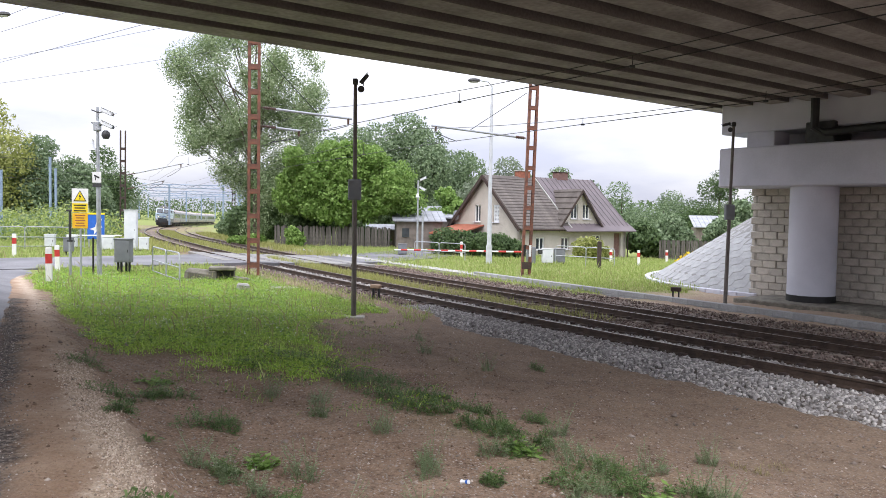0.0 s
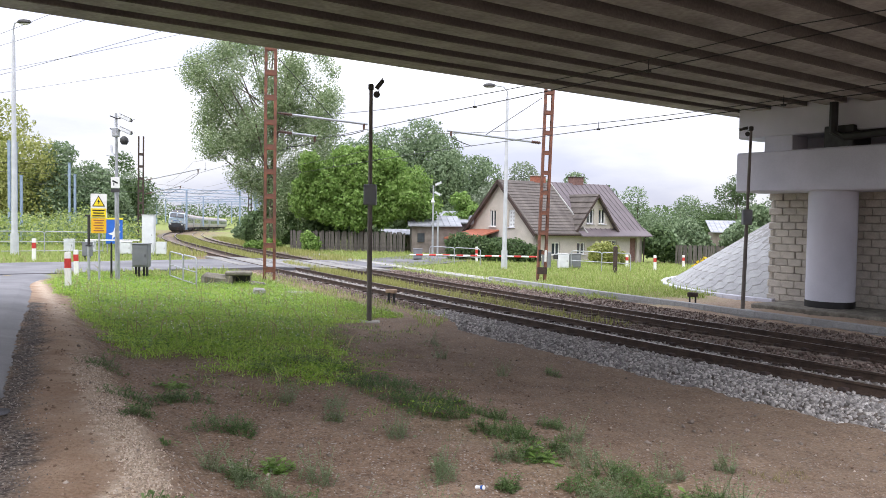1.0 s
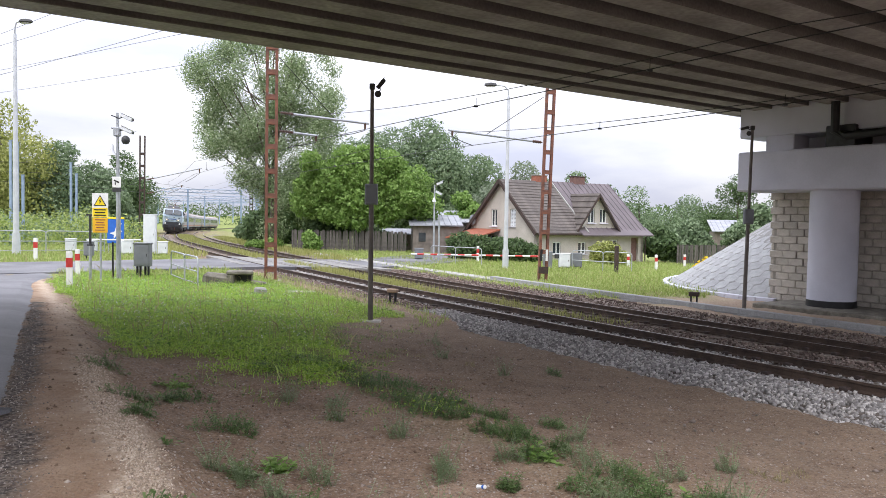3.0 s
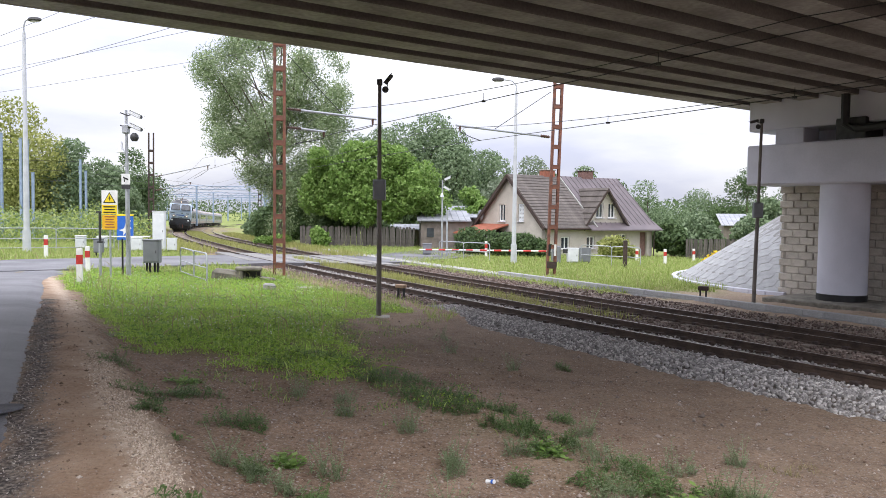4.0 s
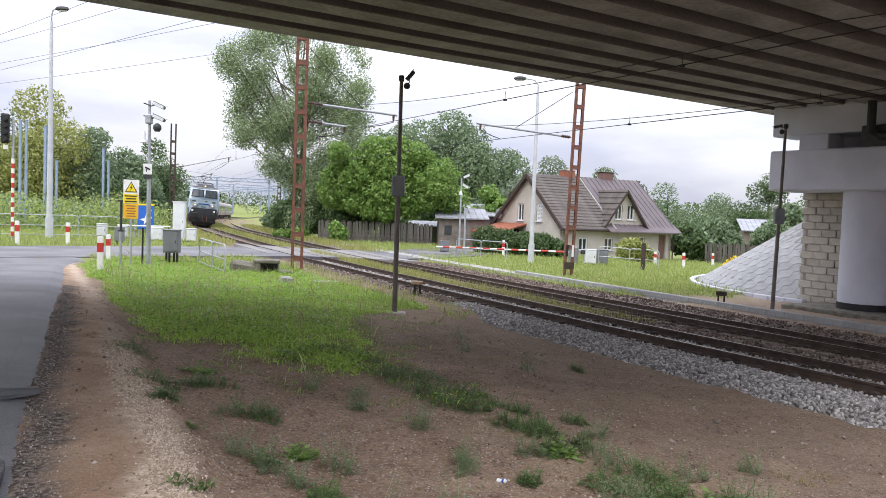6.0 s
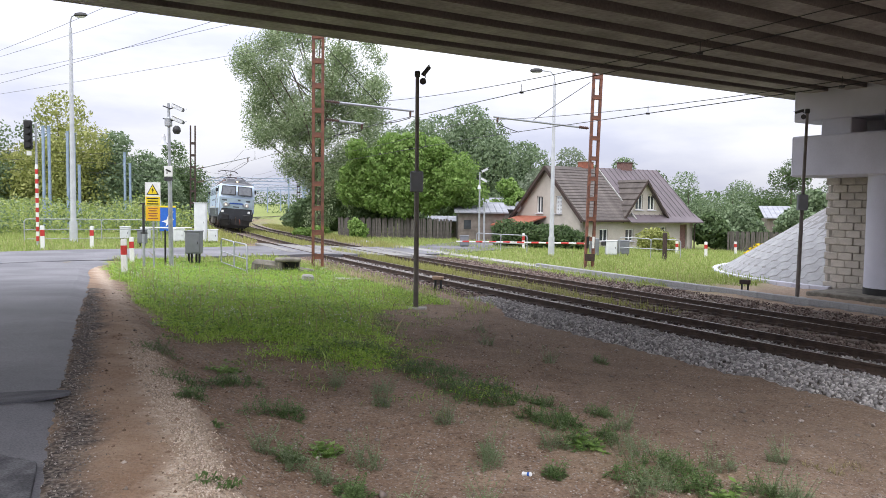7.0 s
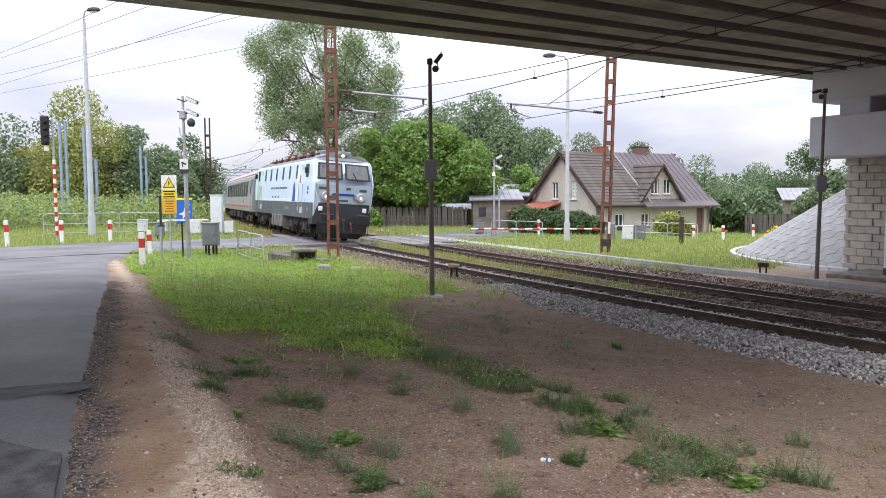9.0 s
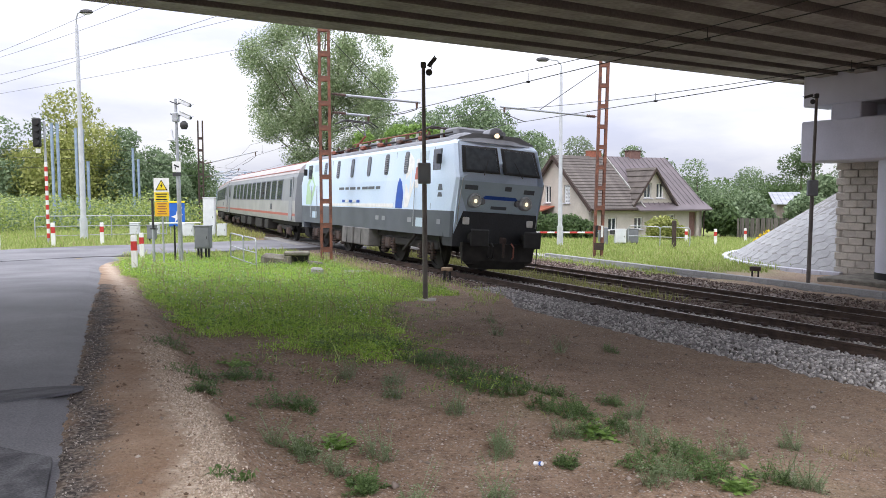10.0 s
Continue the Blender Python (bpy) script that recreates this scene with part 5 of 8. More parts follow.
for sgn, material in ((-1, M_ROOFBROWN), (1, M_ROOFPURPLE)):
    back = (DA - EAVE) / math.tan(PITCH)
    edge_x = DM + sgn * (DM - D0 + 0.35)
    edge_z = DZ - 0.35 * (DA - DZ) / (DM - D0)
    r = Shape()
    top = [(DM, -0.3, DA + 0.1), (DM, back + 0.3, DA + 0.1), (edge_x, 0.2, edge_z + 0.1), (edge_x, -0.3, edge_z + 0.1)]
    r.loft([top, [(p[0], p[1], p[2] - 0.12) for p in top]])
    dr = part("dormer_roof", r, material, house)
    if sgn < 0:
        for k in range(7):
            f = (k + 0.5) / 7
            a, b = Vector(top[0]).lerp(Vector(top[3]), f), Vector(top[1]).lerp(Vector(top[2]), f)
            part("roof_course", Shape().tube(a + Vector((0, 0, 0.03)), b + Vector((0, 0, 0.03)), 0.05, seg=5), material, dr)
    part("dormer_bargeboard", Shape().loft([[(DM, -0.34, DA + 0.08), (DM, -0.30, DA + 0.08), (DM, -0.30, DA - 0.16), (DM, -0.34, DA - 0.16)], [(edge_x, -0.34, edge_z + 0.1), (edge_x, -0.30, edge_z + 0.1), (edge_x, -0.30, edge_z - 0.14), (edge_x, -0.34, edge_z - 0.14)]]), M_RUSTDARK, house)
porch = [(3.9, -0.75, EAVE - 0.42), (HL + 0.35, -0.75, EAVE - 0.42), (HL + 0.35, 0.25, EAVE + 0.22), (3.9, 0.25, EAVE + 0.22)]
part("pent_roof", Shape().loft([porch, [(p[0], p[1], p[2] + 0.09) for p in porch]]), M_ROOFPURPLE, house)
ch = part("chimney", Shape().box(3.7, HY + 0.1, RIDGE + 0.02, 1.1, 0.6, 1.0, bevel=0.02), M_BRICK, house, "red brick chimney")
part("chimney_cap", Shape().box(3.7, HY + 0.1, RIDGE + 0.55, 1.2, 0.7, 0.08, bevel=0.02), M_OLDCONC, ch)
ch = part("chimney", Shape().box(7.75, HY + 0.1, RIDGE + 0.05, 1.15, 0.6, 1.1, bevel=0.02), M_BRICKDARK, house, "dull brown chimney")
part("chimney_cap", Shape().box(7.75, HY + 0.1, RIDGE + 0.62, 1.3, 0.7, 0.08, bevel=0.02), M_RUSTDARK, ch)
lean = [(-2.6, 4.2, 1.65), (-2.6, 7.8, 1.65), (0.05, 7.8, 2.35), (0.05, 4.2, 2.35)]
an = part("porch_roof", Shape().loft([lean, [(p[0], p[1], p[2] + 0.1) for p in lean]]), M_TILE, house, "red tiled porch roof")
part("porch_wall", Shape().box(-1.2, 6.0, 0.5, 2.2, 3.0, 2.3), M_RENDER, house)
part("satellite_dish", Shape().loft([[(-0.25 - 0.15 * (1 - k * k), HW - 0.6 + 0.42 * k * math.cos(a), 3.1 + 0.42 * k * math.sin(a)) for a in np.linspace(0, 6.283, 17)[:-1]] for k in (0.05, 0.5, 1.0)], cap=True), M_CABGREY, house)

# ---- sheds, fence ----
def shed(name, x, y, z, turn, w, d, h, rise, label):
    t = thing(name, x, y, z, turn, label, "shed")
    part("wall", Shape().box(w / 2, d / 2, h / 2 - 0.3, w, d, h + 0.6, bevel=0.02), M_SHEDWALL, t)
    sh = Shape()
    r = [(-0.3, -0.35, h + 0.02), (w + 0.3, -0.35, h + 0.02), (w + 0.3, d + 0.3, h + rise), (-0.3, d + 0.3, h + rise)]
    roof = part("roof", sh.loft([r, [(p[0], p[1], p[2] + 0.09) for p in r]]), M_ROOFGREY, t)
    for i in range(int(w / 0.5) + 1):
        part("roof_rib", Shape().tube((i * 0.5, -0.36, h + 0.12), (i * 0.5, d + 0.3, h + rise + 0.1), 0.035, seg=5), M_ROOFGREY, roof)
    part("window", Shape().box(w * 0.2, -0.02, h * 0.6, 0.55, 0.06, 0.7, bevel=0.01), M_GLASS, t)
    return t


shed("garden_shed", -3.6, 59.6, -0.6, 6, 3.6, 3.4, 2.15, 0.8, "plain rendered shed with a grey sheet roof")
shed("garden_shed", -3.0, 65.0, -0.7, 6, 4.6, 4.0, 2.5, 1.0, "larger shed behind with a grey sheet roof")
shed("low_shed", -6.4, 66.0, -0.8, 4, 3.6, 3, 1.5, 0.4, "low shed with a pale sagging roof")
shed("distant_shed", 26.5, 80.0, -1.4, -12, 6.5, 5, 2.6, 1.2, "distant white-roofed shed among trees")
fence = thing("board_fence", -13.3, 60.9, gz(-9, 60.8) + 0.05, 0, "weathered grey board fence under the trees", "fence")
board = mesh_of("board", Shape().box(0, 0, 0.75, 0.15, 0.025, 1.75, bevel=0.006), M_WOOD)
for i in range(56):
    ob = new("board", board)
    ob.parent, ob.matrix_basis = fence, pose(i * 0.165, -i * 0.02, -0.1 + 0.05 * math.sin(i * 1.7), 0, 2.0 * math.sin(i * 2.3), 0)
part("fence_rail", Shape().box(4.6, -0.5, 0.4, 9.2, 0.05, 0.09, Matrix.Rotation(-0.12, 4, "Z")), M_WOOD, fence)
fence2 = thing("board_fence", 17.2, 60.5, -1.1, -4, "dark board fence behind the gardens", "fence")
for i in range(60):
    ob = new("board", board)
    ob.parent, ob.matrix_basis = fence2, pose(i * 0.19, 0, -0.1, 0, 1.2 * math.sin(i * 2.9), 0)

# ---- posts, signs and boxes by the crossing ----
def cctv(parent, m, arm=0.25):
    """A camera housing on a short bracket; its lens looks along local x."""
    b = part("camera_housing", Shape().box(0.12, 0, 0, 0.42, 0.12, 0.12, bevel=0.02), M_CABWHITE if arm > 0.3 else M_DARKSTEEL, parent)
    b.matrix_basis = m
    part("sun_hood", Shape().box(0.15, 0, 0.075, 0.5, 0.15, 0.02, bevel=0.005), M_CABWHITE if arm > 0.3 else M_DARKSTEEL, b)
    part("lens", Shape().tube((0.32, 0, 0), (0.36, 0, 0), 0.045), M_GLASS, b)
    part("bracket", Shape().bent([(0, 0, -0.05), (-0.08, 0, -0.12), (-arm, 0, -0.14)], 0.02, 6), M_DARKSTEEL, b)
    return b


def camera_post(x, y, z, h, toward, box_z, tilt, label, dip=16):
    t = thing("camera_post", x, y, z, 0, label, "post", "camera posts")
    t.matrix_basis = pose(x, y, z, 0, tilt, 0)
    part("shaft", Shape().tube((0, 0, -0.2), (0, 0, h * 0.5), 0.062, 0.056, 14).tube((0, 0, h * 0.5), (0, 0, h), 0.05, 0.042, 14), M_BROWNPOLE, t, smooth=True)
    part("footing", Shape().box(0, 0, -0.02, 0.52, 0.34, 0.14, bevel=0.03), M_OLDCONC, t)
    jb = part("junction_box", Shape().box(0, 0.0, box_z, 0.29, 0.16, 0.48, bevel=0.02), M_CABGREY, t, "dark junction box")
    part("box_lid", Shape().box(0, -0.09, box_z, 0.26, 0.02, 0.44, bevel=0.008), M_CABGREY, jb)
    part("cap", Shape().box(0, 0, h + 0.02, 0.12, 0.12, 0.14, bevel=0.02), M_DARKSTEEL, t)
    cctv(t, Matrix.Translation((0.16 * toward, -0.02, h + 0.02)) @ Matrix.Rotation(0 if toward > 0 else math.pi, 4, "Z") @ Matrix.Rotation(radians(dip), 4, "Y") @ Matrix.Scale(0.58, 4), 0.2)
    part("floodlight", Shape().loft([[(0.14 * toward + 0.07 * k * math.cos(a), -0.06 - 0.02 * i, h - 0.16 + 0.07 * k * math.sin(a)) for a in np.linspace(0, 6.283, 13)[:-1]] for i, k in enumerate((0.6, 1.0, 1.1))]), M_DARKSTEEL, t)
    return t


camera_post(-2.02, 17.57, gz(-2.02, 17.57), 5.38, 1, 2.95, -0.2, "tall brown camera post with a junction box in the grass", -50)
camera_post(8.87, 23.86, -0.5, 5.6, -1, 2.9, 0.9, "tall brown camera post with a junction box beside the pier")

t = thing("crossing_camera_pole", -10.89, 24.29, gz(-10.89, 24.29), 0, "grey pole with four cameras, a bell and a small white sign", "pole")
t.matrix_basis = pose(-10.89, 24.29, gz(-10.89, 24.29), 0, -0.5, 0)
part("shaft", Shape().tube((0, 0, -0.2), (0, 0, 3.2), 0.075, 0.066, 14).tube((0, 0, 3.2), (0, 0, 5.35), 0.05, 0.042, 14), M_GALV, t, smooth=True)
for k, zz in enumerate((5.25, 4.85)):
    cctv(t, Matrix.Translation((0.2, -0.04, zz)) @ Matrix.Rotation(radians(24), 4, "Y"), 0.35)
part("camera_joint", Shape().box(0, -0.03, 4.75, 0.2, 0.2, 0.3, bevel=0.03), M_GALV, t)
part("dome_camera", Shape().loft([[(0.28 + r * math.cos(a), -0.05 + r * math.sin(a), zz) for a in np.linspace(0, 6.283, 15)[:-1]] for r, zz in ((0.05, 4.62), (0.12, 4.55), (0.13, 4.45), (0.08, 4.36))]), M_DARKSTEEL, t, smooth=True)
part("bell", Shape().loft([[(-0.16 + r * math.cos(a), -0.05 + r * math.sin(a), zz) for a in np.linspace(0, 6.283, 15)[:-1]] for r, zz in ((0.03, 4.36), (0.06, 4.28), (0.07, 4.12), (0.14, 4.0))]), M_CABWHITE, t, smooth=True)
sg = part("small_sign", Shape().box(0, -0.1, 3.15, 0.28, 0.015, 0.34, bevel=0.004), M_WHITE, t, "white sign with a camera symbol")
part("symbol", Shape().box(0.0, -0.112, 3.17, 0.18, 0.008, 0.05, Matrix.Rotation(radians(25), 4, "Y")).box(-0.04, -0.112, 3.1, 0.03, 0.008, 0.09), M_BLACK, sg)
part("plate_bar", Shape().box(0, -0.1, 2.9, 0.28, 0.014, 0.12), M_DARKSTEEL, t)

t = thing("warning_sign", -11.15, 23.59, gz(-11.15, 23.59), 8, "white and yellow high voltage warning signs on a post", "sign")
part("post", Shape().tube((0, 0, -0.2), (0, 0, 2.75), 0.03), M_GALV, t)
pl = part("upper_plate", Shape().box(0, -0.045, 2.38, 0.48, 0.015, 0.74, bevel=0.005), M_WHITE, t, "white plate with a black and yellow triangle")
part("triangle_border", Shape().loft([[(a, o, b) for a, b in ((-0.19, 2.36), (0.19, 2.36), (0, 2.70))] for o in (-0.052, -0.06)]), M_BLACK, pl)
part("triangle", Shape().loft([[(a, o, b) for a, b in ((-0.15, 2.385), (0.15, 2.385), (0, 2.655))] for o in (-0.06, -0.066)]), M_YELLOW, pl)
part("bolt_symbol", Shape().loft([[(a, o, b) for a, b in ((0.02, 2.60), (-0.035, 2.50), (0.0, 2.50), (-0.02, 2.40), (0.045, 2.52), (0.01, 2.52))] for o in (-0.066, -0.071)]), M_BLACK, pl)
yp = part("yellow_field", Shape().box(0, -0.056, 2.16, 0.45, 0.01, 0.28), M_YELLOW, pl)
for k in range(3):
    part("text_bar", Shape().box(0, -0.063, 2.24 - 0.085 * k, 0.36 - 0.05 * (k % 2), 0.008, 0.035), M_BLACK, yp)
lp = part("lower_plate", Shape().box(0, -0.045, 1.76, 0.45, 0.015, 0.46, bevel=0.005), M_ORANGE, t, "orange plate with text")
for k in range(5):
    part("text_bar", Shape().box(0, -0.056, 1.93 - 0.08 * k, 0.3 - 0.06 * (k % 2), 0.008, 0.028), M_BRICK, lp)

t = thing("dark_capped_post", -11.61, 23.86, gz(-11.61, 23.86), 0, "slim grey post with a dark capped top", "post")
part("shaft", Shape().tube((0, 0, -0.2), (0, 0, 1.1), 0.045, seg=10), M_GALV, t)
part("upper_shaft", Shape().tube((0, 0, 1.1), (0, 0, 2.05), 0.04, seg=10).box(0, 0, 2.07, 0.2, 0.12, 0.05).box(0.0, 0, 1.12, 0.16, 0.1, 0.05), M_DARKSTEEL, t)
t = thing("black_stake", -11.33, 24.82, gz(-11.33, 24.82), 0, "thin black stake in the grass", "stake")
part("shaft", Shape().tube((0, 0, -0.2), (0, 0, 1.22), 0.035, 0.03, 8), M_BLACK, t)

t = thing("blue_notice_board", -18.2, 40.2, gz(-18.2, 40.2), 20, "blue notice board with a white emblem and a yellow top edge", "sign")
part("panel", Shape().box(0, 0, 1.22, 0.82, 0.05, 1.28, bevel=0.01), M_BLUE, t)
part("top_edge", Shape().box(0, 0, 1.9, 0.86, 0.08, 0.09, bevel=0.01), M_YELLOW, t)
part("emblem", Shape().loft([[(a, o, b) for a, b in ((-0.3, 1.1), (-0.05, 1.2), (0.05, 1.55), (0.3, 1.65), (0.2, 1.35), (0.32, 1.2), (0.05, 1.0), (-0.1, 0.8), (-0.08, 1.02))] for o in (-0.024, -0.034)]), M_WHITE, t)
for sx in (-0.34, 0.34):
    part("leg", Shape().tube((sx, 0.03, -0.2), (sx, 0.03, 0.7), 0.03), M_GALV, t)


def cabinet(name, x, y, z, turn, w, d, h, leg, material, label, legs=4, group=""):
    t = thing(name, x, y, z, turn, label, "cabinet", group)
    part("body", Shape().box(0, 0, leg + h / 2, w, d, h, bevel=0.018), material, t)
    part("roof_lid", Shape().box(0, 0, leg + h + 0.015, w + 0.05, d + 0.05, 0.04, bevel=0.01), material, t)
    dr = part("door", Shape().box(0, -d / 2 - 0.008, leg + h / 2, w * 0.88, 0.018, h * 0.86, bevel=0.006), material, t)
    part("lock", Shape().box(w * 0.33, -d / 2 - 0.022, leg + h * 0.5, 0.025, 0.014, 0.09), M_DARKSTEEL, dr)
    for k in range(legs):
        part("leg", Shape().box(-w * 0.38 + k * w * 0.76 / max(1, legs - 1), 0.05 * (-1) ** k, leg / 2 - 0.05, 0.06, 0.09, leg + 0.12, bevel=0.01), M_BLACK, t)
    return t


cabinet("relay_cabinet", -10.70, 25.70, gz(-10.7, 25.7), 6, 0.52, 0.36, 0.76, 0.4, M_CABGREY, "dark grey relay cabinet on four black legs in the grass")
t = cabinet("tall_cabinet", -16.6, 40.8, gz(-16.6, 40.8), 12, 0.62, 0.5, 2.1, 0.04, M_CABWHITE, "tall pale grey equipment cabinet near the track", 2)
for x, y in ((-17.15, 39.29), (-15.75, 40.38), (-20.6, 40.2), (-19.6, 40.5)):
    cabinet("barrier_housing", x, y, gz(x, y), 15, 0.48, 0.4, 0.62, 0.1, M_CABWHITE, "small pale housing of the crossing barrier", 2, "barrier housings")
cabinet("grey_bin", -16.9, 34.6, gz(-16.9, 34.6), 5, 0.36, 0.34, 0.62, 0.18, M_CABGREY, "small dark grey box beside the road", 2)
t = thing("barrier_beam", -18.0, 39.6, gz(-18, 39.6) + 0.62, 20, "white barrier counterweight beam on its stand", "barrier")
part("beam", Shape().box(0, 0, 0.16, 2.6, 0.05, 0.07, bevel=0.015), M_WHITE, t)
part("stand", Shape().box(0.4, 0.0, -0.3, 0.16, 0.16, 0.86, bevel=0.02), M_CABWHITE, t)

GUIDE = None
for x, y, h, w in ((-10.62, 20.65, 1.0, 0.15), (-12.99, 25.82, 0.88, 0.14), (-19.42, 30.83, 1.02, 0.15), (-20.46, 28.79, 1.1, 0.15), (-18.26, 32.62, 0.98, 0.15), (11.1, 50.3, 0.85, 0.16), (12.26, 47.7, 0.95, 0.16), (16.04, 54.6, 0.9, 0.16), (5.9, 43.4, 0.8, 0.15), (2.9, 47.5, 1.0, 0.15), (1.2, 48.2, 1.0, 0.15)):
    if GUIDE is None:
        GUIDE = thing("guide_post", 0, 0, 0, 0, "white road guide post with a red reflective band", "post", "guide posts")
        part("shaft", Shape().loft([[(a * k, b * k, z) for a, b in ((-0.5, -0.3), (0.5, -0.3), (0.5, 0.3), (0.25, 0.5), (-0.25, 0.5), (-0.5, 0.3))] for k, z in ((1, -0.2), (1, 0.955), (0.85, 1.0))]), M_WHITE, GUIDE)
        part("red_band", Shape().loft([[(a * k, b * k, z) for a, b in ((-0.51, -0.31), (0.51, -0.31), (0.51, 0.31), (0.26, 0.51), (-0.26, 0.51), (-0.51, 0.31))] for k, z in ((1, 0.56), (1, 0.82))]), M_RED, GUIDE)
        g = GUIDE
    else:
        g = copy_thing(GUIDE, pose(x, y, gz(x, y), 0, 0, 5))
    g.matrix_basis = pose(x, y, gz(x, y), 0, 1.5 * math.sin(x * 5), 10) @ Matrix.Diagonal((w, w, h, 1))


def hoop_rail(pts, h, label, mids=(0.5,)):
    """A pedestrian rail of bent tube with posts at the points."""
    x, y = pts[0]
    z = gz(x, y)
    t = thing("hoop_railing", x, y, z, 0, label, "railing", "pedestrian railings")
    loc = [(a - x, b - y, gz(a, b) - z) for a, b in pts]
    for (ax, ay, az), (bx, by, bz) in zip(loc, loc[1:]):
        d = Vector((bx - ax, by - ay, bz - az))
        A, B, k = Vector((ax, ay, az)), Vector((bx, by, bz)), Vector((bx - ax, by - ay, 0)).normalized()
        up = Vector((0, 0, 1))
        part("hoop", Shape().bent([A - up * 0.2, A + up * (h - 0.12), A + up * (h - 0.03) + k * 0.05, A + up * h + k * 0.14, B + up * h - k * 0.14, B + up * (h - 0.03) - k * 0.05, B + up * (h - 0.12), B - up * 0.2], 0.026, 8), M_GALV, t, smooth=True)
        for m in mids:
            part("mid_rail", Shape().tube(A + up * h * m, B + up * h * m, 0.02, seg=8), M_GALV, t)
    return t


hoop_rail([(-9.9, 26.14), (-8.86, 24.54), (-8.0, 23.29)], 0.93, "grey tubular railing in the grass by the crossing", (0.12, 0.52))
hoop_rail([(-23.46, 35.76), (-20.9, 38.3), (-18.9, 40.4)], 1.15, "long grey tubular railing beyond the road", (0.15, 0.55))
hoop_rail([(-1.7, 46.8), (-0.2, 45.2), (1.3, 44.0)], 1.0, "grey tubular railing by the far barrier", (0.5,))
hoop_rail([(6.4, 43.2), (8.0, 42.6), (9.5, 42.2)], 1.1, "grey tubular railing before the house", (0.5,))

# old concrete chamber, rubble and marker
t = thing("concrete_chamber", -7.31, 24.89, gz(-7.31, 24.89), 15, "broken old concrete cable chamber with a dark opening", "chamber")
part("slab", Shape().box(0.15, 0, 0.40, 0.85, 0.6, 0.12, bevel=0.03), M_DULLCONC, t)
part("side_wall", Shape().box(-0.15, -0.02, 0.15, 0.25, 0.55, 0.4, bevel=0.04), M_DULLCONC, t)
part("back_wall", Shape().box(0.2, 0.2, 0.15, 0.7, 0.12, 0.4, bevel=0.03), M_DULLCONC, t)
part("inner_shadow_box", Shape().box(0.28, 0.1, 0.14, 0.45, 0.1, 0.34), M_BLACK, t)
part("rubble", Shape().box(-0.55, 0.0, 0.16, 0.95, 0.6, 0.44, Matrix.Rotation(0.12, 4, "Y"), bevel=0.12), M_DULLCONC, t)
part("rubble", Shape().box(0.75, -0.1, 0.04, 0.5, 0.35, 0.16, Matrix.Rotation(0.15, 4, "Y"), bevel=0.04), M_DULLCONC, t)
t = thing("pale_stone", -5.82, 22.36, gz(-5.82, 22.36), 20, "pale broken concrete lump in the grass", "stone")
part("lump", Shape().box(0, 0, 0.1, 0.36, 0.26, 0.24, Matrix.Rotation(0.1, 4, "Y"), bevel=0.05), M_LIME, t)
t = thing("flat_slab", -4.91, 23.53, gz(-4.91, 23.53), -12, "flat thin concrete slab in the grass", "slab")
part("plate", Shape().box(0, 0, 0.08, 0.85, 0.45, 0.07, bevel=0.02), M_OLDCONC, t)
t = thing("rail_marker", -1.79, 20.8, -0.17, -25, "low trackside marker on two dark legs", "marker")
part("top_block", Shape().box(0, 0, 0.37, 0.30, 0.16, 0.1, bevel=0.02), mat("tan_block", (0.4, 0.29, 0.2), (0.3, 0.2, 0.14), 0.8), t)
for sx in (-0.08, 0.09):
    part("leg", Shape().box(sx, 0, 0.13, 0.05, 0.07, 0.42, bevel=0.01), M_BLACK, t)
t = thing("rail_marker", 7.55, 24.6, -0.52, -25, "low dark trackside box beside the far track", "marker")
part("top_block", Shape().box(0, 0, 0.42, 0.32, 0.18, 0.14, bevel=0.02), M_RUSTDARK, t)
for sx in (-0.09, 0.09):
    part("leg", Shape().box(sx, 0, 0.15, 0.05, 0.07, 0.45, bevel=0.01), M_BLACK, t)
t = thing("drink_can", 0.18, 5.16, gz(0.18, 5.16) + 0.0, 20, "crushed blue and white drink can on the soil", "can")
t.matrix_basis = pose(0.18, 5.16, gz(0.18, 5.16) + 0.02, 82, 10, 60) @ Matrix.Diagonal((0.7, 0.7, 0.7, 1))
part("body", Shape().loft([[(r * math.cos(a), r * 0.8 * math.sin(a), z) for a in np.linspace(0, 6.283, 17)[:-1]] for r, z in ((0.022, -0.045), (0.028, -0.04), (0.021, 0.0), (0.028, 0.04), (0.022, 0.047))]), M_WHITE, t, smooth=True)
part("label_band", Shape().loft([[(r * math.cos(a), r * 0.8 * math.sin(a), z) for a in np.linspace(0, 6.283, 17)[:-1]] for r, z in ((0.0245, 0.012), (0.0285, 0.036))]), M_BLUE, t, smooth=True)

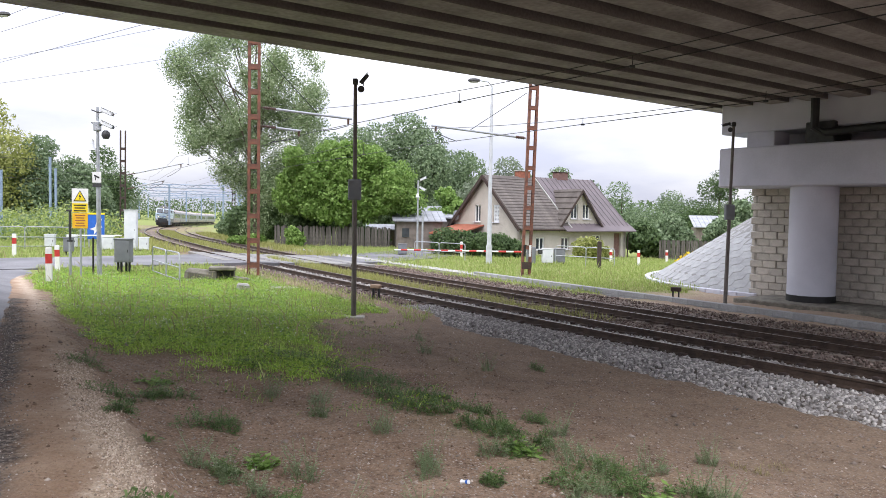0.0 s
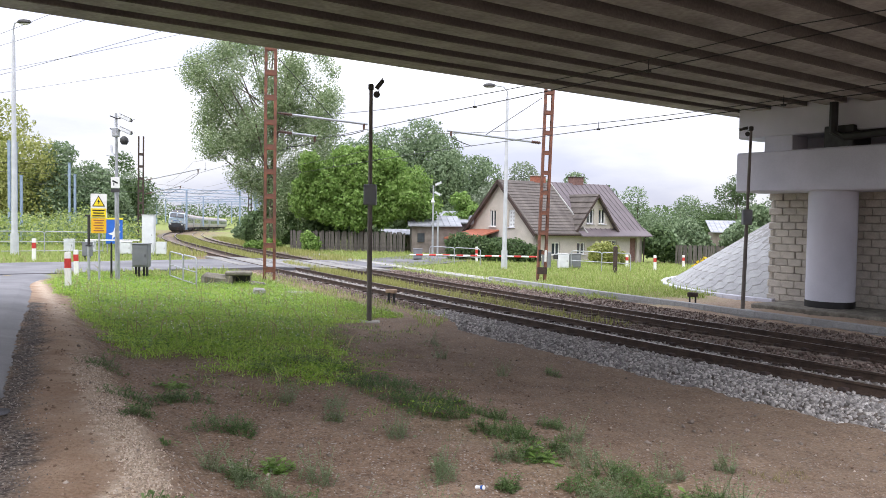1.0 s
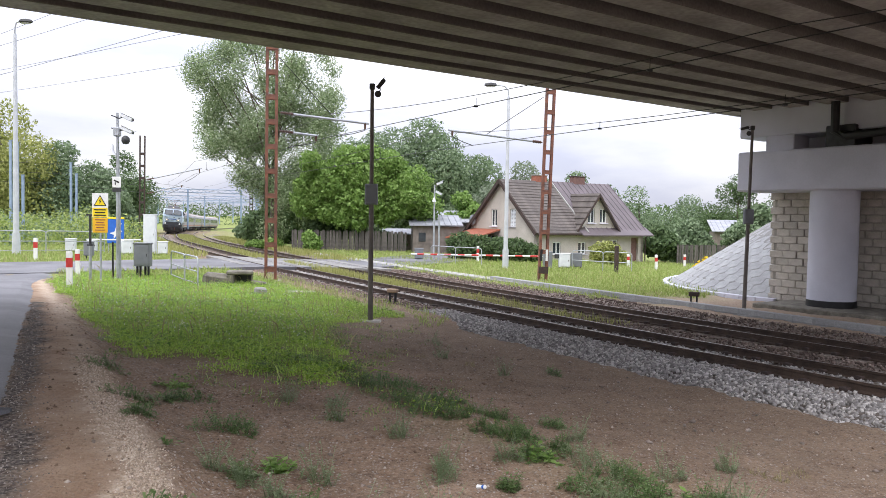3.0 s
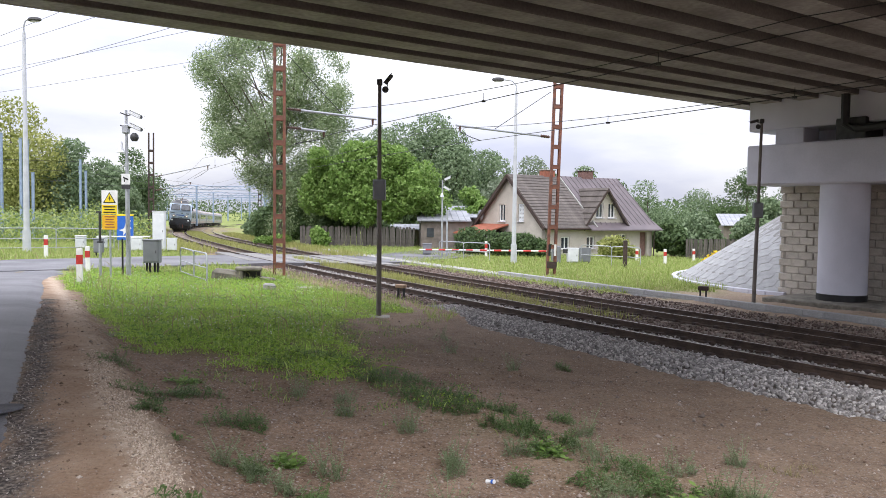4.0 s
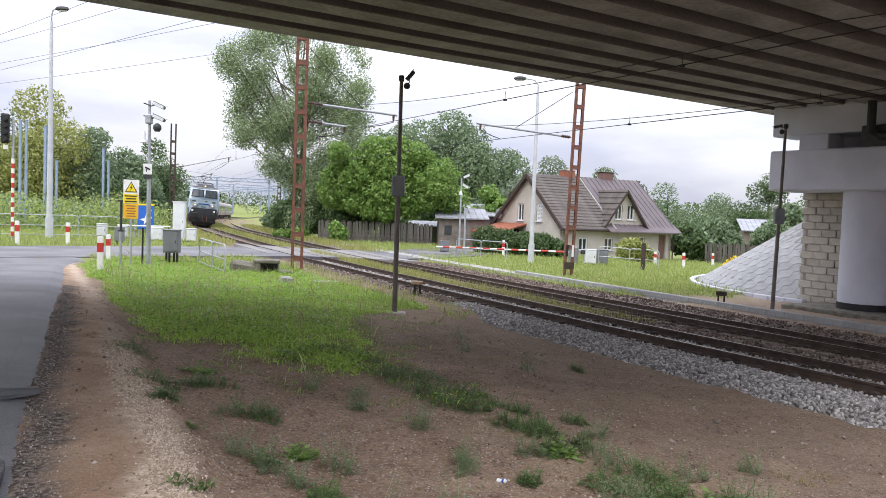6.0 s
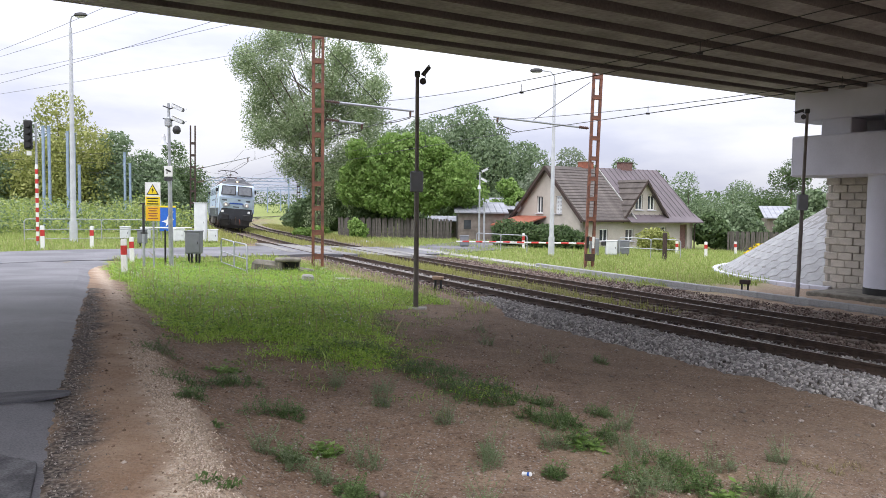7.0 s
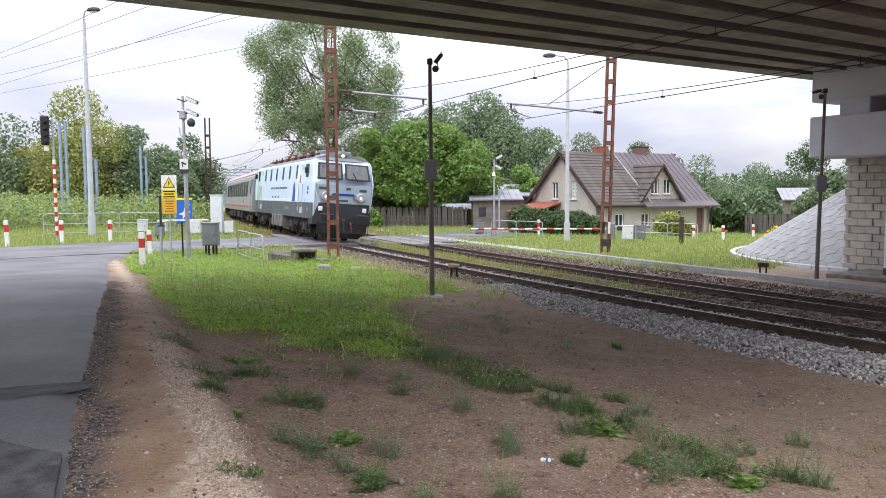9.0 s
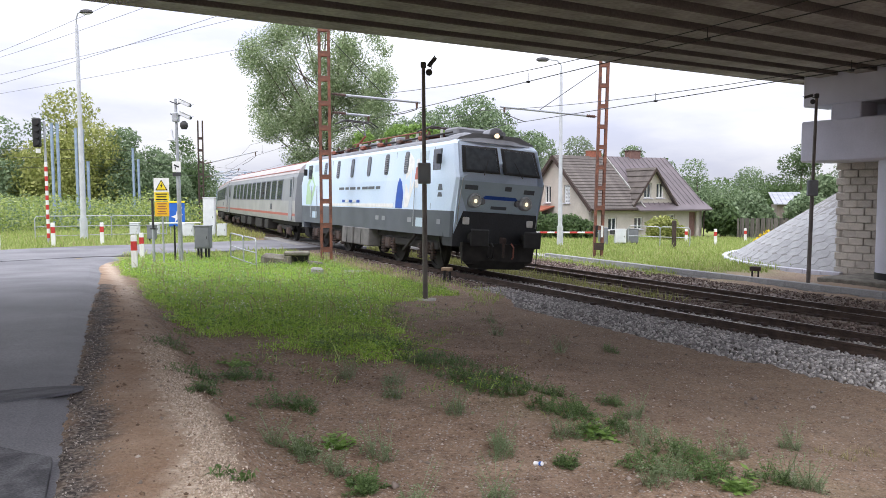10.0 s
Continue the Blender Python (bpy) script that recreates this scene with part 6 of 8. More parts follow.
# ---- lamps ----
def street_lamp(x, y, z, h, r0, arm, label):
    t = thing("street_lamp", x, y, z, 0, label, "street lamp", "street lamps")
    part("shaft", Shape().tube((0, 0, 1.0), (0, 0, h), r0 * 0.75, r0 * 0.42, 14), M_LAMPPOLE, t, smooth=True)
    part("base_sleeve", Shape().tube((0, 0, -0.3), (0, 0, 1.05), r0 * 1.05, r0, 14), M_LAMPPOLE, t, smooth=True)
    part("arm", Shape().bent([(0, 0, h - 0.05), (0, 0, h + 0.3), (arm * 0.3, 0, h + 0.55), (arm, 0, h + 0.62)], 0.035, 8), M_GALV, t, smooth=True)
    hd = part("lamp_head", Shape().loft([[(arm + 0.28 * math.copysign(1, arm) + 0.36 * k * math.cos(a), 0.15 * k * math.sin(a), h + zz) for a in np.linspace(0, 6.283, 17)[:-1]] for k, zz in ((0.75, 0.54), (1.0, 0.6), (0.8, 0.7), (0.3, 0.74))]), M_DARKSTEEL, t, smooth=True)
    part("diffuser", Shape().loft([[(arm + 0.28 * math.copysign(1, arm) + 0.26 * k * math.cos(a), 0.11 * k * math.sin(a), h + zz) for a in np.linspace(0, 6.283, 17)[:-1]] for k, zz in ((0.8, 0.5), (1.0, 0.54))]), M_LAMPOFF0, hd)
    return t


M_LAMPOFF0 = mat("frosted_diffuser", (0.55, 0.55, 0.53), (0.5, 0.5, 0.48), 0.3, bump=0)
street_lamp(-21.53, 36.77, gz(-21.53, 36.77), 10.6, 0.185, 0.25, "tall pale street lamp with a flat head across the road")
street_lamp(2.54, 41.67, -0.5, 9.3, 0.165, -0.7, "pale street lamp with a short arm by the far crossing")

# ---- the lowered barrier beyond the tracks ----
t = thing("level_crossing_barrier", 4.9, 43.2, -0.55, 0, "lowered red and white level crossing barrier", "barrier")
tip = Vector((-2.95, 47.2, -0.05)) - Vector((4.9, 43.2, -0.55))
root = Vector((0, 0, 0.68))
arm = part("arm", Shape().tube(root, tip, 0.05, 0.04, 10), M_WHITE, t)
for k in range(9):
    a, b = root.lerp(tip, (k + 0.5) / 9.5), root.lerp(tip, (k + 1.0) / 9.5)
    part("red_stripe", Shape().tube(a, b, 0.056, 0.053, 10), M_RED, arm)
part("drive_box", Shape().box(0.1, 0, 0.5, 0.5, 0.45, 0.95, bevel=0.03), M_CABGREY, t)
part("counterweight", Shape().box(0.7, -0.3, 0.72, 0.5, 0.12, 0.24, bevel=0.03), M_DARKSTEEL, t)
cabinet("relay_cabinet", 5.9, 43.0, -0.56, 4, 0.6, 0.4, 0.75, 0.12, M_CABWHITE, "pale grey cabinet beside the barrier", 2)
cabinet("relay_cabinet", 6.7, 43.8, -0.58, 4, 0.6, 0.4, 0.75, 0.12, M_CABGREY, "darker grey cabinet beside the barrier", 2)
cabinet("litter_bin", -2.55, 48.9, -0.5, 4, 0.55, 0.5, 0.62, 0.1, M_CABGREY, "grey bin near the barrier tip", 2)
t = thing("far_camera_pole", -1.57, 47.6, -0.5, 0, "slim white pole with small cameras by the far barrier", "pole")
part("shaft", Shape().tube((0, 0, -0.2), (0, 0, 4.75), 0.07, 0.045, 10), M_GALV, t)
cctv(t, Matrix.Translation((0.2, 0, 4.8)) @ Matrix.Rotation(radians(-25), 4, "Y"), 0.4)
cctv(t, Matrix.Translation((0.15, 0, 4.3)) @ Matrix.Rotation(radians(30), 4, "Y"), 0.4)
part("bell", Shape().tube((-0.02, -0.1, 3.7), (-0.02, -0.1, 3.95), 0.13, 0.05), M_CABWHITE, t)
t = thing("second_pole", -1.25, 47.3, -0.5, 0, "slim pale pole beside the camera pole", "pole")
part("shaft", Shape().tube((0, 0, -0.2), (0, 0, 2.9), 0.06, 0.055, 10), M_GALV, t)
t = thing("timber_post", 8.19, 39.9, -0.59, 0, "dark weathered timber post in the grass", "post")
part("shaft", Shape().box(0, 0, 0.65, 0.2, 0.2, 1.7, bevel=0.03), M_RUSTDARK, t)

# ---- signal, bare poles and gantries along the line ----
t = thing("railway_signal", -21.6, 33.7, gz(-21.6, 33.7), 20, "black railway signal head on a red and white mast", "signal")
part("mast", Shape().tube((0.12, 0, -0.2), (0.12, 0, 5.6), 0.06, 0.05, 10), M_GALV, t)
for k in range(8):
    part("band", Shape().tube((0.12, 0, 0.2 + k * 0.44), (0.12, 0, 0.42 + k * 0.44), 0.068, seg=10), M_RED, t)
    part("pale_band", Shape().tube((0.12, 0, 0.42 + k * 0.44), (0.12, 0, 0.64 + k * 0.44), 0.066, seg=10), M_WHITE, t)
hd = part("head", Shape().box(-0.18, -0.1, 5.05, 0.36, 0.16, 1.35, bevel=0.06), M_BLACK, t)
for k in range(4):
    part("hood", Shape().tube((-0.18, -0.18, 4.6 + k * 0.3), (-0.18, -0.36, 4.6 + k * 0.3), 0.12, 0.13, 12), M_BLACK, hd)
part("number_board", Shape().box(-0.15, -0.12, 4.22, 0.2, 0.03, 0.2), M_WHITE, t)
for x, y, h in ((-31.9, 50.9, 7.2), (-31.6, 51.1, 7.2), (-30.5, 51.5, 6.9), (-30.15, 51.7, 6.8), (-29.9, 51.9, 4.6), (-31.9, 62.3, 6.3), (-31.55, 62.5, 5.4)):
    t = thing("line_pole", x, y, gz(x, y), 0, "plain blue-grey steel pole without wires", "pole", "blue-grey poles")
    part("shaft", Shape().box(0, 0, h / 2 - 0.1, 0.17, 0.15, h + 0.2, bevel=0.02) , M_BLUEPOLE, t)
    part("foot_plate", Shape().box(0, 0, 0.06, 0.42, 0.36, 0.14, bevel=0.02), M_GALV, t)
    part("cap", Shape().box(0, 0, h, 0.2, 0.18, 0.04), M_BLUEPOLE, t)
for k, (s_, a, b, h) in enumerate(((128, 6.5, -11, 6.8), (168, 7, -16, 6.6), (205, 9, -22, 6.8), (245, 12, -28, 7), (290, 14, -34, 7.2))):
    A, B = line_at(s_, a), line_at(s_, b)
    t = thing("track_gantry", A[0], A[1], -0.4, 0, "distant grey steel gantry spanning the tracks", "gantry", "gantries")
    d = Vector((B[0] - A[0], B[1] - A[1], 0))
    for f in (0, 0.5, 1):
        part("leg", Shape().box(d.x * f, d.y * f, h / 2, 0.26, 0.26, h, bevel=0.02), M_BLUEPOLE, t)
    for dz in (0, -0.55):
        part("chord", Shape().tube((0, 0, h + dz), d + Vector((0, 0, h + dz)), 0.07, seg=6), M_BLUEPOLE, t)
    for i in range(16):
        a0_, b0_ = d * (i / 16) + Vector((0, 0, h - 0.55 * (i % 2))), d * ((i + 1) / 16) + Vector((0, 0, h - 0.55 * ((i + 1) % 2)))
        part("brace", Shape().tube(a0_, b0_, 0.035, seg=5), M_BLUEPOLE, t)
for k, (x, y, h) in enumerate(((-36, 135, 8.5), (-40, 160, 8.5), (-47, 190, 9), (-38, 175, 8.5), (-52, 215, 9), (-43, 210, 9), (-58, 88, 7.5), (-40, 78, 7.0))):
    t = thing("far_mast", x, y, -0.4, 0, "distant grey catenary mast", "mast", "far masts")
    part("shaft", Shape().box(0, 0, h / 2, 0.28, 0.22, h, bevel=0.02), M_BLUEPOLE, t)
    part("arm", Shape().tube((0, 0, h - 1.3), (-2.8, -0.6, h - 1.6), 0.04, seg=6), M_BLUEPOLE, t)
    part("stay", Shape().tube((0, 0, h - 0.4), (-2.4, -0.5, h - 1.55), 0.02, seg=5), M_BLUEPOLE, t)

# ---- overhead wires ----
for name, off, z, lift, label in (("contact_wire", 0.1, 5.12, 0.0, "thin contact wire over the near track"), ("messenger_wire", 0.1, 5.35, 0.7, "thin messenger wire over the near track"), ("contact_wire", -4.2, 4.86, 0.0, "thin contact wire over the far track"), ("messenger_wire", -4.2, 5.02, 0.6, "thin messenger wire over the far track")):
    pts = []
    for s_ in (-55, -20, 0, 19, 50, 90, 130, 170, 210):
        x, y, _ = line_at(s_, off + 0.15 * (-1) ** int(s_ / 7))
        pts.append((x, y, z + lift * float(np.clip((s_ - 8) / 12, 0, 1))))
    sag_wire(name, pts, 0.011 if lift == 0 else 0.009, 0.0 if lift == 0 else 0.25, label, "catenary wires")
for off, z in ((0.1, 5.12), (-4.2, 4.86)):
    for s_ in (-6, 3, 9, 24, 30, 36, 43):
        x, y, _ = line_at(s_, off)
        top = z + 0.12 + (0.35 if s_ > 10 else 0.1)
        tagged(part("dropper_clamp", Shape().tube((x, y, z - 0.03), (x, y, top), 0.008, seg=5).box(x, y, z, 0.1, 0.05, 0.05), M_WIRE), "small clamp and dropper on the wires", "clamp", "wire clamps")
x1, y1, _ = line_at(18.7, -1.3)
bracket("cantilever_arm", (-6.48, 27.2, 5.85), (x1, y1, 5.72), 0.45, "tubular catenary bracket with insulators on the near mast")
bracket("cantilever_arm", (-6.48, 27.2, 5.2), (-6.48 + (x1 + 6.48) * 0.42, 27.2 + (y1 - 27.2) * 0.42, 5.12), 0.4, "short lower bracket on the near mast", False)
x1, y1, _ = line_at(18.9, -4.9)
bracket("cantilever_arm", (3.55, 33.5, 5.55), (x1, y1, 5.75), 0.4, "tubular catenary bracket with a stay on the far mast")
x1, y1, _ = line_at(50.4, -0.6)
bracket("cantilever_arm", (-22.6, 54.8, 4.6), (x1, y1, 5.6), 0.6, "tubular catenary bracket on the mast at the curve", False)
x1, y1, _ = line_at(56, -4.2)
bracket("cantilever_arm", (-22.6, 54.8, 3.6), (-20.2, 55.6, 4.3), 0.3, "short lower bracket on the mast at the curve", False)
for i, (a, b) in enumerate((((-34.65, 48.98, 12.3), (-21.96, 39.28, 12.45)), ((-34.73, 48.93, 10.2), (-15.67, 36.8, 11.05)), ((-37.6, 53.02, 11.5), (-16.23, 41.97, 12.3)), ((-40.54, 57.07, 10.75), (-16.81, 47.09, 11.85)), ((-35.82, 50.6, 12.25), (-20.24, 40.19, 12.6)))):
    a, b = Vector(a), Vector(b)
    sag_wire("power_line_wire", [tuple(a - (b - a) * 1.5), tuple(b + (b - a) * 0.9)], 0.011, 0.6, "thin power line wire high over the road", "power line")

for a, b, z in ((6.1, 5.9, 0.25), (5.3, 5.2, 0.1), (4.5, 4.6, 0.1)):
    sag_wire("siding_wire", [(-62, 44, a + 0.6), (-31.9, 62.3, a), (-37.2, 100, b), (-40, 160, b)], 0.014, z, "thin wire along the siding below the bank", "siding wires")

# ---- grass, weeds and hedges ----
ax_x, ax_y = GX[0], GY[:, 0]


def mask_at(field, x, y):
    return field[np.clip(np.searchsorted(ax_y, y), 0, len(ax_y) - 1), np.clip(np.searchsorted(ax_x, x), 0, len(ax_x) - 1)]


def blades(name, rng, x, y, h, w, material, label, lean=0.35):
    """Upright tapering grass blades, each bent to one side."""
    n = len(x)
    z = surf(x, y) - 0.02
    a = rng.uniform(0, 6.283, n)
    dx, dy = np.cos(a) * w, np.sin(a) * w
    b = rng.uniform(0, 6.283, n)
    k = np.abs(rng.normal(0, lean, n))
    tx, ty = x + np.cos(b) * h * k, y + np.sin(b) * h * k
    mx, my = x + np.cos(b) * h * k * 0.35, y + np.sin(b) * h * k * 0.35
    v = np.stack([np.stack([x - dx * 0.5, y - dy * 0.5, z], -1), np.stack([mx + dx, my + dy, z + h * 0.55], -1), np.stack([tx, ty, z + h * (1 - 0.3 * k)], -1), np.stack([mx - dx, my - dy, z + h * 0.5], -1)], 1)
    return tagged(new(name, fast_mesh(name, v.reshape(-1, 3), np.arange(4 * n).reshape(-1, 4), material)), label, "grass", kind="stuff")


rng = np.random.default_rng(31)


def scatter(n, x0, x1, y0, y1, power=1.0, least=0.25):
    x, y = rng.uniform(x0, x1, n), rng.uniform(y0, y1, n)
    al, off = line_near(x, y)
    clump = 0.85 + 0.4 * np.sin(x * 1.9 + 1.3 * np.sin(y * 1.1)) * np.sin(y * 1.7 + x * 0.6)
    ok = (mask_at(grass, x, y) * clump > least + (1 - least) * rng.random(n) ** power * 0.9) & (off < 9.7)
    return x[ok], y[ok]


def clover(name, rng, x, y, low, high, size, material, label):
    """Small leaves that lie open to the sky, at uneven heights over the ground."""
    n = len(x)
    c = np.stack([x, y, surf(x, y) + rng.uniform(low, high, n) * (0.75 + 0.5 * np.sin(x * 2.3 + 2 * np.sin(y * 1.3)) ** 2)], -1)
    nrm = np.stack([rng.normal(0, 0.45, n), rng.normal(0, 0.45, n), np.ones(n)], -1)
    nrm /= np.linalg.norm(nrm, axis=1)[:, None]
    t = np.cross(nrm, rng.normal(size=(n, 3)))
    t /= np.linalg.norm(t, axis=1)[:, None]
    u = np.cross(nrm, t)
    sz = (size * rng.uniform(0.5, 1.4, n))[:, None]
    v = np.stack([c - t * sz, c + u * sz * 0.6 + nrm * sz * 0.15, c + t * sz, c - u * sz * 0.6 + nrm * sz * 0.15], 1)
    return tagged(new(name, fast_mesh(name, v.reshape(-1, 3), np.arange(4 * n).reshape(-1, 4), material)), label, "herbs", kind="stuff")


x, y = scatter(330000, -13, 2.5, 7.5, 27)
blades("grass", rng, x, y, rng.gamma(3, 0.017, len(x)) + 0.02, rng.uniform(0.004, 0.010, len(x)), L_GRASS, "green meadow grass on the slope", 0.7)
x, y = scatter(260000, -13, 2.0, 7.5, 27)
clover("meadow_herbs", rng, x, y, 0.015, 0.09, 0.016, L_HERB, "small-leaved green herbs among the grass")
x, y = scatter(60000, -13, 1.0, 7.5, 27, least=0.5)
clover("broad_herbs", rng, x, y, 0.03, 0.13, 0.026, L_WALNUT, "broader green leaves standing over the turf")
x, y = rng.uniform(-5, 3, 60000), rng.uniform(6.5, 17, 60000)
s_al, s_off = line_near(x, y)
foot = np.interp(s_off, (1, 3, 4, 5, 5.7, 6.3, 6.8, 7.3, 7.7, 8.15, 8.9, 9.4, 9.7, 10.0), (9.1, 8.6, 7.5, 6.3, 4.9, 3.0, 1.4, 0.5, 0.5, 1.3, 2.3, 2.5, 3.4, 5.5)) - s_al
patchy = np.sin(x * 3.1 + 2 * np.sin(y * 2.3)) * np.sin(y * 3.7 + 1.7 * np.sin(x * 2.9))
ok = (foot > -0.8) & (foot < 3.2) & (patchy > 0.25 + 0.2 * foot) & (s_off > 2.9) & (s_off < 9.9) & (rng.random(len(x)) < 0.9 - 0.25 * foot)
clover("stray_herbs", rng, x[ok], y[ok], 0.01, 0.07, 0.015, L_WEED, "low herbs straying over the bare soil")
blades("stray_grass", rng, x[ok][::2], y[ok][::2], rng.gamma(3, 0.02, len(x[ok][::2])) + 0.02, rng.uniform(0.003, 0.007, len(x[ok][::2])), L_FIELD, "thin grass straying over the bare soil", 0.6)
x, y = scatter(2600, -13, 1, 11, 25)
blades("dry_stalks", rng, x, y, rng.uniform(0.2, 0.45, len(x)), rng.uniform(0.004, 0.008, len(x)), L_DRY, "dry straw-coloured stalks in the grass")
x, y = scatter(7500, -12, 0, 11, 25)
p = np.stack([x, y, ground_z(x, y) + rng.uniform(0.06, 0.18, len(x))], -1)
v, f = leaf_cloud(rng, [(0, 0, 0, 1, 1, 1)], len(x), 0.015)
tagged(new("white_flowers", fast_mesh("white_flowers", (p[:, None] + (v.reshape(-1, 4, 3) - v.reshape(-1, 4, 3).mean(1, keepdims=True))).reshape(-1, 3), f, L_WHITEFL)), "tiny white flowers scattered in the grass", "flowers", kind="stuff")
# turf beyond the line and along the verge
x, y = rng.uniform(-34, 22, 210000), 26 + 36 * rng.random(210000) ** 1.3
al, off = line_near(x, y)
ok = (mask_at(grass, x, y) > 0.4) & ((off < -6.6) | (off > 2.3)) & ~((al > 22) & (al < 36) & (off > 2) & (off < 9.5) & (np.abs(x + 13 - (y - 31.5) * 0.6) < 2.6)) & (off < 30)
bx, by = x[ok], y[ok]
onroad = np.array([min((p - q[0]) ** 2 + (r - q[1]) ** 2 for q in ((-24, 16.5), (-21.5, 20.5), (-19, 24.5), (-17, 26.8), (-15.2, 29), (-13.3, 31.3), (-11.4, 33.6), (-9.3, 36.8), (-7.2, 40), (-5.3, 43.5), (-3.4, 47), (-1, 52), (1.5, 58))) for p, r in zip(bx, by)]) < np.where(by > 38.5, 3.2, 9.5)
bx, by = bx[~onroad], by[~onroad]
blades("verge_grass", rng, bx, by, rng.gamma(3, 0.034, len(bx)) + 0.03, rng.uniform(0.009, 0.021, len(bx)), L_FIELD, "green grass on the verges and beyond the tracks", 0.5)
x, y = rng.uniform(3, 22, 20000), rng.uniform(28, 56, 20000)
al, off = line_near(x, y)
ok = (off < -9.2) & (mask_at(grass, x, y) > 0.3)
blades("tall_weeds", rng, x[ok], y[ok], rng.gamma(3, 0.045, ok.sum()) + 0.04, rng.uniform(0.008, 0.018, ok.sum()), L_FIELD, "tall rank weeds before the gardens", 0.3)
x, y = rng.uniform(-9, 6, 110000), rng.uniform(11, 45, 110000)
al, off = line_near(x, y)
ok = (off < -1.35 - 0.15 * np.sin(al * 1.3)) & (off > -2.7 + 0.2 * np.sin(al * 0.9)) & (al > 5.5 + 2 * rng.random(len(x)))
blades("track_grass", rng, x[ok], y[ok], rng.gamma(3, 0.026, ok.sum()) + 0.38, rng.uniform(0.006, 0.014, ok.sum()), L_TRACK, "thin yellowish grass between the two tracks", 0.22)


ss2 = rng.uniform(33.5, 105, 42000)
oo = np.where(rng.random(42000) < 0.55, rng.normal(-2.0, 0.5, 42000), np.where(rng.random(42000) < 0.5, rng.uniform(1.5, 3.6, 42000), rng.uniform(-7.6, -5.7, 42000)))
ok = (rng.random(42000) < 0.6 + 0.4 * np.sin(ss2 * 0.9 + oo)) & (np.abs(oo + 4.75) > 0.15) & (np.abs(oo + 3.25) > 0.15) & (np.abs(oo + 0.75) > 0.15) & (np.abs(oo - 0.75) > 0.15)
ss2, oo = ss2[ok], oo[ok]
lx, ly, lh = (np.interp(ss2, LINE_S, LINE[:, i]) for i in range(3))
blades("curve_grass", rng, lx - np.sin(lh) * oo, ly + np.cos(lh) * oo, rng.gamma(3, 0.03, len(oo)) + 0.32, rng.uniform(0.012, 0.024, len(oo)), L_TRACK, "thin grass in the stone beds along the curve", 0.22)
k = rng.integers(0, len(bx), 12000)
blades("dry_verge_grass", rng, bx[k] + 0.05, by[k], rng.gamma(3, 0.045, 12000) + 0.04, rng.uniform(0.006, 0.014, 12000), L_DRY, "straw-coloured grass among the green beyond the tracks", 0.5)
x, y = rng.uniform(-9, 4, 40000), rng.uniform(14, 30, 40000)
al, off = line_near(x, y)
ok = (off > 1.3) & (off < 3.6) & (al > 8.0 + 1.5 * np.sin(x * 3)) & (al < 26) & (rng.random(len(x)) < np.clip((off - 0.9) / 1.4, 0, 1))
blades("shoulder_grass", rng, x[ok], y[ok], rng.gamma(3, 0.022, ok.sum()) + 0.05, rng.uniform(0.005, 0.010, ok.sum()), L_FIELD, "grass creeping over the ballast shoulder", 0.35)


